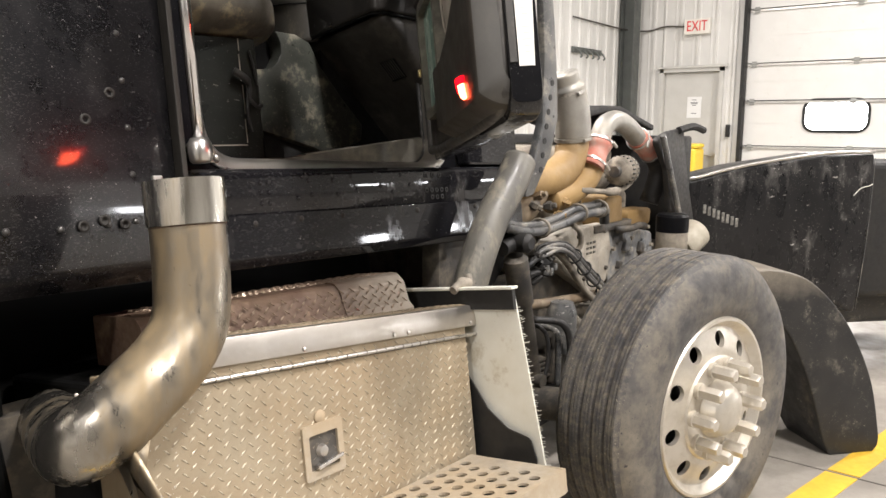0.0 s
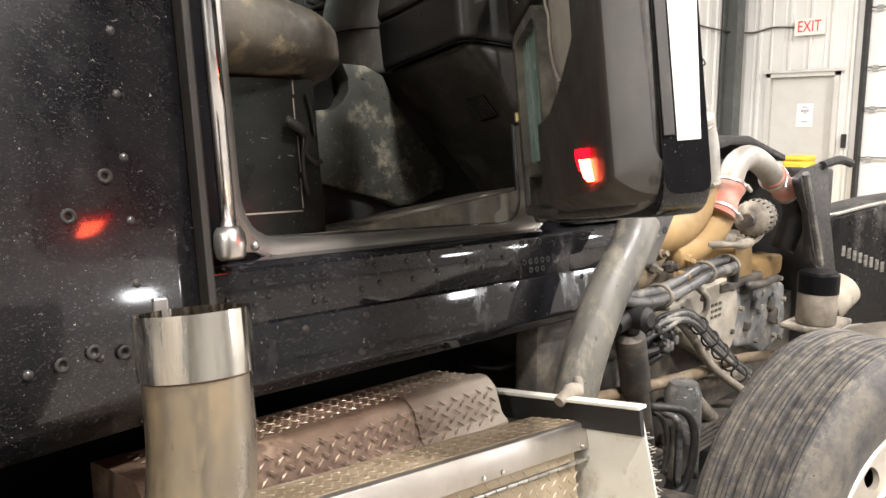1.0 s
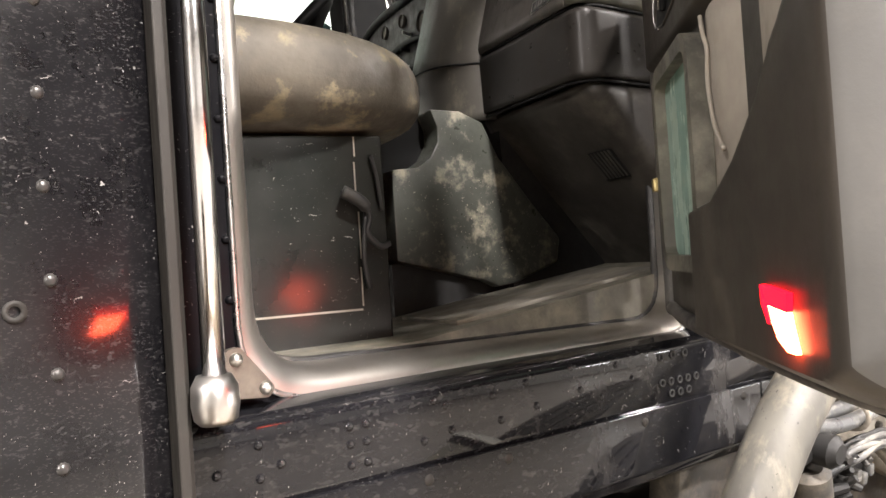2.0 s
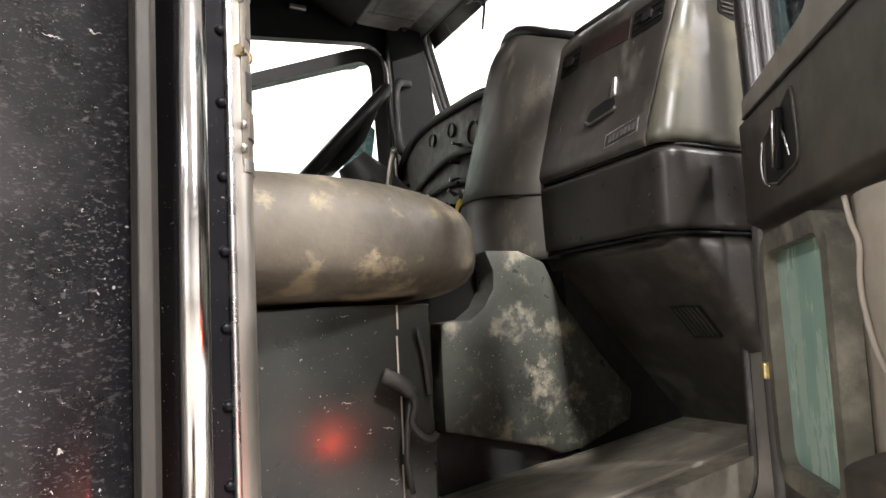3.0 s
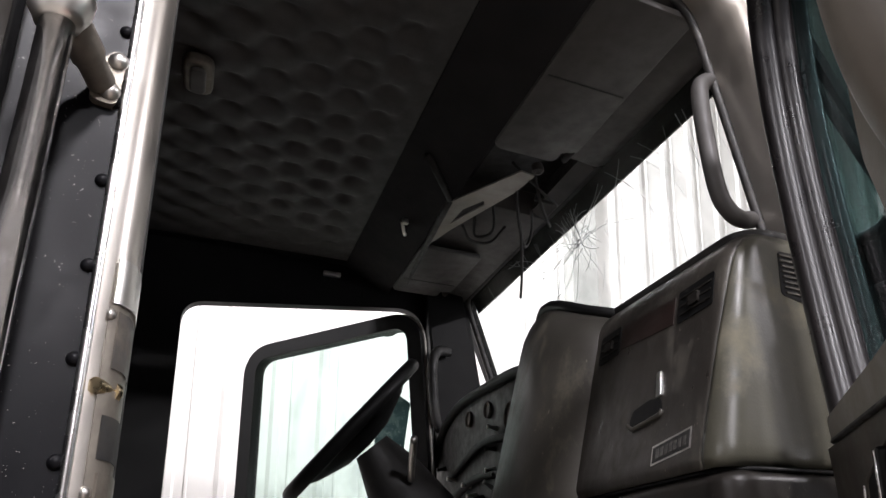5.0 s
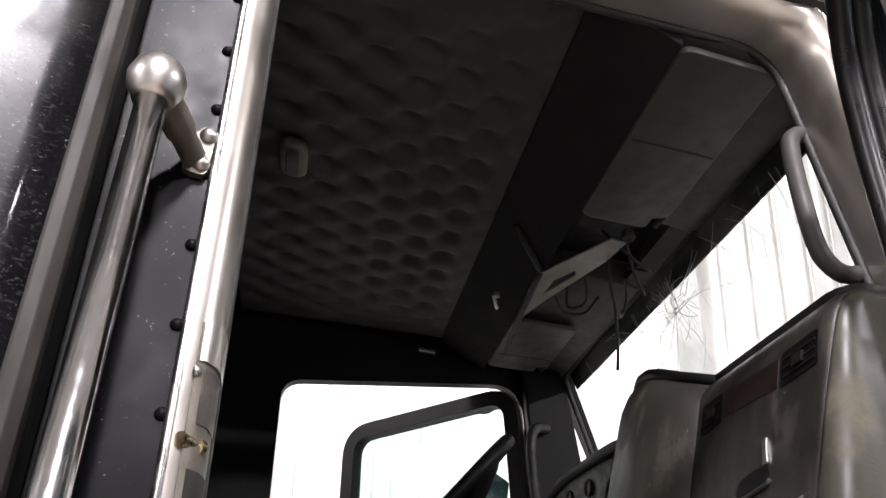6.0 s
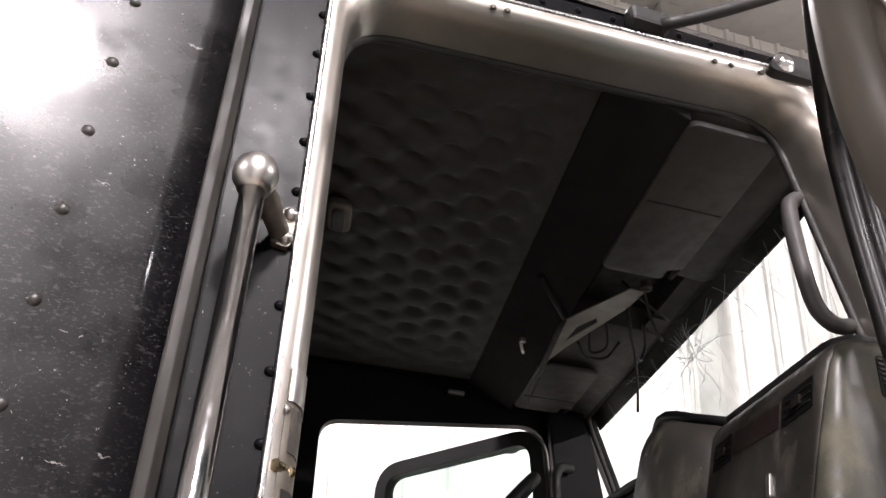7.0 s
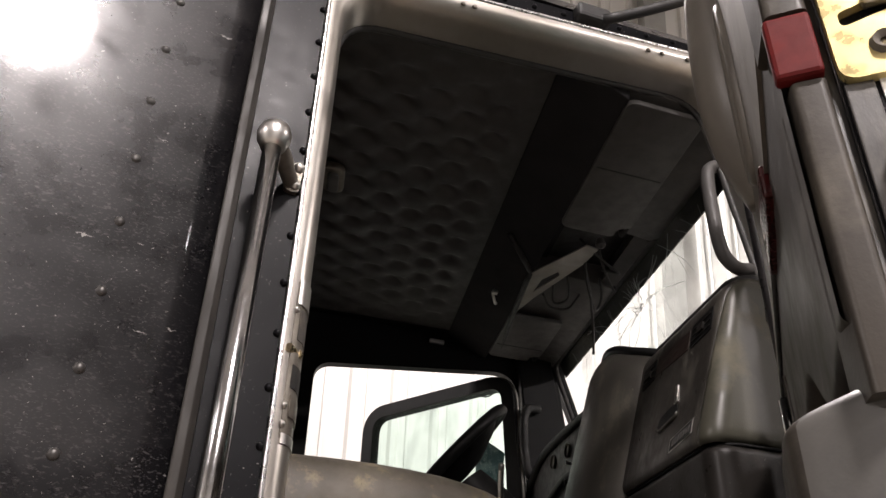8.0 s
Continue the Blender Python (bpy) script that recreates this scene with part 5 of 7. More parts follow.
part("badge_border", on_glove([(0.112, 2.1195), (0.208, 2.109), (0.208, 2.137), (0.112, 2.1495)], -0.003, 0.0006), M_ALU, glove, "worn silver badge border", None, None, True)
badge = part("badge", on_glove([(0.115, 2.122), (0.205, 2.112), (0.205, 2.134), (0.115, 2.146)], -0.002, 0.0012), M_BLACK, glove, "small dark badge with worn silver print", None, None, True)
for k in range(7):
    part("badge_mark", on_glove([(0.122 + 0.011 * k, 2.126 - 0.0012 * k), (0.129 + 0.011 * k, 2.125 - 0.0012 * k), (0.129 + 0.011 * k, 2.138 - 0.0012 * k), (0.122 + 0.011 * k, 2.139 - 0.0012 * k)], 0.001, 0.0022), M_WORNPRINT, badge, "", None, None, True)
for y0, y1 in ((0.355, 0.425), (0.085, 0.175)):
    sw = part("air_vent", on_glove(rounded([(y0, 2.322), (y1, 2.318), (y1, 2.372), (y0, 2.376)], 0.006), -0.01, 0.0015), M_NEARBLACK, glove, "black dash air vent", None, None, True)
    for k in range(3):
        part("vent_slat", on_glove([(y0 + 0.006, 2.333 + 0.014 * k), (y1 - 0.006, 2.330 + 0.014 * k), (y1 - 0.006, 2.333 + 0.014 * k), (y0 + 0.006, 2.336 + 0.014 * k)], 0.001, 0.003), M_DASH, sw, "", None, None, True)
    part("vent_knob", on_glove(rounded([((y0 + y1) / 2 - 0.012, 2.338), ((y0 + y1) / 2 + 0.012, 2.337), ((y0 + y1) / 2 + 0.012, 2.355), ((y0 + y1) / 2 - 0.012, 2.356)], 0.004), 0.001, 0.007), M_DASH, sw, "", None, None, True)
part("trim_strip", on_glove([(0.185, 2.322), (0.345, 2.328), (0.345, 2.372), (0.185, 2.368)], -0.002, 0.0012), M_WOOD, glove, "dark red trim strip", None, None, True)
vent2 = part("side_vent", prism(rounded([(0.905, 2.335), (0.955, 2.325), (0.955, 2.405), (0.915, 2.405)], 0.008), "y", 0.0415, 0.0445), M_NEARBLACK, glove, "slotted side window vent", None, None, True)
for k in range(8):
    part("vent_slat", box(0.915, 0.952, 0.039, 0.042, 2.337 + 0.0085 * k, 2.340 + 0.0085 * k), M_DASHL, vent2, "", None, None, True)


def on_kick(bm):
    """Lays an upright piece onto the leaning footwell panel."""
    for v in bm.verts:
        v.co.x += 1.785 - v.co.z
    return bm


fv = part("footwell_vent", on_kick(box(0.897, 0.915, 0.118, 0.198, 1.755, 1.815, 0.003)), M_NEARBLACK, truck, "small slotted footwell vent", CAB, None, True)
for k in range(7):
    part("vent_slat", on_kick(prism([(0.120 + 0.0115 * k, 1.758), (0.1235 + 0.0115 * k, 1.758), (0.1265 + 0.0115 * k, 1.812), (0.123 + 0.0115 * k, 1.812)], "x", 0.893, 0.899)), M_DASHL, fv, "", None, None, True)


def centre(u, v):
    """Rounded stack between passenger and driver."""
    a = (u - 0.5) * 3.0
    y = 0.610 - (0.232 if a < 0 else 0.190) * math.sin(a) * (1 - 0.04 * v)
    top = float(np.interp(y, (0.40, 0.44, 0.50, 0.568, 0.63, 0.69, 0.74, 0.79, 0.82, 0.845), (2.418, 2.432, 2.455, 2.486, 2.508, 2.520, 2.518, 2.500, 2.478, 2.445)))
    z = 1.93 + v * (top - 1.93)
    lean = 0.30 * (z - 2.1) if z > 2.07 else -0.05 * (2.07 - z)
    tip = 0.035 * max(0, (v - 0.86) / 0.14) ** 2
    x = 0.665 + lean + 0.125 * (1 - math.cos(a)) + tip
    return (x, y, z)


stack_ = part("centre_dash", sheet(centre, 40, 26, 0.012), M_DASHL, truck, "rounded grey centre dash with mud stains", CAB, 1, True)
part("centre_brow", tube([centre(0.02 + 0.96 * k / 40, 1.0) for k in range(41)], 0.013, 10), M_NEARBLACK, stack_, "black edge roll", None, 1, True)
part("centre_seam", tube([(p[0] - 0.001, p[1], p[2]) for p in (centre(0.03 + 0.94 * k / 30, 0.255 + 0.02 * k / 30) for k in range(31))], 0.003, 6), M_NEARBLACK, stack_, "", None, 1, True)
part("centre_dash_top", sheet(lambda u, v: (centre(u, 1.0)[0] + (1.12 - centre(u, 1.0)[0]) * v, centre(u, 1.0)[1], centre(u, 1.0)[2] + 0.004), 24, 4, 0.006), M_BLACK, truck, "", CAB, 1, True)
part("centre_dash_core", prism([(0.80, 1.45), (1.12, 1.45), (1.12, 2.40), (0.86, 2.40), (0.78, 2.0)], "y", 0.44, 0.70), M_BLACK, truck, "", CAB, None, True)

# driver's instrument panel
arch_top = curve_pts([(0.70, 2.36, 0), (0.83, 2.424, 0), (1.06, 2.442, 0), (1.34, 2.440, 0), (1.51, 2.384, 0), (1.585, 2.30, 0)], 5)
ip = part("instrument_panel", prism([(0.70, 1.95)] + [(p.x, p.y) for p in arch_top] + [(1.59, 1.95)], "x", 0.85, 1.12, 0.008), M_BLACK, truck, "black instrument panel with switches", CAB, 40, True)
part("panel_hood", tube([(0.845, p.x, p.y) for p in arch_top], 0.014, 10), M_NEARBLACK, ip, "black rolled panel edge", None, 1, True)

sw_rng = random.Random(21)
for k in range(30):
    y, z = (0.98 + 0.5 * sw_rng.random(), 2.14 + 0.2 * sw_rng.random()) if k < 13 else (0.80 + 0.28 * sw_rng.random(), 2.05 + 0.2 * sw_rng.random())
    part("toggle_switch", lathe([(0.007, 0), (0.004, 0.022), (0.007, 0.03), (0, 0.032)], 8, pose(0.848, y, z, 0, -60 - 50 * sw_rng.random(), 0)), M_ALU if k % 3 else M_BLACK, ip, "small toggle", None, 1, True)
for z, y0, y1 in ((2.30, 0.80, 1.42), (2.22, 0.86, 1.50), (2.13, 0.80, 1.30)):
    part("panel_ledge", tube(curve_pts([(0.842, y0, z - 0.03), (0.835, (y0 + y1) / 2, z), (0.842, y1, z - 0.05)], 6), 0.011, 8), M_NEARBLACK, ip, "", None, 1, True)
for y, z, r in ((0.86, 2.32, 0.034), (0.95, 2.34, 0.034), (1.10, 2.385, 0.022), (1.25, 2.39, 0.022)):
    part("gauge", lathe([(0, 0), (r * 0.85, 0), (r, 0.006), (r, -0.01), (0, -0.01)], 20, pose(0.848, y, z, 0, -85, 0)), M_DARKMETAL, ip, "", None, 40, True)
knob = part("parking_brake_knob", lathe([(0, 0.040), (0.021, 0.037), (0.024, 0.024), (0.012, 0.016), (0.012, 0), (0, 0)], 8, pose(0.735, 0.785, 2.088, 0, -80, 0)), M_YBIN, truck, "yellow push pull brake knob", CAB, None, True)
# steering wheel and column
axis_ = Vector((-0.664, 0.138, 0.627)).normalized()
tilt = Matrix.Translation((0.4875 + K * 1.2, 1.2, 2.333)) @ axis_.to_track_quat('Z', 'Y').to_matrix().to_4x4()
wheel = part("steering_wheel", tube([(0.217 * math.cos(a), 0.217 * math.sin(a), 0) for a in [2 * math.pi * k / 40 for k in range(40)]], 0.018, 12, True), M_NEARBLACK, truck, "black steering wheel seen edge on", CAB @ tilt, 1)
part("hub", lathe([(0, 0.02), (0.10, 0.018), (0.17, 0.010), (0.19, -0.004), (0.15, -0.028), (0.07, -0.055), (0, -0.06)], 24), M_NEARBLACK, wheel, "", None, 40)
for a in (0.5, 2.64, -0.5, -2.64):
    part("spoke", tube([(0.06 * math.cos(a), 0.06 * math.sin(a), -0.01), (0.21 * math.cos(a), 0.21 * math.sin(a), 0)], 0.014, 8), M_BLACK, wheel, "", None, 1)
part("steering_column", tube([(0.54, 1.2, 2.29), (0.60, 1.2, 2.21), (0.68, 1.2, 2.14), (0.90, 1.2, 1.98)], [0.05, 0.085, 0.085, 0.06], 16), M_BLACK, truck, "black steering column shroud", CAB, 40, True)
part("stalk", tube(curve_pts([(0.62, 1.10, 2.20), (0.60, 1.02, 2.24), (0.585, 0.95, 2.27)], 5), 0.009, 8), M_ALU, truck, "bright control stalk", CAB, 1, True)

# floor console with mud
con = [(0.46, 1.805), (0.53, 1.812), (0.565, 1.835), (0.588, 1.870), (0.590, 1.905), (0.572, 1.945), (0.66, 1.945), (0.724, 1.922), (0.766, 1.842), (0.86, 1.735), (0.953, 1.639), (0.940, 1.578), (0.80, 1.535), (0.74, 1.530), (0.70, 1.548), (0.46, 1.605)]
part("console_side", prism(con, "y", 0.425, 0.72, 0.008), M_MUDDY, truck, "mud smeared dark floor console", CAB, 40, True)
part("console_plinth", box(0.46, 0.84, 0.46, 0.70, 1.45, 1.60), M_BLACK, truck, "", CAB, None, True)
# Black filler block stands for the shaded inside of the console notch.
part("console_dark_fill", box(0.40, 0.60, 0.50, 0.70, 1.60, 1.94), M_NEARBLACK, truck, "", CAB, None, True)

# passenger seat on its steel box
seat = part("passenger_seat", pillow(-0.28, 0.478, 0.140, 0.66, 1.842, 2.040, 3.2, 20, 0.018), M_SEAT, truck, "dirty tan grey vinyl seat cushion", CAB, 1, True)
part("backrest", pillow(-0.40, -0.18, 0.16, 0.66, 1.95, 2.75, 3.5), M_SEAT, seat, "worn seat back", None, 1, True)
part("side_wing", prism(rounded([(-0.30, 1.96), (-0.02, 1.96), (0.0, 2.0), (-0.22, 2.11), (-0.30, 2.12)], 0.02), "y", 0.155, 0.20, 0.01), M_SEAT, seat, "", None, 40, True)
sbox = part("seat_box", prism([(-0.30, 0.338), (0.345, 0.212), (0.345, 0.64), (-0.30, 0.64)], "z", 1.456, 1.838, 0.004), M_BOX, truck, "scratched dark steel seat box", CAB, None, True)
for z0, z1, dx in ((1.53, 1.60, 0.0), (1.615, 1.70, 0.002), (1.712, 1.79, -0.001), (1.80, 1.836, 0.001)):
    part("paint_scratch", box(0.288 + dx, 0.2905 + dx, 0.2215, 0.2238, z0, z1), M_DOORL, sbox, "long pale scratch", None, None, True)
part("paint_scratch", prism([(0.05, 0.268), (0.288, 0.2212), (0.288, 0.224), (0.05, 0.271)], "z", 1.522, 1.5255), M_DOORL, sbox, "", None, None, True)
part("strap", tube(curve_pts([(0.255, 0.205, 1.735), (0.29, 0.20, 1.715), (0.305, 0.20, 1.69), (0.30, 0.203, 1.66), (0.325, 0.203, 1.635), (0.345, 0.205, 1.64)], 5), [0.012] * 8 + [0.006] * 18, 8), M_BLACK, sbox, "black strap hanging out", None, 1, True)
part("strap", tube(curve_pts([(0.30, 0.206, 1.70), (0.29, 0.205, 1.62), (0.298, 0.205, 1.56)], 5), 0.005, 8), M_BLACK, sbox, "", None, 1, True)
part("strap", tube(curve_pts([(0.318, 0.207, 1.80), (0.327, 0.206, 1.76), (0.334, 0.206, 1.70)], 5), 0.004, 8), M_BLACK, sbox, "", None, 1, True)
# driver's seat
ds = part("driver_seat", pillow(-0.25, 0.30, 0.95, 1.48, 1.86, 2.03, 4.0), M_SEAT, truck, "worn driver's seat with an armrest", CAB, 1, True)
part("backrest", pillow(-0.42, -0.2, 0.95, 1.48, 1.98, 2.75, 3.5), M_BLACK, ds, "", None, 1, True)
part("armrest", pillow(-0.15, 0.25, 0.93, 1.0, 2.02, 2.075, 4.0), M_DASH, ds, "padded black armrest", None, 1, True)

# ---- passenger door, swung half open ----
HX, HY = 0.93, -0.03
DOOR = Matrix(((-0.663, -0.749, 0, HX), (-0.749, 0.663, 0, HY), (0, 0, 1, 0), (0, 0, 0, 1)))


def smooth_step(a, b, x):
    t = min(1.0, max(0.0, (x - a) / (b - a)))
    return t * t * (3 - 2 * t)


def round_off(u):
    """How far the swollen panel stands off, falling away towards the rear edge."""
    us, ws = (0.84, 0.95, 0.985, 0.995, 1.001, 1.016, 1.028), (0.106, 0.105, 0.103, 0.1005, 0.0945, 0.070, 0.046)
    return float(np.interp(u, us, ws))


shell = rounded([(0.015, 1.445), (1.03, 1.445), (1.03, 2.14), (0.015, 2.14)], [0.05, 0.075, 0.0, 0.02])
door = part("passenger_door", prism(shell, "y", -0.034, 0.036, 0.006), M_PAINT, truck, "black passenger door swung open", CAB @ DOOR, 40)
part("door_edge", prism(rounded([(-0.030, 1.475), (0.034, 1.475), (0.034, 2.14), (-0.030, 2.14)], [0.02, 0.02, 0, 0]), "x", 1.0305, 1.033), M_POST, door, "dark door edge", None, 40)
part("edge_seal", box(1.0332, 1.036, 0.017, 0.033, 1.556, 2.0, 0.001), M_DOOREDGE, door, "dusty grey seal strip along the door edge")
part("door_seal", tube(curve_pts([(0.06, 0.045, 2.10), (0.05, 0.045, 1.55), (0.10, 0.045, 1.478), (0.5, 0.045, 1.465), (0.92, 0.045, 1.468), (0.985, 0.043, 1.50), (1.012, 0.042, 1.56), (1.016, 0.042, 2.1)], 8), 0.014, 10), M_DOOREDGE, door, "dusty rubber door seal", None, 1)
label_ = part("maker_label", prism([(0.014, 1.548), (-0.019, 1.548), (-0.030, 1.80), (-0.030, 2.0), (0.014, 2.0)], "x", 1.033, 1.0345), M_WHITELAB, door, "white label with unreadable small print")
lab_b = bmesh.new()
for k in range(32):
    w = 0.010 + 0.012 * ((k * 7) % 5) / 5
    box(1.0345, 1.0349, -0.006 - w / 2, -0.006 + w / 2, 1.575 + 0.0128 * k, 1.5768 + 0.0128 * k, bm=lab_b)
tagged(part("print_lines", lab_b, M_PALEPRINT, label_), "", "", "", "stuff")


def inner(u, v):
    """Inner door panel: a map pocket swollen below a rising lip, and a rounded rear column."""
    a, z = 0.06 + u * 0.968, 1.462 + v * 0.638
    low = 1.462 + (0.075 - math.sqrt(0.075 ** 2 - min(0.0735, max(0.0, a - 0.955)) ** 2))
    v = max(0.0, (z - low) / 0.638)
    z = max(z, low)
    lip = float(np.interp(a, (0.45, 0.65, 0.76, 0.85, 0.90, 0.95, 1.03), (1.655, 1.667, 1.705, 1.751, 1.791, 1.822, 1.838)))
    swell = smooth_step(0.475, 0.535, a) * smooth_step(lip + 0.012, lip - 0.020, z) ** 0.6
    foot = min(1.0, v / 0.045) ** 0.5
    belt_z = 1.935 - 0.085 * smooth_step(0.70, 0.90, a)
    base = 0.045 + 0.020 * smooth_step(belt_z - 0.010, belt_z + 0.010, z)
    return (a, 0.03 + foot * (max(base, swell * round_off(a)) - 0.03), z)


inn = part("inner_panel", sheet(inner, 210, 200), M_DOORP, door, "worn brown grey inner door panel", None, 34)
# The turned rear face takes the lit copy, its brightness being painted in.
inn.data.materials.append(M_DOORG)
for f in inn.data.polygons:
    if f.center.x > 0.999 and f.center.z < 1.835:
        f.material_index = 1
recess = part("pocket_recess", sheet(lambda u, v: (0.468 + 0.36 * u, 0.050 + 0.008 * math.sin(9 * u), 1.62 + 0.30 * v), 12, 8, 0.004), M_DOORL, door, "tan door skin above the pocket", None, 1)
part("recess_edge", tube(curve_pts([(0.472, 0.058, 1.92), (0.490, 0.060, 1.89), (0.507, 0.060, 1.865), (0.500, 0.060, 1.83), (0.503, 0.060, 1.80), (0.53, 0.062, 1.755), (0.58, 0.066, 1.72)], 6), 0.0032, 10), M_DOORL, recess, "", None, 1)
UP = rounded([(0.10, 2.104), (1.02, 2.108), (1.02, 2.60), (0.60, 2.60), (0.53, 2.44), (0.455, 2.36), (0.445, 2.29), (0.472, 2.21), (0.44, 2.15), (0.33, 2.142), (0.19, 2.135), (0.10, 2.13)], [0.01, 0, 0.03, 0.03, 0.05, 0.04, 0.04, 0.04, 0.04, 0.02, 0.01, 0.01])
grip_hole = [(0.675 + 0.042 * math.cos(t), 2.315 + 0.125 * math.sin(t)) for t in [2 * math.pi * k / 24 for k in range(24)]]
belt = part("upper_panel", plate(UP, [grip_hole], "y", 0.012, 0.068), M_DOORB, door, "brown grey upper door panel with a grip opening", None, 40)
part("grip_rim", tube([(p[0], 0.066, p[1]) for p in grip_hole], 0.010, 10, True), M_DOORB, belt, "", None, 1)
part("pull_grip", tube(curve_pts([(0.545, 0.045, 2.235), (0.562, 0.058, 2.285), (0.578, 0.066, 2.35), (0.590, 0.068, 2.45), (0.60, 0.064, 2.56), (0.61, 0.045, 2.62)], 6), [0.030 + 0.016 * math.sin(math.pi * k / 30) for k in range(31)], 20), M_DOORB, belt, "thick moulded pull grip", None, 1)

part("belt_crease", tube([(0.10, 0.066, 2.103), (0.4, 0.067, 2.102), (0.63, 0.067, 2.102)], 0.0035, 6), M_BLACK, door, "", None, 1)
cup = rounded([(0.205, 1.958), (0.222, 2.030), (0.395, 2.070), (0.405, 1.962), (0.28, 1.948)], [0.012, 0.02, 0.012, 0.03, 0.02])
hb = part("handle_cup", prism(cup, "y", 0.0635, 0.0665), M_NEARBLACK, door, "black recessed cup of the door handle", Matrix(((0.83, 0, 0, 0.0249), (0, 1, 0, 0), (0, 0, 0.9, 0.219), (0, 0, 0, 1))))
part("cup_lip", tube([(p[0], 0.0660, p[1]) for p in cup], 0.0028, 6, True), M_DOORP, hb, "", None, 1)
part("handle_lever", prism(rounded([(0.300, 1.966), (0.316, 1.964), (0.345, 2.050), (0.330, 2.055), (0.318, 2.01)], 0.005), "y", 0.0665, 0.076, 0.003), M_NEARBLACK, hb, "black inner lever", None, 40)
part("handle_lip", tube(curve_pts([(0.216, 0.068, 2.026), (0.206, 0.070, 1.99), (0.207, 0.068, 1.962), (0.235, 0.067, 1.951)], 5), 0.0022, 8), M_CHROME, hb, "bright worn edge", None, 1)
part("lever_edge", tube([(0.303, 0.076, 1.970), (0.332, 0.077, 2.050)], 0.0022, 6), M_CHROME, hb, "worn bright lever edge", None, 1)
part("lever_edge", tube([(0.340, 0.070, 2.030), (0.372, 0.070, 1.975)], 0.0022, 6), M_CHROME, hb, "worn bright lever edge", None, 1)
# look-down window
PW = rounded([(0.185, 1.585), (0.425, 1.585), (0.432, 1.890), (0.180, 1.882)], 0.03)
part("lookdown_frame", ring_face(PW, "y", 0.046, 0.026, 0.030), M_WORNFRAME, door, "black frame of the low window", None, 40)
lw = part("lookdown_window", prism(PW, "y", 0.052, 0.057), M_PEEP, door, "dusty teal low door window")
part("window_catch", box(0.138, 0.158, 0.072, 0.084, 1.70, 1.725, 0.004), M_YLATCH, door, "small brass catch")
# lit marker on the rounded rear of the pocket
def on_pocket(outline, lift):
    bm = bmesh.new()
    lo = [bm.verts.new((p[0], round_off(p[0]) + 0.001, p[1])) for p in outline]
    hi = [bm.verts.new((p[0] + 0.2 * lift, round_off(p[0]) + lift, p[1])) for p in outline]
    bm.faces.new(hi), bm.faces.new(lo)
    for i in range(len(lo)):
        j = (i + 1) % len(lo)
        bm.faces.new((lo[i], lo[j], hi[j], hi[i]))
    return bm


mk = part("marker_lamp", on_pocket([(0.866, 1.545), (0.885, 1.544), (0.915, 1.542), (0.920, 1.528), (0.931, 1.507), (0.91, 1.507), (0.888, 1.515), (0.875, 1.528)], 0.006), M_MARK, door, "lit red and amber courtesy lamp")
part("marker_rim", on_pocket([(0.850, 1.562), (0.885, 1.560), (0.920, 1.557), (0.917, 1.541), (0.885, 1.543), (0.866, 1.5445)], 0.007), M_MARKR, mk, "glowing red lens edge")
part("marker_rim", on_pocket([(0.849, 1.561), (0.865, 1.5445), (0.874, 1.528), (0.866, 1.527), (0.850, 1.545)], 0.007), M_MARKR, mk, "glowing red lens edge")
part("red_reflector", box(1.028, 1.040, 0.040, 0.068, 2.012, 2.062, 0.003), M_REDLENS, door, "dark red reflector on the door edge")
part("red_reflector", prism(rounded([(0.622, 2.090), (0.72, 2.080), (0.80, 2.083), (0.80, 2.118), (0.70, 2.136), (0.648, 2.133)], [0.01, 0, 0.006, 0.006, 0, 0.012]), "y", 0.058, 0.0725, 0.003), M_REDDARK, door, "dark red reflector")
for k in range(2):
    part("reflector_mark", box(0.662 + 0.013 * k, 0.668 + 0.013 * k, 0.0725, 0.0735, 2.104, 2.112), M_BADGE, door)
part("rear_column", prism(rounded([(0.992, 0.040), (1.035, 0.040), (1.035, 0.060), (0.996, 0.0665)], 0.005), "z", 1.815, 2.010), M_DOORP, door, "brown grey edge moulding", None, 40)
part("rear_column", prism(rounded([(0.985, 0.04), (1.04, 0.04), (1.04, 0.066), (0.99, 0.072)], 0.006), "z", 2.064, 2.20), M_DOORP, door, "brown grey edge moulding", None, 40)
# window channel and glass, upper frame
for w, du, r in ((0.046, 0.0, 0.017), (0.020, -0.004, 0.015), (-0.004, -0.010, 0.016)):
    part("window_channel", tube(curve_pts([(0.100 + du, w, 2.10), (0.085 + du, w, 2.28), (0.080 + du, w, 2.45), (0.098 + du, w, 2.60), (0.150 + du, w, 2.72), (0.280 + du, w, 2.800), (0.44, w, 2.845 - du), (0.60, w, 2.885 - du), (1.0, w, 2.90 - du)], 7), r, 12), M_CHANNEL, door, "black rubber window channel", None, 1)
part("window_channel", prism([(0.99, 2.60), (1.03, 2.60), (1.02, 2.90), (0.975, 2.90)], "y", -0.03, 0.03, 0.008), M_SEAL, door, "black rear window channel", None, 40)
dg = part("door_glass", prism([(0.10, 2.11), (0.99, 2.11), (0.985, 2.88), (0.44, 2.845), (0.28, 2.80), (0.15, 2.72), (0.10, 2.60), (0.085, 2.45)], "y", 0.0, 0.005), M_TEALD, door, "dusty dark teal door glass")
dg.visible_shadow = False
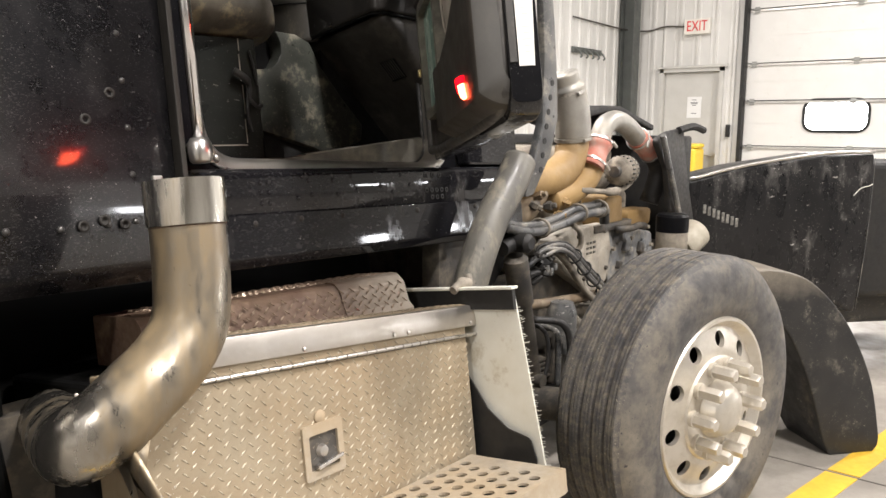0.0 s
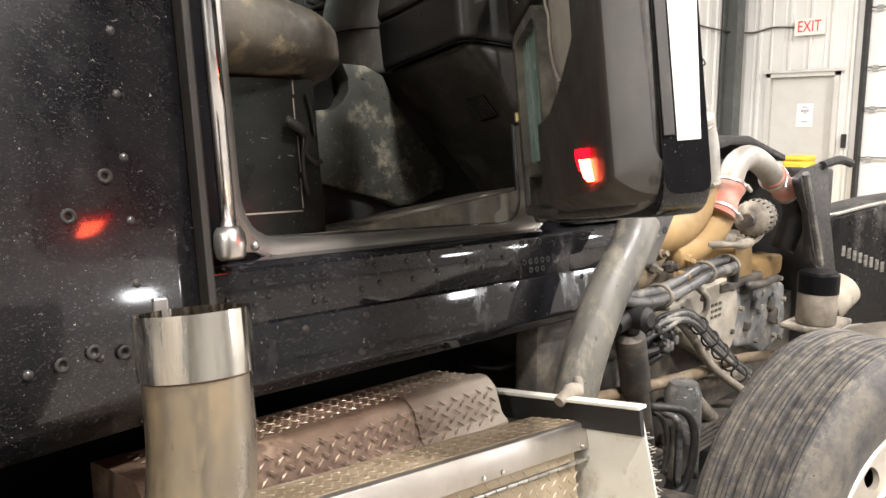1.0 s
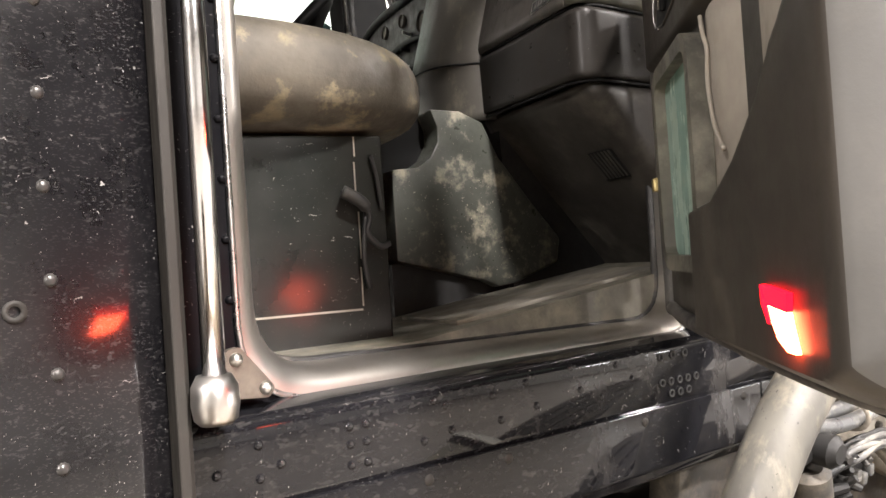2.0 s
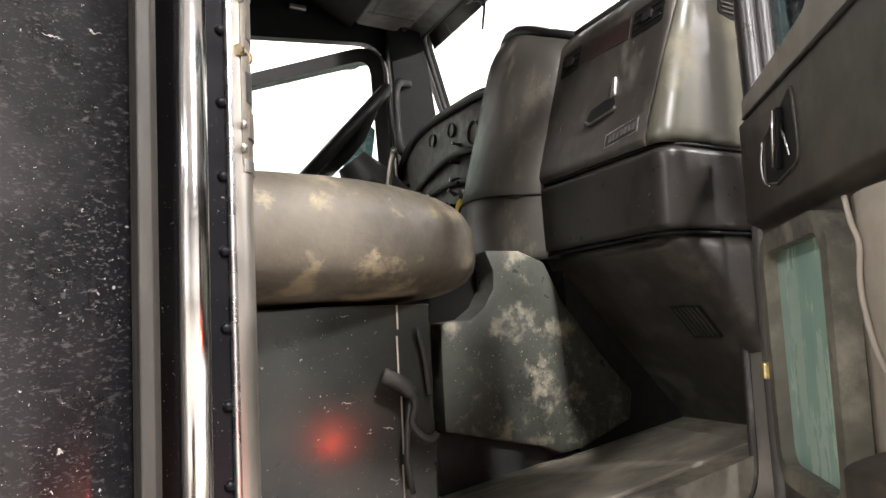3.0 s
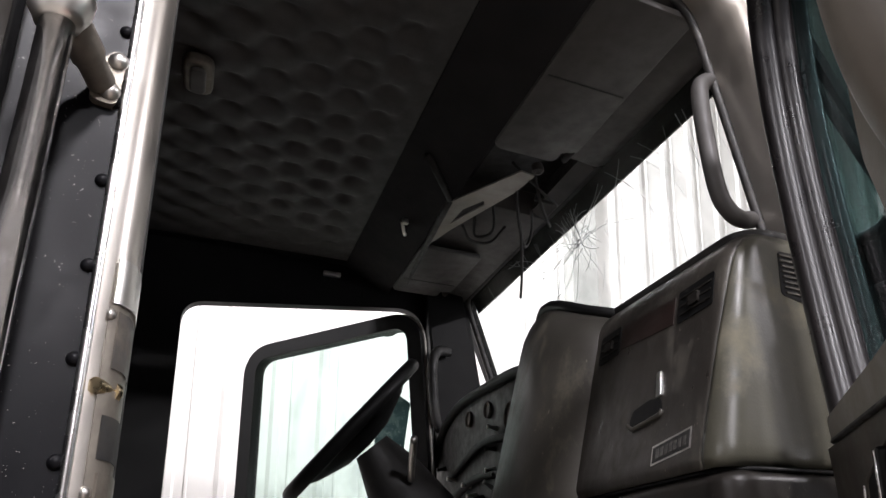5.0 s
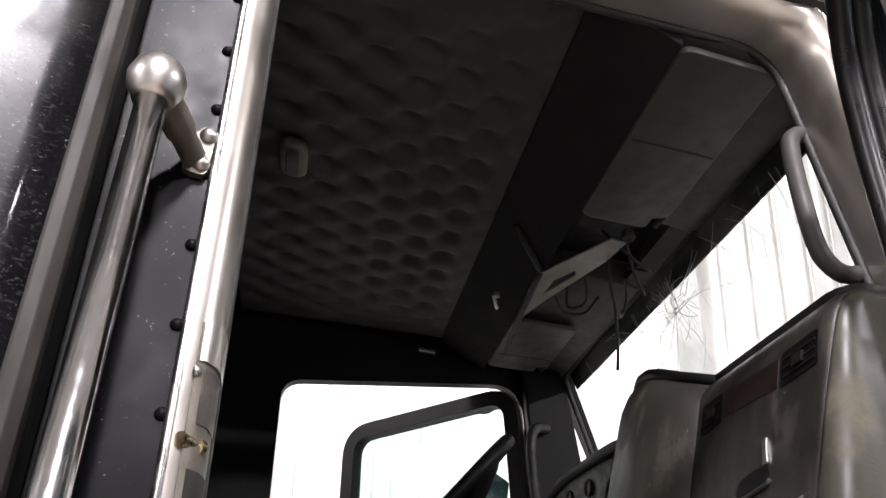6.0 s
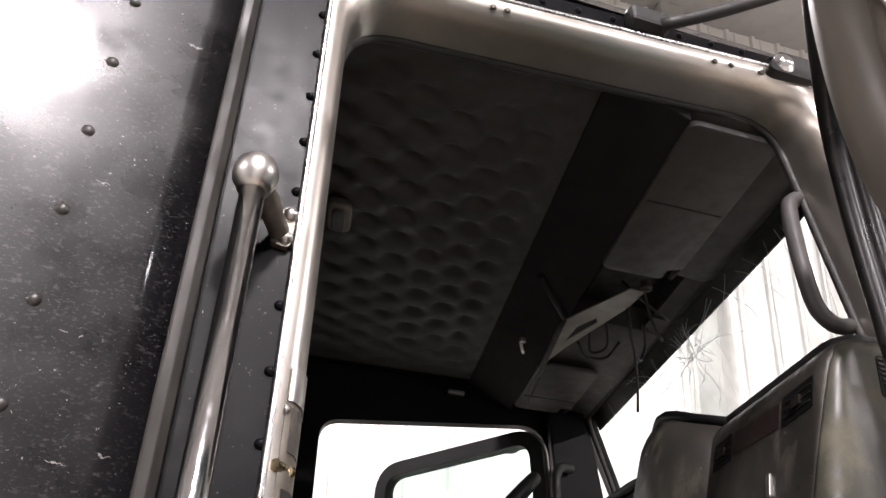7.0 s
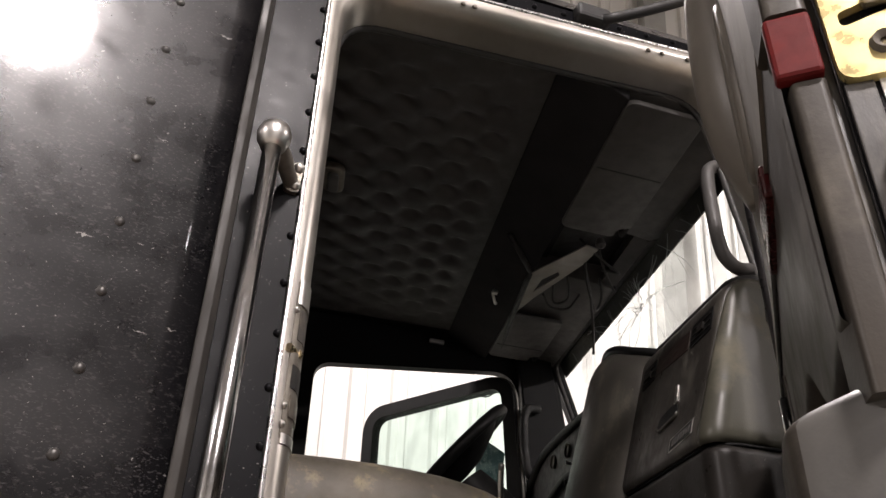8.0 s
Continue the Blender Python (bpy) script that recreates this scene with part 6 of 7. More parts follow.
# latch on the rear edge
lt = part("door_latch", plate(rounded([(-0.030, 2.0), (0.034, 2.0), (0.034, 2.115), (-0.030, 2.115)], 0.012), [rounded([(-0.022, 2.052), (0.026, 2.040), (0.026, 2.052), (-0.022, 2.066)], 0.004)], "x", 1.033, 1.040), M_YLATCH, door, "yellow zinc latch plate")
part("latch_bolt", box(1.036, 1.046, -0.012, 0.012, 2.052, 2.062, 0.003), M_ALU, lt, "bright latch bolt")
for w, zz in ((0.016, 2.085), (0.006, 2.022), (-0.018, 2.10)):
    part("latch_screw", lathe([(0.003, 0.001), (0.007, 0.004), (0.009, 0), (0, 0)], 12, pose(1.040, w, zz, 0, 90, 0)), M_DARKMETAL, lt, "", None, 40)
part("latch_pin", tube([(1.04, 0.005, 1.955), (1.06, 0.005, 1.955)], 0.013, 12), M_ALU, door, "bright lock pin", None, 40)
part("hinge", box(-0.02, 0.06, -0.02, 0.02, 1.55, 1.65, 0.006), M_DARKMETAL, door)
part("hinge", box(-0.02, 0.06, -0.02, 0.02, 2.0, 2.1, 0.006), M_DARKMETAL, door)

# far door, swung open
FD = Matrix(((-0.61, -0.793, 0, 1.065), (0.793, -0.61, 0, 1.565), (0, 0, 1, 0), (0, 0, 0, 1)))
FO = rounded([(0.0, 2.16), (0.638, 2.10), (0.636, 2.725), (0.03, 2.757)], [0.03, 0.05, 0.06, 0.06])
fdoor = part("driver_door", prism([(0.0, 1.42), (0.69, 1.42), (0.69, 2.10), (0.0, 2.16)], "y", -0.03, 0.03, 0.01), M_BLACK, truck, "black driver's door swung open", CAB @ FD, 40)
part("window_frame", ring_face(FO, "y", -0.03, 0.050, 0.05), M_NEARBLACK, fdoor, "thick black rubber window frame", None, 40)
part("frame_lip", tube([(p[0], -0.032, p[1]) for p in inset(FO, -0.012)], 0.006, 8, True), M_BLACK, fdoor, "", None, 1)
part("frame_edge", tube([(p[0], -0.006, p[1]) for p in inset(FO, -0.052)], 0.006, 8, True), M_PIPE, fdoor, "pale worn outer frame edge", None, 1)
fg = part("door_glass", prism(FO, "y", -0.004, 0.001), M_TEAL, fdoor, "dirty teal door glass")
fg.visible_shadow = False

# Added pane painted as the dark reflection in the far glass.
part("far_glass_patch", prism(rounded([(0.02, 2.50), (0.10, 2.56), (0.14, 2.48), (0.15, 2.36), (0.05, 2.33)], 0.015), "y", 0.012, 0.016), M_PEEP2, fdoor, "added dark teal patch standing for a reflection in the glass")
for pts in ([(0.25, -0.02, 2.80), (0.22, -0.05, 2.79), (0.14, -0.06, 2.76), (0.08, -0.05, 2.775)], [(0.25, -0.02, 2.80), (0.19, -0.07, 2.80), (0.12, -0.08, 2.79)]):
    part("loose_wire", tube(curve_pts(pts, 5), 0.0035, 6), M_BLACK, fdoor, "", None, 1)

# mirror arm and fixings above the door
ma = part("mirror_arm", tube(curve_pts([(0.58, -0.02, 2.955), (0.70, -0.08, 2.985), (0.95, -0.22, 3.06), (1.2, -0.36, 3.13)], 6), 0.012, 10), M_BLACK, truck, "black tubular mirror arm above the door", CAB, 1)
part("arm_clamp", box(0.52, 0.60, -0.03, 0.002, 2.945, 2.985, 0.008), M_BLACK, ma)
part("arm_plate", prism(rounded([(0.80, 2.93), (0.95, 2.93), (1.0, 2.99), (0.84, 2.985)], 0.015), "y", -0.02, 0.0), M_BLACK, ma)
part("arm_bolt", lathe([(0, 0.012), (0.012, 0.010), (0.018, 0.004), (0.022, 0), (0, 0)], 14, pose(0.845, -0.02, 2.957, 90, 0, 0)), M_CHROME, ma, "", None, 40)

# exhaust stub: worn stainless pipe with a bright collar
EX, EY = -0.257, -0.325
line = curve_pts([(EX, EY, 1.29), (EX - 0.004, EY, 1.18), (EX - 0.020, EY, 1.095), (EX - 0.070, EY, 1.035), (EX - 0.135, EY + 0.002, 0.990), (EX - 0.190, EY + 0.012, 0.950), (EX - 0.222, EY + 0.052, 0.920), (EX - 0.205, EY + 0.13, 0.905), (EX - 0.12, EY + 0.38, 0.90)], 7)
ex = part("exhaust_pipe", tube([(EX, EY, 1.295)] + line, 0.0695, 36, hollow=-0.003), M_STAIN, truck, "bent stained stainless exhaust pipe stub", CAB, 1)
part("pipe_collar", tube([(EX, EY, 1.374), (EX, EY, 1.330), (EX, EY, 1.325), (EX, EY, 1.288)], [0.0745, 0.0745, 0.0745, 0.0740], 36, hollow=-0.003), M_COLLAR, ex, "bright flared end collar", None, 40)
part("collar_tab", box(EX - 0.018, EX + 0.004, EY + 0.074, EY + 0.084, 1.32, 1.392, 0.003), M_ALU, ex, "small welded tab")
part("pipe_weld", tube([(EX + 0.0705 * math.cos(a), EY + 0.0705 * math.sin(a), 1.286) for a in [2 * math.pi * k / 32 for k in range(32)]], 0.003, 6, True), M_RUST, ex, "", None, 1)
# Added near-black block in place of the shade behind the pipe.
part("pipe_backing_fill", box(-1.6, -0.64, 0.02, 0.4, 0.72, 1.06, 0.04, 3), M_NEARBLACK, truck, "added black block for the dark behind the exhaust pipe", CAB, 40)

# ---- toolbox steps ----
# Added near-black block stands for the dark behind the toolbox.
part("toolbox_dark_fill", box(-0.38, 0.60, -0.166, 0.25, 0.30, 0.99, 0.01), M_NEARBLACK, truck, "", CAB)
tb = part("toolbox", prism([(-0.405, 0.30), (0.615, 0.30), (0.615, 0.955), (-0.405, 1.015)], "y", -0.298, -0.168, 0.004), M_TBOX, truck, "diamond plate aluminium toolbox under the door", CAB)


def lozenges(w, h, px=0.0385, pz=0.0265, l=0.0118, b=0.0034, t=0.0026):
    """Raised diamonds over a w by h plate: rows leaning one way, with rows leaning the other way set between them."""
    vs, fs = [], []
    for i in range(int(2 * w / px)):
        for j in range(int(h / pz)):
            x, y = (i + 1) * px / 2, (j + (0.75 if i % 2 else 0.25)) * pz
            a = math.radians(-38 if i % 2 else 38)
            c, s = math.cos(a), math.sin(a)
            k = len(vs)
            for px_, py_, pz_ in ((-l, 0, 0), (0, -b, 0), (l, 0, 0), (0, b, 0), (-l * 0.55, 0, t), (l * 0.55, 0, t)):
                vs.append((x + px_ * c - py_ * s, y + px_ * s + py_ * c, pz_))
            fs += [(k, k + 1, k + 5, k + 4), (k + 1, k + 2, k + 5), (k + 2, k + 3, k + 4, k + 5), (k + 3, k, k + 4)]
    return vs, fs


def tread(name, w, h, m, material, parent, label):
    vs, fs = lozenges(w, h)
    me = bpy.data.meshes.new(name)
    me.from_pydata(vs, [], fs)
    me.materials.append(material)
    ob = new(name, me)
    ob.parent, ob.matrix_basis = parent, m
    return tagged(ob, label, "", "", "stuff")


TILT = pose(0, 0, 0, 0, 3.72, 0)      # the box hangs with its front end low
tread("diamond_tread", 1.0, 0.54, pose(-0.40, 0, 0.4745) @ TILT @ Matrix(((1, 0, 0, 0), (0, 0, -1, -0.2975), (0, 1, 0, 0), (0, 0, 0, 1))), M_DIAMOND, tb, "raised diamonds of the toolbox front")
part("lid_edge", prism(rounded([(-0.309, 0.984), (-0.302, 0.984), (-0.300, 1.030), (-0.292, 1.036), (-0.165, 1.030), (-0.165, 1.037), (-0.292, 1.043), (-0.303, 1.041)], 0.003, 2), "x", -0.38, 0.61), M_LINING, tb, "bright folded lid edge", TILT, 40)
kn = bmesh.new()
for k in range(30):
    merge(kn, tube([(-0.38 + 0.033 * k, -0.304, 0.960), (-0.351 + 0.033 * k, -0.304, 0.960)], 0.0052, 8))
merge(kn, tube([(-0.38, -0.304, 0.960), (0.605, -0.304, 0.960)], 0.0035, 8))
part("lid_hinge", kn, M_ALU, tb, "long piano hinge of the lid", TILT, 40)
part("lid_gap", box(-0.38, 0.605, -0.3025, -0.2985, 0.9535, 0.9565), M_BLACK, tb, "dark gap below the lid", TILT)
sc = part("lid_rivet", lathe([(0, 0.004), (0.005, 0.003), (0.006, 0), (0, 0)], 10, pose(0, 0, 0, 90, 0, 0)), M_ALU, tb, "", TILT @ pose(-0.05, -0.3085, 0.993), 1)
for x in (-0.33, 0.245, 0.30, 0.565):
    again(sc, TILT @ pose(x, -0.3085, 0.993))
lat = part("paddle_latch", plate(rounded([(0.005, 0.655), (0.125, 0.655), (0.125, 0.78), (0.005, 0.78)], 0.008), [rounded([(0.022, 0.675), (0.108, 0.675), (0.108, 0.755), (0.022, 0.755)], 0.006)], "y", -0.306, -0.299), M_ALU_DUSTY, tb, "recessed steel paddle latch", pose(-0.018, 0, 0.042))
# Dark steel here paints the shadow inside the latch recess.
part("latch_cup", box(0.02, 0.11, -0.2995, -0.2985, 0.672, 0.757), M_DARKMETAL, lat, "latch recess with its shade put in as dark steel")
part("paddle", prism(rounded([(0.035, 0.678), (0.112, 0.690), (0.112, 0.70), (0.035, 0.689)], 0.003), "y", -0.318, -0.300, 0.002), M_CHROME, lat, "bright paddle handle")
part("lock", lathe([(0, 0.012), (0.012, 0.010), (0.016, 0.0), (0, 0)], 16, pose(0.06, -0.300, 0.715, 90, 0, 0)), M_ALU, lat, "round key lock", None, 40)
part("latch_bump", lathe([(0, 0.007), (0.014, 0.004), (0.018, 0), (0, 0)], 16, pose(0.065, -0.2985, 0.79, 90, 0, 0)), M_ALU_DUSTY, lat, "", None, 1)
# raised tread behind the lid
riser = part("step_riser", prism(rounded([(-0.165, 1.012), (-0.150, 1.03), (-0.135, 1.085), (-0.115, 1.108), (0.06, 1.112), (0.06, 1.0), (-0.165, 1.0)], [0.004, 0.02, 0.02, 0.03, 0.01, 0, 0]), "x", -0.27, 0.545), M_RUST, truck, "mud caked raised diamond tread step", CAB, 40)
part("riser_end", prism(rounded([(-0.168, 1.012), (-0.152, 1.03), (-0.138, 1.088), (-0.115, 1.111), (-0.08, 1.115), (-0.08, 1.0), (-0.168, 1.0)], [0.004, 0.02, 0.02, 0.03, 0.01, 0, 0]), "x", 0.30, 0.553), M_RUST, riser, "brighter worn end of the tread", None, 40)
tread("diamond_tread", 0.78, 0.085, Matrix(((1, 0, 0, -0.24), (0, 0.27, -0.96, -0.161), (0, 0.96, 0.27, 1.018), (0, 0, 0, 1))), M_RUSTD, riser, "raised diamonds of the riser")
tread("diamond_tread", 0.78, 0.15, Matrix(((1, 0, 0, -0.24), (0, 1, 0, -0.10), (0, 0.01, 1, 1.1125), (0, 0, 0, 1))), M_RUSTD, riser, "raised diamonds on top of the riser")
tread("diamond_tread", 0.95, 0.12, TILT @ Matrix(((1, 0, 0, -0.36), (0, 1, 0.045, -0.288), (0, -0.045, 1, 1.0448), (0, 0, 0, 1))), M_LIDTOP, tb, "raised diamonds of the toolbox lid")
part("lid_top", prism([(-0.287, 1.0430), (-0.165, 1.0375), (-0.165, 1.0395), (-0.287, 1.0450)], "x", -0.38, 0.605), M_LIDTOP, tb, "dirt covered top of the lid", TILT)
# pierced step plate
holes = [circle(-0.16 + 0.053 * i + (0.0265 if j % 2 else 0), -0.58 + 0.047 * j, 0.0155, 12) for i in range(13) for j in range(6)]
st = part("pierced_step", plate([(-0.2, -0.61), (0.56, -0.61), (0.575, -0.31), (-0.2, -0.31)], holes, "z", 0.586, 0.592), M_ALU_DUSTY, truck, "pierced aluminium step plate", CAB)
part("step_edge", plate([(-0.2, 0.53), (0.565, 0.53), (0.565, 0.591), (-0.2, 0.591)], [], "y", -0.614, -0.608), M_ALU_DUSTY, st)
part("step_edge", prism([(-0.612, 0.53), (-0.312, 0.53), (-0.312, 0.591), (-0.612, 0.591)], "x", 0.566, 0.574), M_ALU_DUSTY, st)
# Black sheet added under the step so its holes look shaded.
part("step_dark_sheet", box(-0.2, 0.55, -0.60, -0.31, 0.44, 0.47), M_BLACK, truck, "", CAB)

FLAP = [(-0.25, 0.835), (-0.277, 0.804), (-0.336, 0.709), (-0.399, 0.658), (-0.472, 0.636), (-0.487, 0.58), (-0.47, 0.42), (-0.26, 0.42), (-0.24, 0.74)]
# splash board ahead of the toolbox, with a dark strip along its top
bd = part("splash_board", prism(rounded([(0.12, 1.035), (-0.446, 1.035), (-0.462, 0.90), (-0.50, 0.55), (-0.52, 0.25), (-0.30, 0.25), (-0.33, 0.62), (-0.10, 0.50), (0.12, 0.5)], [0, 0.004, 0, 0, 0.03, 0, 0.06, 0, 0]), "x", 0.655, 0.661), M_BOARD, truck, "muddy white splash board with frayed edge", CAB)
part("top_strip", prism([(0.12, 1.048), (-0.452, 1.048), (-0.452, 0.99), (0.12, 0.99)], "x", 0.640, 0.654), M_BLACK, bd, "black strip along the top")
part("strip_edge", box(0.632, 0.664, -0.456, 0.12, 1.046, 1.054, 0.002), M_BOARD, bd)
fr = bmesh.new()
rf = random.Random(3)
for k in range(110):
    z = 0.3 + 0.70 * k / 110
    y = -0.446 - (1.035 - z) * 0.105
    a = rf.uniform(-0.5, 0.5)
    l = rf.uniform(0.006, 0.02)
    merge(fr, tube([(0.658, y + 0.002, z), (0.658 + 0.003 * a, y - l, z + l * a)], 0.0009, 3))
tagged(part("frayed_threads", fr, M_BOARD, bd, "pale frayed threads along the edge"), "", "", "", "stuff")

# ---- front wheel, steered out (level with the hall) ----
WM = pose(1.484, -0.577, 0.512, 0, 0, -11.4) @ pose(0, 0, 0, 90, 0, 0)     # local z points out of the wheel
wh = new("front_wheel")
wh.parent, wh.matrix_basis = truck, WM
tyre_prof = [(0.304, 0.0), (0.316, 0.012), (0.350, 0.024), (0.40, 0.030), (0.45, 0.027), (0.485, 0.014), (0.505, -0.004), (0.517, -0.014)]
for a, b in ((-0.014, -0.050), (-0.060, -0.096), (-0.106, -0.142), (-0.152, -0.188), (-0.198, -0.234)):
    for c in (a - 0.011, a - 0.0225):
        tyre_prof += [(0.520, c + 0.009), (0.521, c + 0.0012), (0.5165, c + 0.001), (0.5165, c - 0.001), (0.521, c - 0.0012)]
    tyre_prof += [(0.520, b), (0.507, b - 0.001), (0.507, b - 0.009)]
tyre_prof += [(0.517, -0.245), (0.505, -0.255), (0.46, -0.272), (0.40, -0.278), (0.33, -0.27), (0.290, -0.245), (0.285, -0.12)]
tyre = part("tyre", lathe([(r - 0.004 * (r > 0.5), h) for r, h in tyre_prof], 96, None, True), M_RUBBER, wh, "dusty black steer tyre with ribbed tread", None, 35)
tyre.data.materials.append(M_SIDEWALL)
for f in tyre.data.polygons:
    if math.hypot(f.center.x, f.center.y) < 0.494:
        f.material_index = 1
WIDE = Matrix.Diagonal((1.055, 1.055, 1, 1))
rim_prof = [(0.292, 0.002), (0.297, 0.010), (0.293, 0.017), (0.284, 0.017), (0.276, 0.008), (0.268, -0.004), (0.262, -0.010), (0.258, -0.010)]
part("rim_flange", lathe(rim_prof + [(0.255, -0.06), (0.27, -0.06)], 72, WIDE, True), M_RIM, wh, "polished aluminium rim flange", None, 40)
disc = plate(circle(0, 0, 0.259, 60), [circle(0.222 * math.cos(2 * math.pi * (k + 0.35) / 10), 0.222 * math.sin(2 * math.pi * (k + 0.35) / 10), 0.0265, 16) for k in range(10)], "z", -0.028, -0.012)
for v in disc.verts:
    r = math.hypot(v.co.x, v.co.y)
    v.co.z += 0.030 * max(0, min(1, (0.262 - r) / 0.09))
disc.transform(WIDE)
part("disc", disc, M_RIM, wh, "dusty aluminium wheel disc with ten hand holes", None, 35)
part("dish", lathe([(0.175, 0.006), (0.165, 0.018), (0.115, 0.020), (0.10, 0.016), (0.0, 0.016)], 48, WIDE), M_RIM, wh, "", None, 40)
part("drum", lathe([(0.21, -0.09), (0.21, -0.24), (0.0, -0.24)], 32), M_BLACK, wh)
part("inner_barrel", lathe([(0.262, -0.04), (0.262, -0.25)], 40, WIDE), M_DARKMETAL, wh)
part("hub", lathe([(0.104, 0.016), (0.102, 0.026), (0.090, 0.036), (0.085, 0.056), (0.078, 0.066), (0.056, 0.080), (0.02, 0.085), (0.0, 0.085)], 36), M_RIM, wh, "domed hub cap", None, 40)
nut_bm = lathe([(0.027, 0.0), (0.027, 0.016), (0.022, 0.018)], 20)
merge(nut_bm, lathe([(0.0235, 0.016), (0.0235, 0.080), (0.019, 0.090), (0.0, 0.092)], 6))
nut = part("wheel_nut", nut_bm, M_RIM, wh, "long chrome nut cover", pose(0.150, 0, 0.016, 0, 0, 10), 30)
for k in range(1, 10):
    a = 2 * math.pi * k / 10
    again(nut, pose(0.150 * math.cos(a), 0.150 * math.sin(a), 0.016, 0, 0, 36 * k + 10))

# ---- engine and chassis, in the hall's axes ----
def grime(name, bm, material, label="", smooth=40, parent=None):
    return part(name, bm, material, parent or truck, label, None, smooth)


grime("chassis_rail", prism([(0.20, 0.60), (0.29, 0.60), (0.29, 0.62), (0.215, 0.62), (0.215, 0.84), (0.29, 0.84), (0.29, 0.86), (0.20, 0.86)], "x", -2.5, 3.3), M_DARKMETAL, "dusty dark steel chassis rail")
grime("chassis_rail", prism([(1.05, 0.60), (1.14, 0.60), (1.14, 0.86), (1.05, 0.86)], "x", -2.5, 3.3), M_DARKMETAL, "dusty dark steel chassis rail")
blk = grime("engine_block", box(1.35, 2.75, 0.36, 0.95, 0.62, 1.12, 0.03, 3), M_ENGINE, "dust covered grey diesel engine block")
grime("valve_cover", box(1.45, 2.70, 0.42, 0.90, 1.12, 1.36, 0.05, 3), M_ENGINE, "dusty valve cover", parent=blk)
rg = random.Random(11)
for k in range(16):
    x, z = rg.uniform(1.42, 2.6), rg.uniform(0.72, 1.06)
    s = rg.uniform(0.03, 0.08)
    grime("casting_boss", box(x, x + s, 0.34, 0.37, z, z + s * rg.uniform(0.5, 1.2), 0.008), M_ENGINE, parent=blk)
for k in range(22):
    x, z = rg.uniform(1.4, 2.65), rg.uniform(0.68, 1.1)
    grime("engine_bolt", lathe([(0, 0.014), (0.009, 0.013), (0.010, 0), (0, 0)], 6, pose(x, 0.358, z, 90, 0, 0)), M_DARKMETAL, parent=blk)
side_cover = grime("side_cover", prism(rounded([(1.50, 0.86), (2.12, 0.82), (2.14, 1.04), (1.95, 1.10), (1.5, 1.10)], 0.03), "y", 0.27, 0.36, 0.012), M_ENGINE, "dusty flat side cover", parent=blk)
plate_ = prism(rounded([(1.62, 1.0), (1.80, 1.025), (2.12, 1.02), (2.16, 0.90), (2.12, 0.76), (2.0, 0.70), (1.86, 0.78), (1.74, 0.84), (1.64, 0.90)], 0.02), "y", 0.15, 0.21, 0.012)
bp_ = grime("block_plate", plate_, M_BLOCK, "pale dusty cast plate on the engine side", parent=blk)
for x, z in ((1.70, 0.975), (1.84, 0.99), (2.08, 0.99), (2.10, 0.82), (1.90, 0.80)):
    grime("plate_bolt", lathe([(0, 0.014), (0.010, 0.013), (0.011, 0), (0, 0)], 6, pose(x, 0.152, z, 90, 0, 0)), M_DARKMETAL, parent=bp_)
pk = bmesh.new()
for i in range(3):
    for j in range(3):
        box(1.92 + 0.03 * i, 1.938 + 0.03 * i, 0.147, 0.1505, 0.90 + 0.022 * j, 0.91 + 0.022 * j, bm=pk)
grime("plate_print", pk, M_DARKMETAL, parent=bp_)
# oil pan and lower dark mass
grime("oil_pan", box(1.45, 2.5, 0.42, 0.92, 0.38, 0.62, 0.05, 3), M_DARKMETAL, "grimy oil pan")
grime("front_axle", tube([(1.40, -0.40, 0.46), (1.40, 0.1, 0.40), (1.40, 1.3, 0.40)], 0.065, 10), M_DARKMETAL, "dusty front axle beam")
for k in range(5):
    grime("leaf_spring", box(0.75 + 0.06 * k, 2.25 - 0.06 * k, 0.08, 0.17, 0.545 - 0.018 * k, 0.558 - 0.018 * k, 0.003), M_DARKMETAL, "dusty leaf of the front spring")
grime("spring_clamp", box(1.52, 1.66, 0.06, 0.19, 0.44, 0.66, 0.012), M_DARKMETAL, "dark spring clamp")
for x in (1.53, 1.65):
    grime("u_bolt", tube(curve_pts([(x, 0.05, 0.42), (x, 0.05, 0.60), (x, 0.07, 0.66), (x, 0.18, 0.66), (x, 0.20, 0.60), (x, 0.20, 0.42)], 5), 0.011, 8), M_HOSE, "", 1)
grime("air_bag", lathe([(0.0, 0.20), (0.045, 0.20), (0.06, 0.16), (0.062, 0.06), (0.055, 0.0), (0.0, 0.0)], 20, pose(1.60, 0.08, 0.56)), M_HOSE, "small dusty rubber bump stop")
# shock absorber with its bracket
shock = grime("shock_absorber", tube([(1.285, 0.10, 0.985), (1.290, 0.10, 0.970), (1.335, 0.10, 0.80), (1.337, 0.10, 0.79), (1.43, 0.10, 0.45)], [0.030, 0.046, 0.046, 0.038, 0.038], 20), M_DARKMETAL, "dusty dark shock absorber")
grime("shock_eye", tube([(1.285, 0.03, 1.035), (1.285, 0.045, 1.035), (1.285, 0.20, 1.035)], [0.022, 0.036, 0.036], 16), M_BLACK, parent=shock)
grime("shock_eye", tube([(1.405, 0.04, 0.49), (1.405, 0.17, 0.49)], 0.026, 14), M_DARKMETAL, parent=shock)
grime("shock_bracket", prism(rounded([(1.17, 1.06), (1.33, 1.07), (1.30, 0.93), (1.22, 0.86), (1.17, 0.90)], 0.02), "y", 0.16, 0.20, 0.006), M_BLACK, "dark shock bracket")
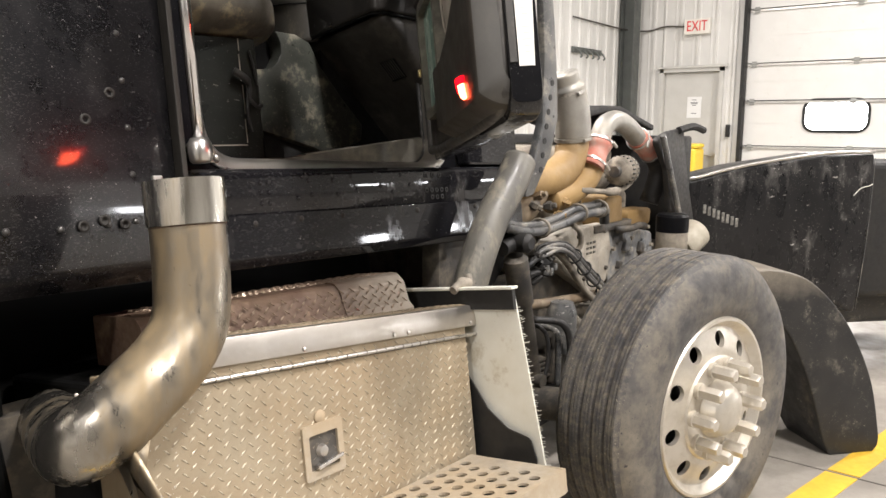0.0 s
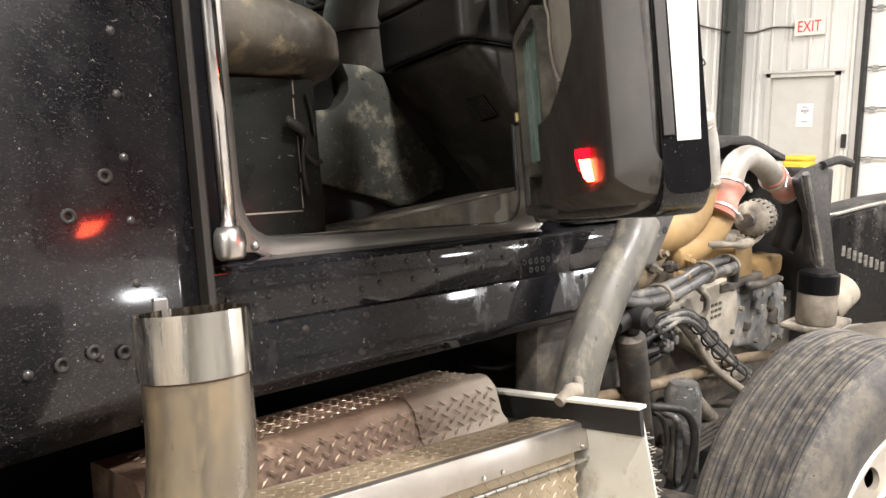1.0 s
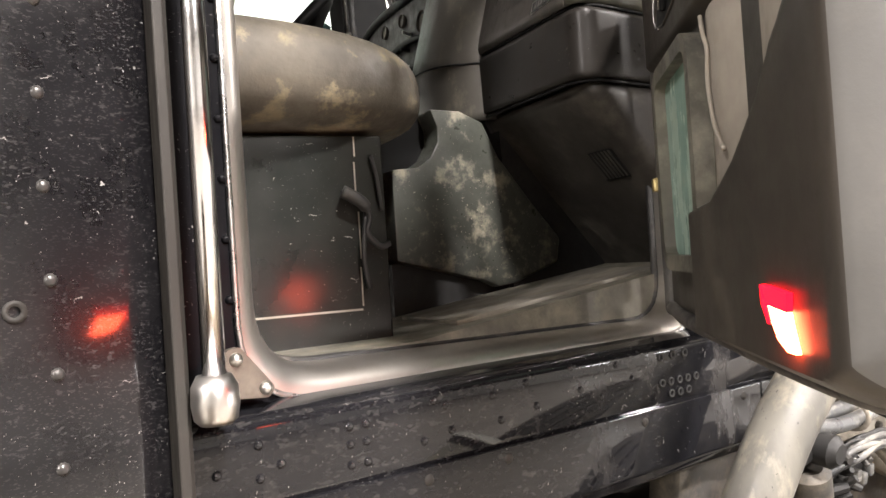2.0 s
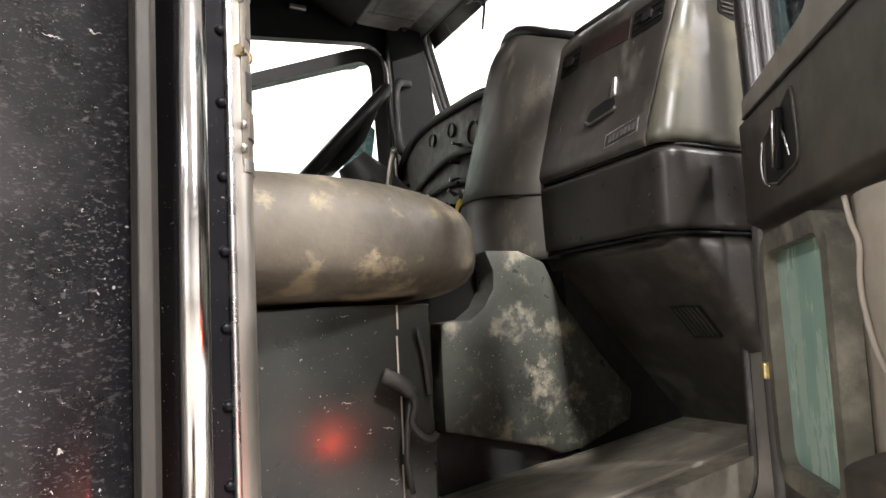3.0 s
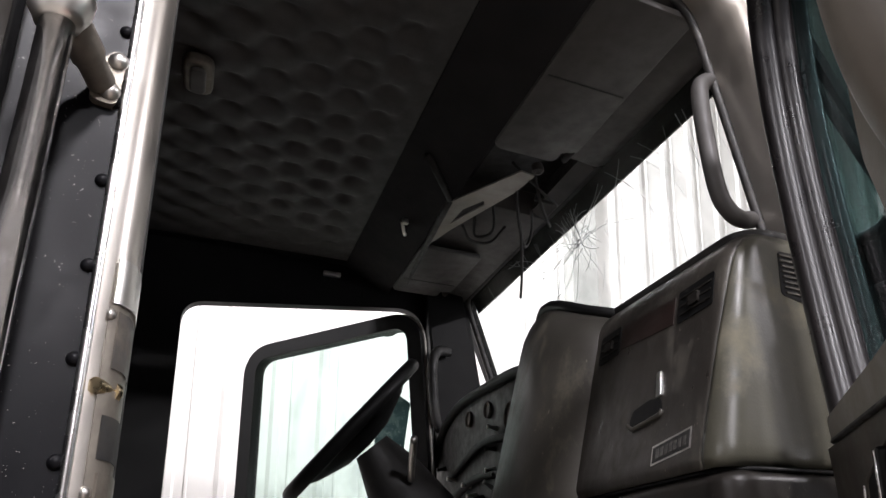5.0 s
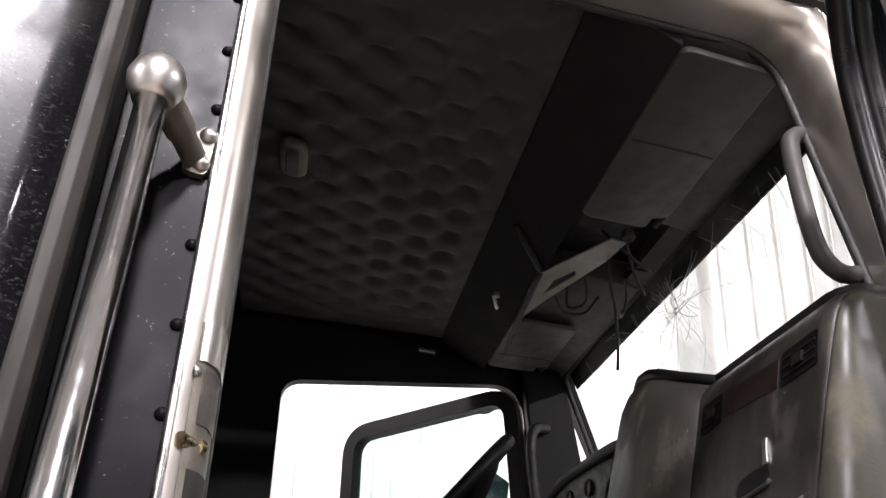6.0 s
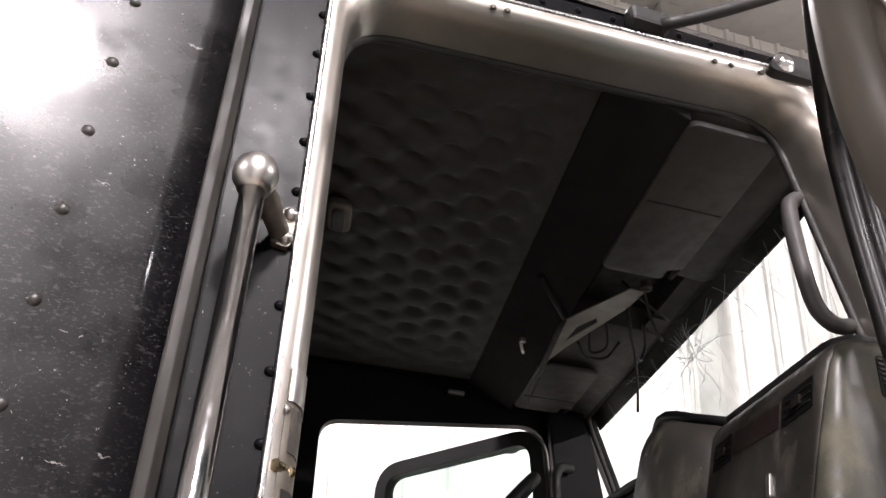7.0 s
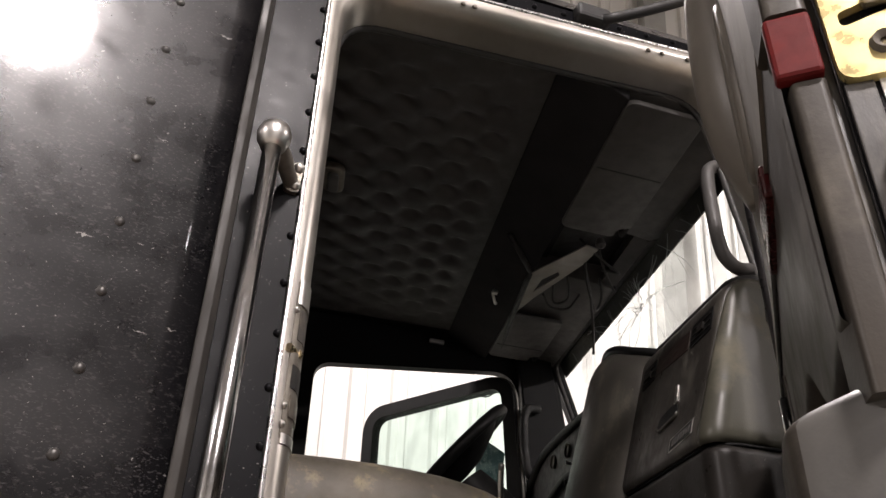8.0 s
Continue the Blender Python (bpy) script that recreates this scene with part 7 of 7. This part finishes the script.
grime("brake_hose", tube(curve_pts([(1.42, 0.10, 0.72), (1.50, 0.02, 0.70), (1.535, 0.0, 0.60), (1.52, 0.02, 0.45), (1.44, 0.05, 0.42)], 7), 0.014, 10), M_SEAL, "dusty black brake hose", 1)
grime("brake_hose", tube(curve_pts([(1.44, 0.13, 0.70), (1.475, 0.08, 0.66), (1.49, 0.07, 0.56), (1.47, 0.08, 0.46)], 7), 0.009, 8), M_SEAL, "thin dusty brake hose", 1)
# firewall support and big hose
# Dark material stands in for the shadow that covers this plate.
grime("cab_support", box(0.92, 1.16, 0.16, 0.24, 0.72, 1.12, 0.012), M_DARKMETAL, "dusty cab support plate darkened for the shadow on it")
hose = grime("coolant_hose", tube(curve_pts([(1.165, 0.01, 1.335), (1.10, 0.0, 1.265), (0.995, 0.0, 1.155), (0.905, 0.0, 1.012), (0.865, 0.0, 0.90), (0.86, 0.0, 0.75)], 8), 0.056, 22), M_TANHOSE, "thick dusty grey hose beside the cab", 1)
grime("hose_bracket", tube(curve_pts([(0.66, -0.10, 0.985), (0.70, -0.10, 1.000), (0.735, -0.10, 0.995), (0.76, -0.08, 1.01)], 4), [0.013] * 4 + [0.018] * 4 + [0.011] * 5, 12), M_ENGINE, "dusty bracket on the hose")
cowl_pts = rounded([(1.185, 1.205), (1.245, 1.215), (1.355, 1.355), (1.395, 1.48), (1.385, 1.62), (1.36, 1.80), (1.33, 1.95), (1.27, 1.95), (1.295, 1.70), (1.29, 1.46), (1.235, 1.32)], 0.02)
cw = grime("torn_hood_support", prism(cowl_pts, "y", 0.0, 0.03, 0.006), M_HOSE, "bent torn sheet metal beside the cowl")
for k in range(7):
    grime("strap_hole", lathe([(0, 0.002), (0.011, 0.002), (0.011, 0), (0, 0)], 12, pose(1.285 + 0.0105 * k, 0.0, 1.30 + 0.05 * k, 90, 0, 0)), M_BLACK, parent=cw)
# air intake and charge pipes
def ochre(name, pts, r, material, label):
    return grime(name, tube(curve_pts(pts, 9), r, 24), material, label, 1)


def band(name, at, along, r, thick, material, label, parent=None):
    """A band clamp round a pipe, with its bolt block."""
    d = Vector(along).normalized()
    side = d.cross(Vector((0, -1, 0))).normalized()
    up = side.cross(d)
    ring = bmesh.new()
    loops = []
    for k in range(32):
        t = 2 * math.pi * k / 32
        q = math.cos(t) * side + math.sin(t) * up
        loops.append([ring.verts.new(Vector(at) + q * rr + d * h) for rr, h in ((r, -thick), (r + 0.004, -thick * 0.9), (r + 0.004, thick * 0.9), (r, thick))])
    for k in range(32):
        A, B = loops[k], loops[(k + 1) % 32]
        for i in range(3):
            ring.faces.new((A[i], A[i + 1], B[i + 1], B[i]))
    bolt_at = Vector(at) + (up * 0.9 + side * 0.3).normalized() * (r + 0.008)
    merge(ring, tube([bolt_at - side * 0.022, bolt_at + side * 0.022], 0.007, 8))
    return grime(name, ring, material, label, 40, parent)


ochre("intake_pipe", [(1.765, 0.20, 1.66), (1.797, 0.19, 1.58), (1.816, 0.18, 1.49), (1.828, 0.18, 1.40)], [0.060] * 6 + [0.074] * 22, M_PIPE, "dull metal intake pipe")
ochre("intake_elbow", [(1.828, 0.18, 1.405), (1.820, 0.18, 1.36), (1.790, 0.18, 1.300), (1.690, 0.185, 1.250), (1.555, 0.20, 1.234), (1.42, 0.22, 1.235)], 0.068, M_OCHRE, "dusty ochre intake elbow")
band("pipe_clamp", (1.828, 0.18, 1.398), (0.15, 0, -1), 0.074, 0.008, M_PIPE, "worn band clamp")
band("pipe_clamp", (1.792, 0.19, 1.59), (0.35, 0, -1), 0.068, 0.009, M_ALU, "bright band clamp")
ochre("lower_elbow", [(1.60, 0.21, 1.20), (1.53, 0.20, 1.155), (1.46, 0.20, 1.12), (1.40, 0.22, 1.10)], 0.055, M_OCHRED, "mud brown lower elbow")
ochre("turbo_elbow", [(1.925, 0.13, 1.30), (1.916, 0.14, 1.275), (1.872, 0.15, 1.222), (1.765, 0.17, 1.175), (1.66, 0.19, 1.155)], 0.057, M_OCHRE, "dusty ochre turbo elbow")
grime("charge_boot", tube(curve_pts([(1.888, 0.125, 1.285), (1.908, 0.12, 1.318), (1.931, 0.12, 1.347), (1.945, 0.12, 1.372), (1.958, 0.12, 1.395)], 3), [0.056, 0.058, 0.055, 0.050, 0.047, 0.046, 0.047, 0.050, 0.054, 0.056, 0.055, 0.052, 0.050], 24), M_REDHOSE, "faded red silicone hose boot")
ochre("charge_pipe", [(1.945, 0.12, 1.38), (1.988, 0.12, 1.448), (2.088, 0.12, 1.474), (2.205, 0.12, 1.448), (2.33, 0.12, 1.388)], 0.044, M_PIPE, "bent dull aluminium charge pipe")
grime("charge_boot", tube([(2.31, 0.12, 1.398), (2.355, 0.12, 1.377), (2.40, 0.12, 1.357), (2.44, 0.12, 1.340), (2.475, 0.12, 1.326)], [0.048, 0.051, 0.046, 0.051, 0.049], 24), M_REDHOSE, "faded red silicone hose boot")
ochre("charge_pipe_down", [(2.455, 0.12, 1.335), (2.53, 0.12, 1.29), (2.565, 0.12, 1.235), (2.56, 0.13, 1.165), (2.54, 0.15, 1.08)], 0.046, M_SEAL, "black charge pipe going down")
for at, along, r in (((1.894, 0.124, 1.295), (0.6, 0, 0.8), 0.058), ((1.952, 0.12, 1.384), (0.5, 0, 0.85), 0.055), ((2.322, 0.12, 1.392), (0.9, 0, -0.42), 0.051), ((2.462, 0.12, 1.331), (0.9, 0, -0.4), 0.052)):
    band("hose_clamp", at, along, r, 0.005, M_ALU, "bright hose clamp")
for k, (x, z) in enumerate(((1.50, 1.18), (1.56, 1.14), (1.64, 1.10), (1.72, 1.11), (1.46, 1.16), (1.68, 1.16), (1.80, 1.12))):
    grime("pipe_fitting", lathe([(0, 0.05), (0.011, 0.05), (0.011, 0.034), (0.019, 0.032), (0.019, 0.012), (0.013, 0.010), (0.013, 0), (0, 0)], 6, pose(x, 0.15, z, 70 + 12 * k, 25 * (k % 3), 10 * k)), (M_OCHRED, M_DARKMETAL, M_OCHRE)[k % 3], "grimy pipe fitting")
# alternator with its slotted end
AM = pose(2.10, 0.085, 1.258, 0, 90, 8) @ Matrix.Diagonal((0.78, 0.78, 0.85, 1))
al = new("alternator")
al.parent, al.matrix_basis = truck, AM
al["label"] = "dusty alternator with slotted end covers"
part("case", lathe([(0.0, -0.085), (0.045, -0.083), (0.070, -0.070), (0.084, -0.048), (0.086, -0.012), (0.080, -0.008), (0.080, 0.008), (0.086, 0.012), (0.084, 0.048), (0.070, 0.070), (0.040, 0.080), (0.0, 0.082)], 36), M_ENGINE, al, "", None, 40)
for k in range(22):
    for s in (-1, 1):
        part("cooling_slot", box(0.062, 0.0875, -0.0042, 0.0042, 0.020, 0.052), M_BLACK, al, "", Matrix.Rotation(2 * math.pi * k / 22, 4, "Z") @ Matrix.Translation((0, 0, -0.072 if s < 0 else 0)))
part("pulley", lathe([(0, -0.13), (0.03, -0.13), (0.032, -0.122), (0.027, -0.115), (0.032, -0.108), (0.032, -0.09), (0, -0.09)], 20), M_DARKMETAL, al, "small dark belt pulley", None, 40)
part("ear", box(0.07, 0.115, -0.016, 0.016, -0.02, 0.02, 0.006), M_ENGINE, al)
grime("alternator_bracket", tube(curve_pts([(1.79, 0.12, 1.192), (1.90, 0.09, 1.180), (1.99, 0.08, 1.172), (2.10, 0.08, 1.178), (2.225, 0.10, 1.200)], 4), [0.015] * 3 + [0.011] * 4 + [0.018] * 4 + [0.012] * 6, 10), M_ENGINE, "dusty cast alternator arm")
grime("belt_idler", prism(rounded([(2.09, 1.145), (2.25, 1.135), (2.268, 1.0), (2.10, 1.0)], 0.02), "y", 0.15, 0.28, 0.012, 3), M_OCHRE, "ochre dusted bracket casting")
grime("ochre_cover", prism(rounded([(2.40, 1.05), (2.67, 1.045), (2.66, 0.965), (2.53, 0.942), (2.41, 0.965)], 0.03), "y", 0.19, 0.30, 0.012), M_OCHRE, "ochre dusted fan cover")
# fuel filters
def canister(name, x, y, z, r, h, m1, m2, rx=0, ry=0):
    e = new(name)
    e.parent, e.matrix_basis = truck, pose(x, y, z, rx, ry, 0)
    part("can", lathe([(0, 0), (r * 0.9, 0), (r, 0.01), (r, h * 0.78), (r * 0.98, h * 0.8), (0, h * 0.8)], 28), m1, e, "", None, 40)
    part("cap", lathe([(r * 1.02, h * 0.6), (r * 1.03, h * 0.95), (r * 0.9, h), (0, h)], 28), m2, e, "", None, 40)
    return e


canister("fuel_filter", 2.185, -0.12, 0.885, 0.068, 0.19, M_ENGINE, M_POST)["label"] = "dusty fuel filter with a black top"
canister("oil_filter", 2.43, -0.06, 0.885, 0.072, 0.15, M_FILTER, M_FILTER, 10, 62)["label"] = "dusty pale spin on filter"
grime("filter_head", box(2.11, 2.36, -0.19, -0.02, 0.862, 0.884, 0.008), M_ENGINE, "dusty cast filter head")
# pipes and wires across the block
wire_rng = random.Random(5)
jit = lambda a: wire_rng.uniform(-a, a)
grime("frame_pipe", tube(curve_pts([(1.08, 0.16, 0.80), (1.50, 0.14, 0.758), (1.85, 0.13, 0.728), (2.14, 0.12, 0.712), (2.6, 0.08, 0.64)], 8), 0.020, 12), M_OCHRED, "mud brown pipe along the frame", 1)
grime("tan_hose", tube(curve_pts([(1.47, 0.16, 0.95), (1.52, 0.14, 0.985), (1.60, 0.12, 0.965), (1.70, 0.11, 0.89), (1.82, 0.10, 0.77), (1.93, 0.08, 0.69), (2.05, 0.05, 0.61)], 8), 0.0155, 12), M_ENGINE, "dusty tan hose running down", 1)
for k in range(9):
    o, q = jit(0.022), jit(0.022)
    grime("engine_wire", tube(curve_pts([(1.42 + o, 0.12, 0.93 + q), (1.475 + q, 0.09 + o * 0.4, 0.985 + o), (1.65 + o, 0.09 + q * 0.4, 0.965 + q), (1.82 + q, 0.085, 0.85 + o), (2.0 + o, 0.08 + o * 0.3, 0.73 + q * 0.6), (2.15, 0.09, 0.66 + o)], 8), 0.0055 + 0.003 * (k % 3 == 0), 6), M_SEAL if k % 3 else M_HOSE, "dusty black engine wire", 1)
for k in range(5):
    grime("wire_tie", tube([(1.70 + 0.085 * k + 0.025 * math.cos(a) * 0.6, 0.085 + 0.03 * math.sin(a), 0.93 - 0.062 * k + 0.026 * math.cos(a)) for a in [2 * math.pi * n / 12 for n in range(12)]], 0.004, 5, True), M_BLACK)
for k in range(2):
    d = 0.035 * k
    uh = grime("coolant_line", tube(curve_pts([(1.215, 0.13 - d, 1.112 - d * 0.5), (1.337, 0.12 - d, 1.086 - d * 0.5), (1.461, 0.12 - d, 1.078 - d * 0.5), (1.604, 0.12 - d, 1.090 - d * 0.5), (1.758, 0.12 - d, 1.114 - d * 0.6), (1.985, 0.13 - d, 1.116 - d * 0.7)], 8), 0.0175, 14), M_HOSE, "dusty grey coolant line", 1)
for x, z in ((1.46, 1.068), (1.75, 1.102), (1.93, 1.104)):
    grime("line_clamp", tube([(x + 0.004 * math.cos(a), 0.103 + 0.045 * math.cos(a), z + 0.034 * math.sin(a)) for a in [2 * math.pi * n / 20 for n in range(20)]], 0.006, 6, True), M_ENGINE, "dusty band clamp", 1)
grime("line_end", tube([(1.97, 0.11, 1.108), (2.00, 0.115, 1.10), (2.015, 0.12, 1.08), (2.02, 0.12, 1.03)], 0.022, 12), M_BLACK, "black hose end", 40)
grime("support_bracket", tube(curve_pts([(1.70, 0.10, 1.06), (1.75, 0.09, 1.02), (1.77, 0.10, 0.96), (1.74, 0.13, 0.92)], 6), 0.012, 8), M_ENGINE, "dusty bracket", 1)
for k in range(9):
    x, z, r = 1.41 + 0.14 * wire_rng.random(), 0.87 + 0.10 * wire_rng.random(), 0.008 + 0.005 * wire_rng.random()
    plug = tube([(x, 0.135, z), (x + jit(0.01), 0.105, z + jit(0.012)), (x + jit(0.02), 0.082, z + jit(0.02))], [r * 1.2, r * 1.2, r * 0.8], 8)
    grime("wire_plug", plug, M_BLACK if k % 3 else M_DARKMETAL, "dusty wire plug")
cst = grime("pump_casting", prism(rounded([(2.08, 0.99), (2.30, 0.985), (2.62, 0.93), (2.66, 0.70), (2.42, 0.66), (2.30, 0.72), (2.16, 0.74), (2.06, 0.88)], 0.03), "y", 0.16, 0.34, 0.015, 3), M_BLUEGREY, "dusty blue grey pump casting")
for k in range(7):
    x, z, w = 2.16 + 0.34 * wire_rng.random(), 0.78 + 0.15 * wire_rng.random(), 0.03 + 0.03 * wire_rng.random()
    web = prism(rounded([(x, z), (x + w, z + jit(0.02)), (x + w * 1.3, z + w * 0.9), (x + w * 0.4, z + w * 1.2)], w * 0.3), "y", 0.140, 0.17, 0.008, 3)
    grime("casting_rib", web, M_BLUEGREY if k % 3 else M_DARKMETAL, parent=cst)
grime("pump_neck", lathe([(0.0, 0.05), (0.028, 0.05), (0.034, 0.04), (0.030, 0.02), (0.045, 0.0), (0, 0)], 20, pose(2.24, 0.16, 0.955, 90, 0, 0)), M_BLUEGREY, parent=cst)
grime("pump_pipe", tube(curve_pts([(2.16, 0.13, 0.99), (2.26, 0.11, 0.985), (2.36, 0.11, 0.99), (2.46, 0.13, 0.975)], 6), 0.016, 12), M_DARKMETAL, parent=cst, smooth=1)
for k in range(9):
    grime("engine_bolt", lathe([(0, 0.016), (0.010, 0.015), (0.011, 0), (0, 0)], 6, pose(2.1 + 0.5 * wire_rng.random(), 0.15, 0.70 + 0.27 * wire_rng.random(), 90, 0, 0)), M_ENGINE, parent=cst)
for k in range(40):
    x, z, s = 1.36 + 0.8 * wire_rng.random(), 0.66 + 0.44 * wire_rng.random(), 0.012 + 0.035 * wire_rng.random()
    mm = (M_ENGINE, M_DARKMETAL, M_ENGINE, M_BLACK)[k % 4]
    if k % 2:
        grime("casting_boss", box(x, x + s, 0.325 + jit(0.02), 0.365, z, z + s * wire_rng.uniform(0.6, 1.8), 0.004), mm, parent=blk)
    else:
        grime("casting_boss", lathe([(0, 0.03), (s * 0.5, 0.03), (s * 0.6, 0.02), (s * 0.6, 0), (0, 0)], 10, pose(x, 0.36, z, 90, 0, 0)), mm, parent=blk)
for k in range(6):
    a, b = 1.40 + 0.6 * wire_rng.random(), 0.66 + 0.3 * wire_rng.random()
    grime("thin_line", tube(curve_pts([(a, 0.30, b), (a + 0.10 + jit(0.05), 0.24, b + jit(0.08)), (a + 0.25 + jit(0.05), 0.24, b + jit(0.10)), (a + 0.36, 0.31, b + jit(0.1))], 6), 0.006, 6), M_DARKMETAL if k % 2 else M_ENGINE, "thin dusty fuel line", 1)
for p, q, r in (((1.72, 0.10, 0.66), (2.0, 0.12, 0.46), 0.030), ((1.85, 0.20, 0.66), (2.3, 0.20, 0.60), 0.035), ((1.55, 0.2, 0.62), (1.75, 0.18, 0.50), 0.022)):
    grime("suspension_rod", tube([p, q], r, 10), M_ENGINE, "dusty tan suspension rod")
# Added dark block keeps the bright floor from showing past the engine.
grime("front_dark_fill", box(1.95, 2.95, 0.30, 0.42, 0.20, 0.72, 0.02), M_DARKMETAL, "added dark block hiding the floor ahead of the engine")
sens = grime("sensor_block", box(1.49, 1.60, 0.12, 0.20, 0.86, 0.95, 0.01), M_BLACK, "black sensor block")
for k in range(4):
    grime("connector", box(1.485 + 0.03 * k, 1.505 + 0.03 * k, 0.10, 0.125, 0.87 + 0.015 * (k % 2), 0.90 + 0.015 * (k % 2), 0.004), M_HOSE, parent=sens)
grime("tee_fitting", tube([(1.20, 0.10, 1.02), (1.33, 0.10, 1.04)], 0.028, 12), M_BLACK, "black pipe fitting")
grime("blue_rail", box(1.98, 2.34, 0.14, 0.20, 0.985, 1.02, 0.006), M_DARKMETAL, "dark fuel rail")
# Added black slab gives the darkness below the engine.
grime("under_engine_fill", box(1.05, 2.9, 0.10, 1.25, 0.26, 0.32, 0.02), M_BLACK, "added black slab hiding the floor below the engine")
grime("gearbox_case", box(0.9, 1.5, 0.34, 1.0, 0.34, 0.80, 0.04, 3), M_DARKMETAL, "grimy gearbox case")
# radiator and shroud
grime("radiator", box(2.82, 2.94, 0.10, 1.2, 0.55, 1.40, 0.015), M_BLACK, "dark radiator core")
sh = grime("radiator_side", prism(rounded([(2.30, 1.39), (2.43, 1.425), (2.615, 1.442), (2.70, 1.20), (2.83, 0.93), (2.68, 0.95), (2.50, 1.06), (2.44, 1.25)], 0.025), "y", 0.02, 0.05, 0.008), M_SEAL, "black rubber radiator side flap")
grime("radiator_edge", tube([(2.322, 0.0, 1.41), (2.42, 0.0, 1.25), (2.555, 0.0, 1.035)], 0.014, 8), M_HOSE, parent=sh)
grime("radiator_hook", tube(curve_pts([(2.55, 0.02, 1.43), (2.68, 0.0, 1.448), (2.79, -0.01, 1.430)], 5), 0.018, 8), M_BLACK, "black rubber latch strap")
grime("shroud", prism(rounded([(2.12, 1.515), (2.30, 1.545), (2.47, 1.545), (2.86, 1.455), (2.86, 1.425), (2.50, 1.505), (2.30, 1.51), (2.12, 1.485)], 0.012), "y", 0.28, 0.95, 0.008), M_BLACK, "black plastic shroud above the engine")

# ---- hood and loose fender ahead of the wheel ----
HU = Vector((0.7415, -0.6709, 0))
HM = Matrix(((HU.x, 0.6709, 0, 3.25), (HU.y, 0.7415, 0, 0.2), (0, 0, 1, 0), (0, 0, 0, 1)))
hood = part("hood", prism(rounded([(-0.03, 1.147), (0.30, 1.222), (0.8, 1.29), (1.125, 1.298), (1.118, 0.87), (1.075, 0.33), (0.60, 0.55), (0.2, 0.62), (0.0, 0.60)], [0.03, 0, 0, 0.03, 0.1, 0.04, 0.1, 0.05, 0.03]), "y", 0.0, 0.30, 0.02, 4), M_HOOD, truck, "scuffed black engine hood tipped forward", HM, 40)
part("hood_edge", tube(curve_pts([(-0.02, 0.0, 1.155), (0.30, -0.005, 1.23), (0.8, -0.005, 1.298), (1.11, -0.005, 1.303)], 6), 0.010, 8), M_ALU, hood, "bright bare hood edge", None, 1)
bb = bmesh.new()
for k in range(8):
    u = 0.062 + 0.0285 * k
    z = 0.985 - 0.0115 * k
    box(u, u + 0.021, -0.006, 0.0, z - 0.026, z + 0.026, 0.003, 1, bm=bb)
part("badge", bb, M_BADGE, hood, "row of small worn chrome badge blocks")
part("crack_edge", tube(curve_pts([(1.00, -0.004, 1.05), (1.03, -0.006, 1.085), (1.06, -0.006, 1.10), (1.09, -0.006, 1.106), (1.117, -0.006, 1.118)], 4), 0.003, 6), M_BOARD, hood, "pale crack in the hood corner", None, 1)
part("hood_front", box(1.10, 1.75, 0.03, 0.26, 0.42, 1.255, 0.05, 4), M_BLACK, hood, "dark front of the hood")
part("bare_edge", tube(curve_pts([(1.122, -0.001, 1.27), (1.119, -0.002, 1.05), (1.114, -0.002, 0.86), (1.095, -0.002, 0.58), (1.075, -0.001, 0.37)], 6), 0.0026, 6), M_HOSE, hood, "pale bare edge of the broken hood", None, 1)

FU = Vector((0.7557, -0.6549, 0))
FM = Matrix(((0.95 * FU.x, 0.6549, 0, 2.131), (0.95 * FU.y, 0.7557, 0, -0.338), (0, 0, 1.04, 0), (0, 0, 0, 1)))


ARCH = [(p[0], p[2]) for p in curve_pts([(0.05, 0, 0.79), (0.16, 0, 0.815), (0.31, 0, 0.818), (0.484, 0, 0.76), (0.672, 0, 0.59), (0.82, 0, 0.345), (0.89, 0, 0.10), (0.895, 0, 0.03)], 6)]
ARCH += [(0.87, 0.0), (0.64, 0.0)] + [(p[0], p[2]) for p in curve_pts([(0.60, 0, 0.06), (0.487, 0, 0.36), (0.341, 0, 0.59), (0.15, 0, 0.70)], 6)]
arch = tagged(part("wheel_arch", prism(ARCH, "y", 0.0, 0.32, 0.065, 6), M_ARCH, None, "", FM, 40), "loose dusty black plastic wheel arch standing on the floor", "wheel arch")
# Added bead that draws the pale highlight on the arch's crease.
part("arch_highlight_bead", tube([(p[0], 0.0205, p[1]) for p in inset(ARCH, 0.0205)[2:38]], 0.0042, 8), M_SEAL, arch, "thin added bead standing for the highlight along the arch", None, 1)

# Added dark block stands for the shadowy space right of the hood.
part("beyond_arch_fill", box(0.95, 1.9, 0.12, 0.7, 0.24, 0.78, 0.05, 3), M_ARCH, truck, "added dark block for the shaded space beyond the arch", HM, 40)
part("mud_flap", prism(rounded(FLAP, 0.02), "x", 0.634, 0.6385), M_BLACK, truck, "black rubber flap at the foot of the splash board", CAB)
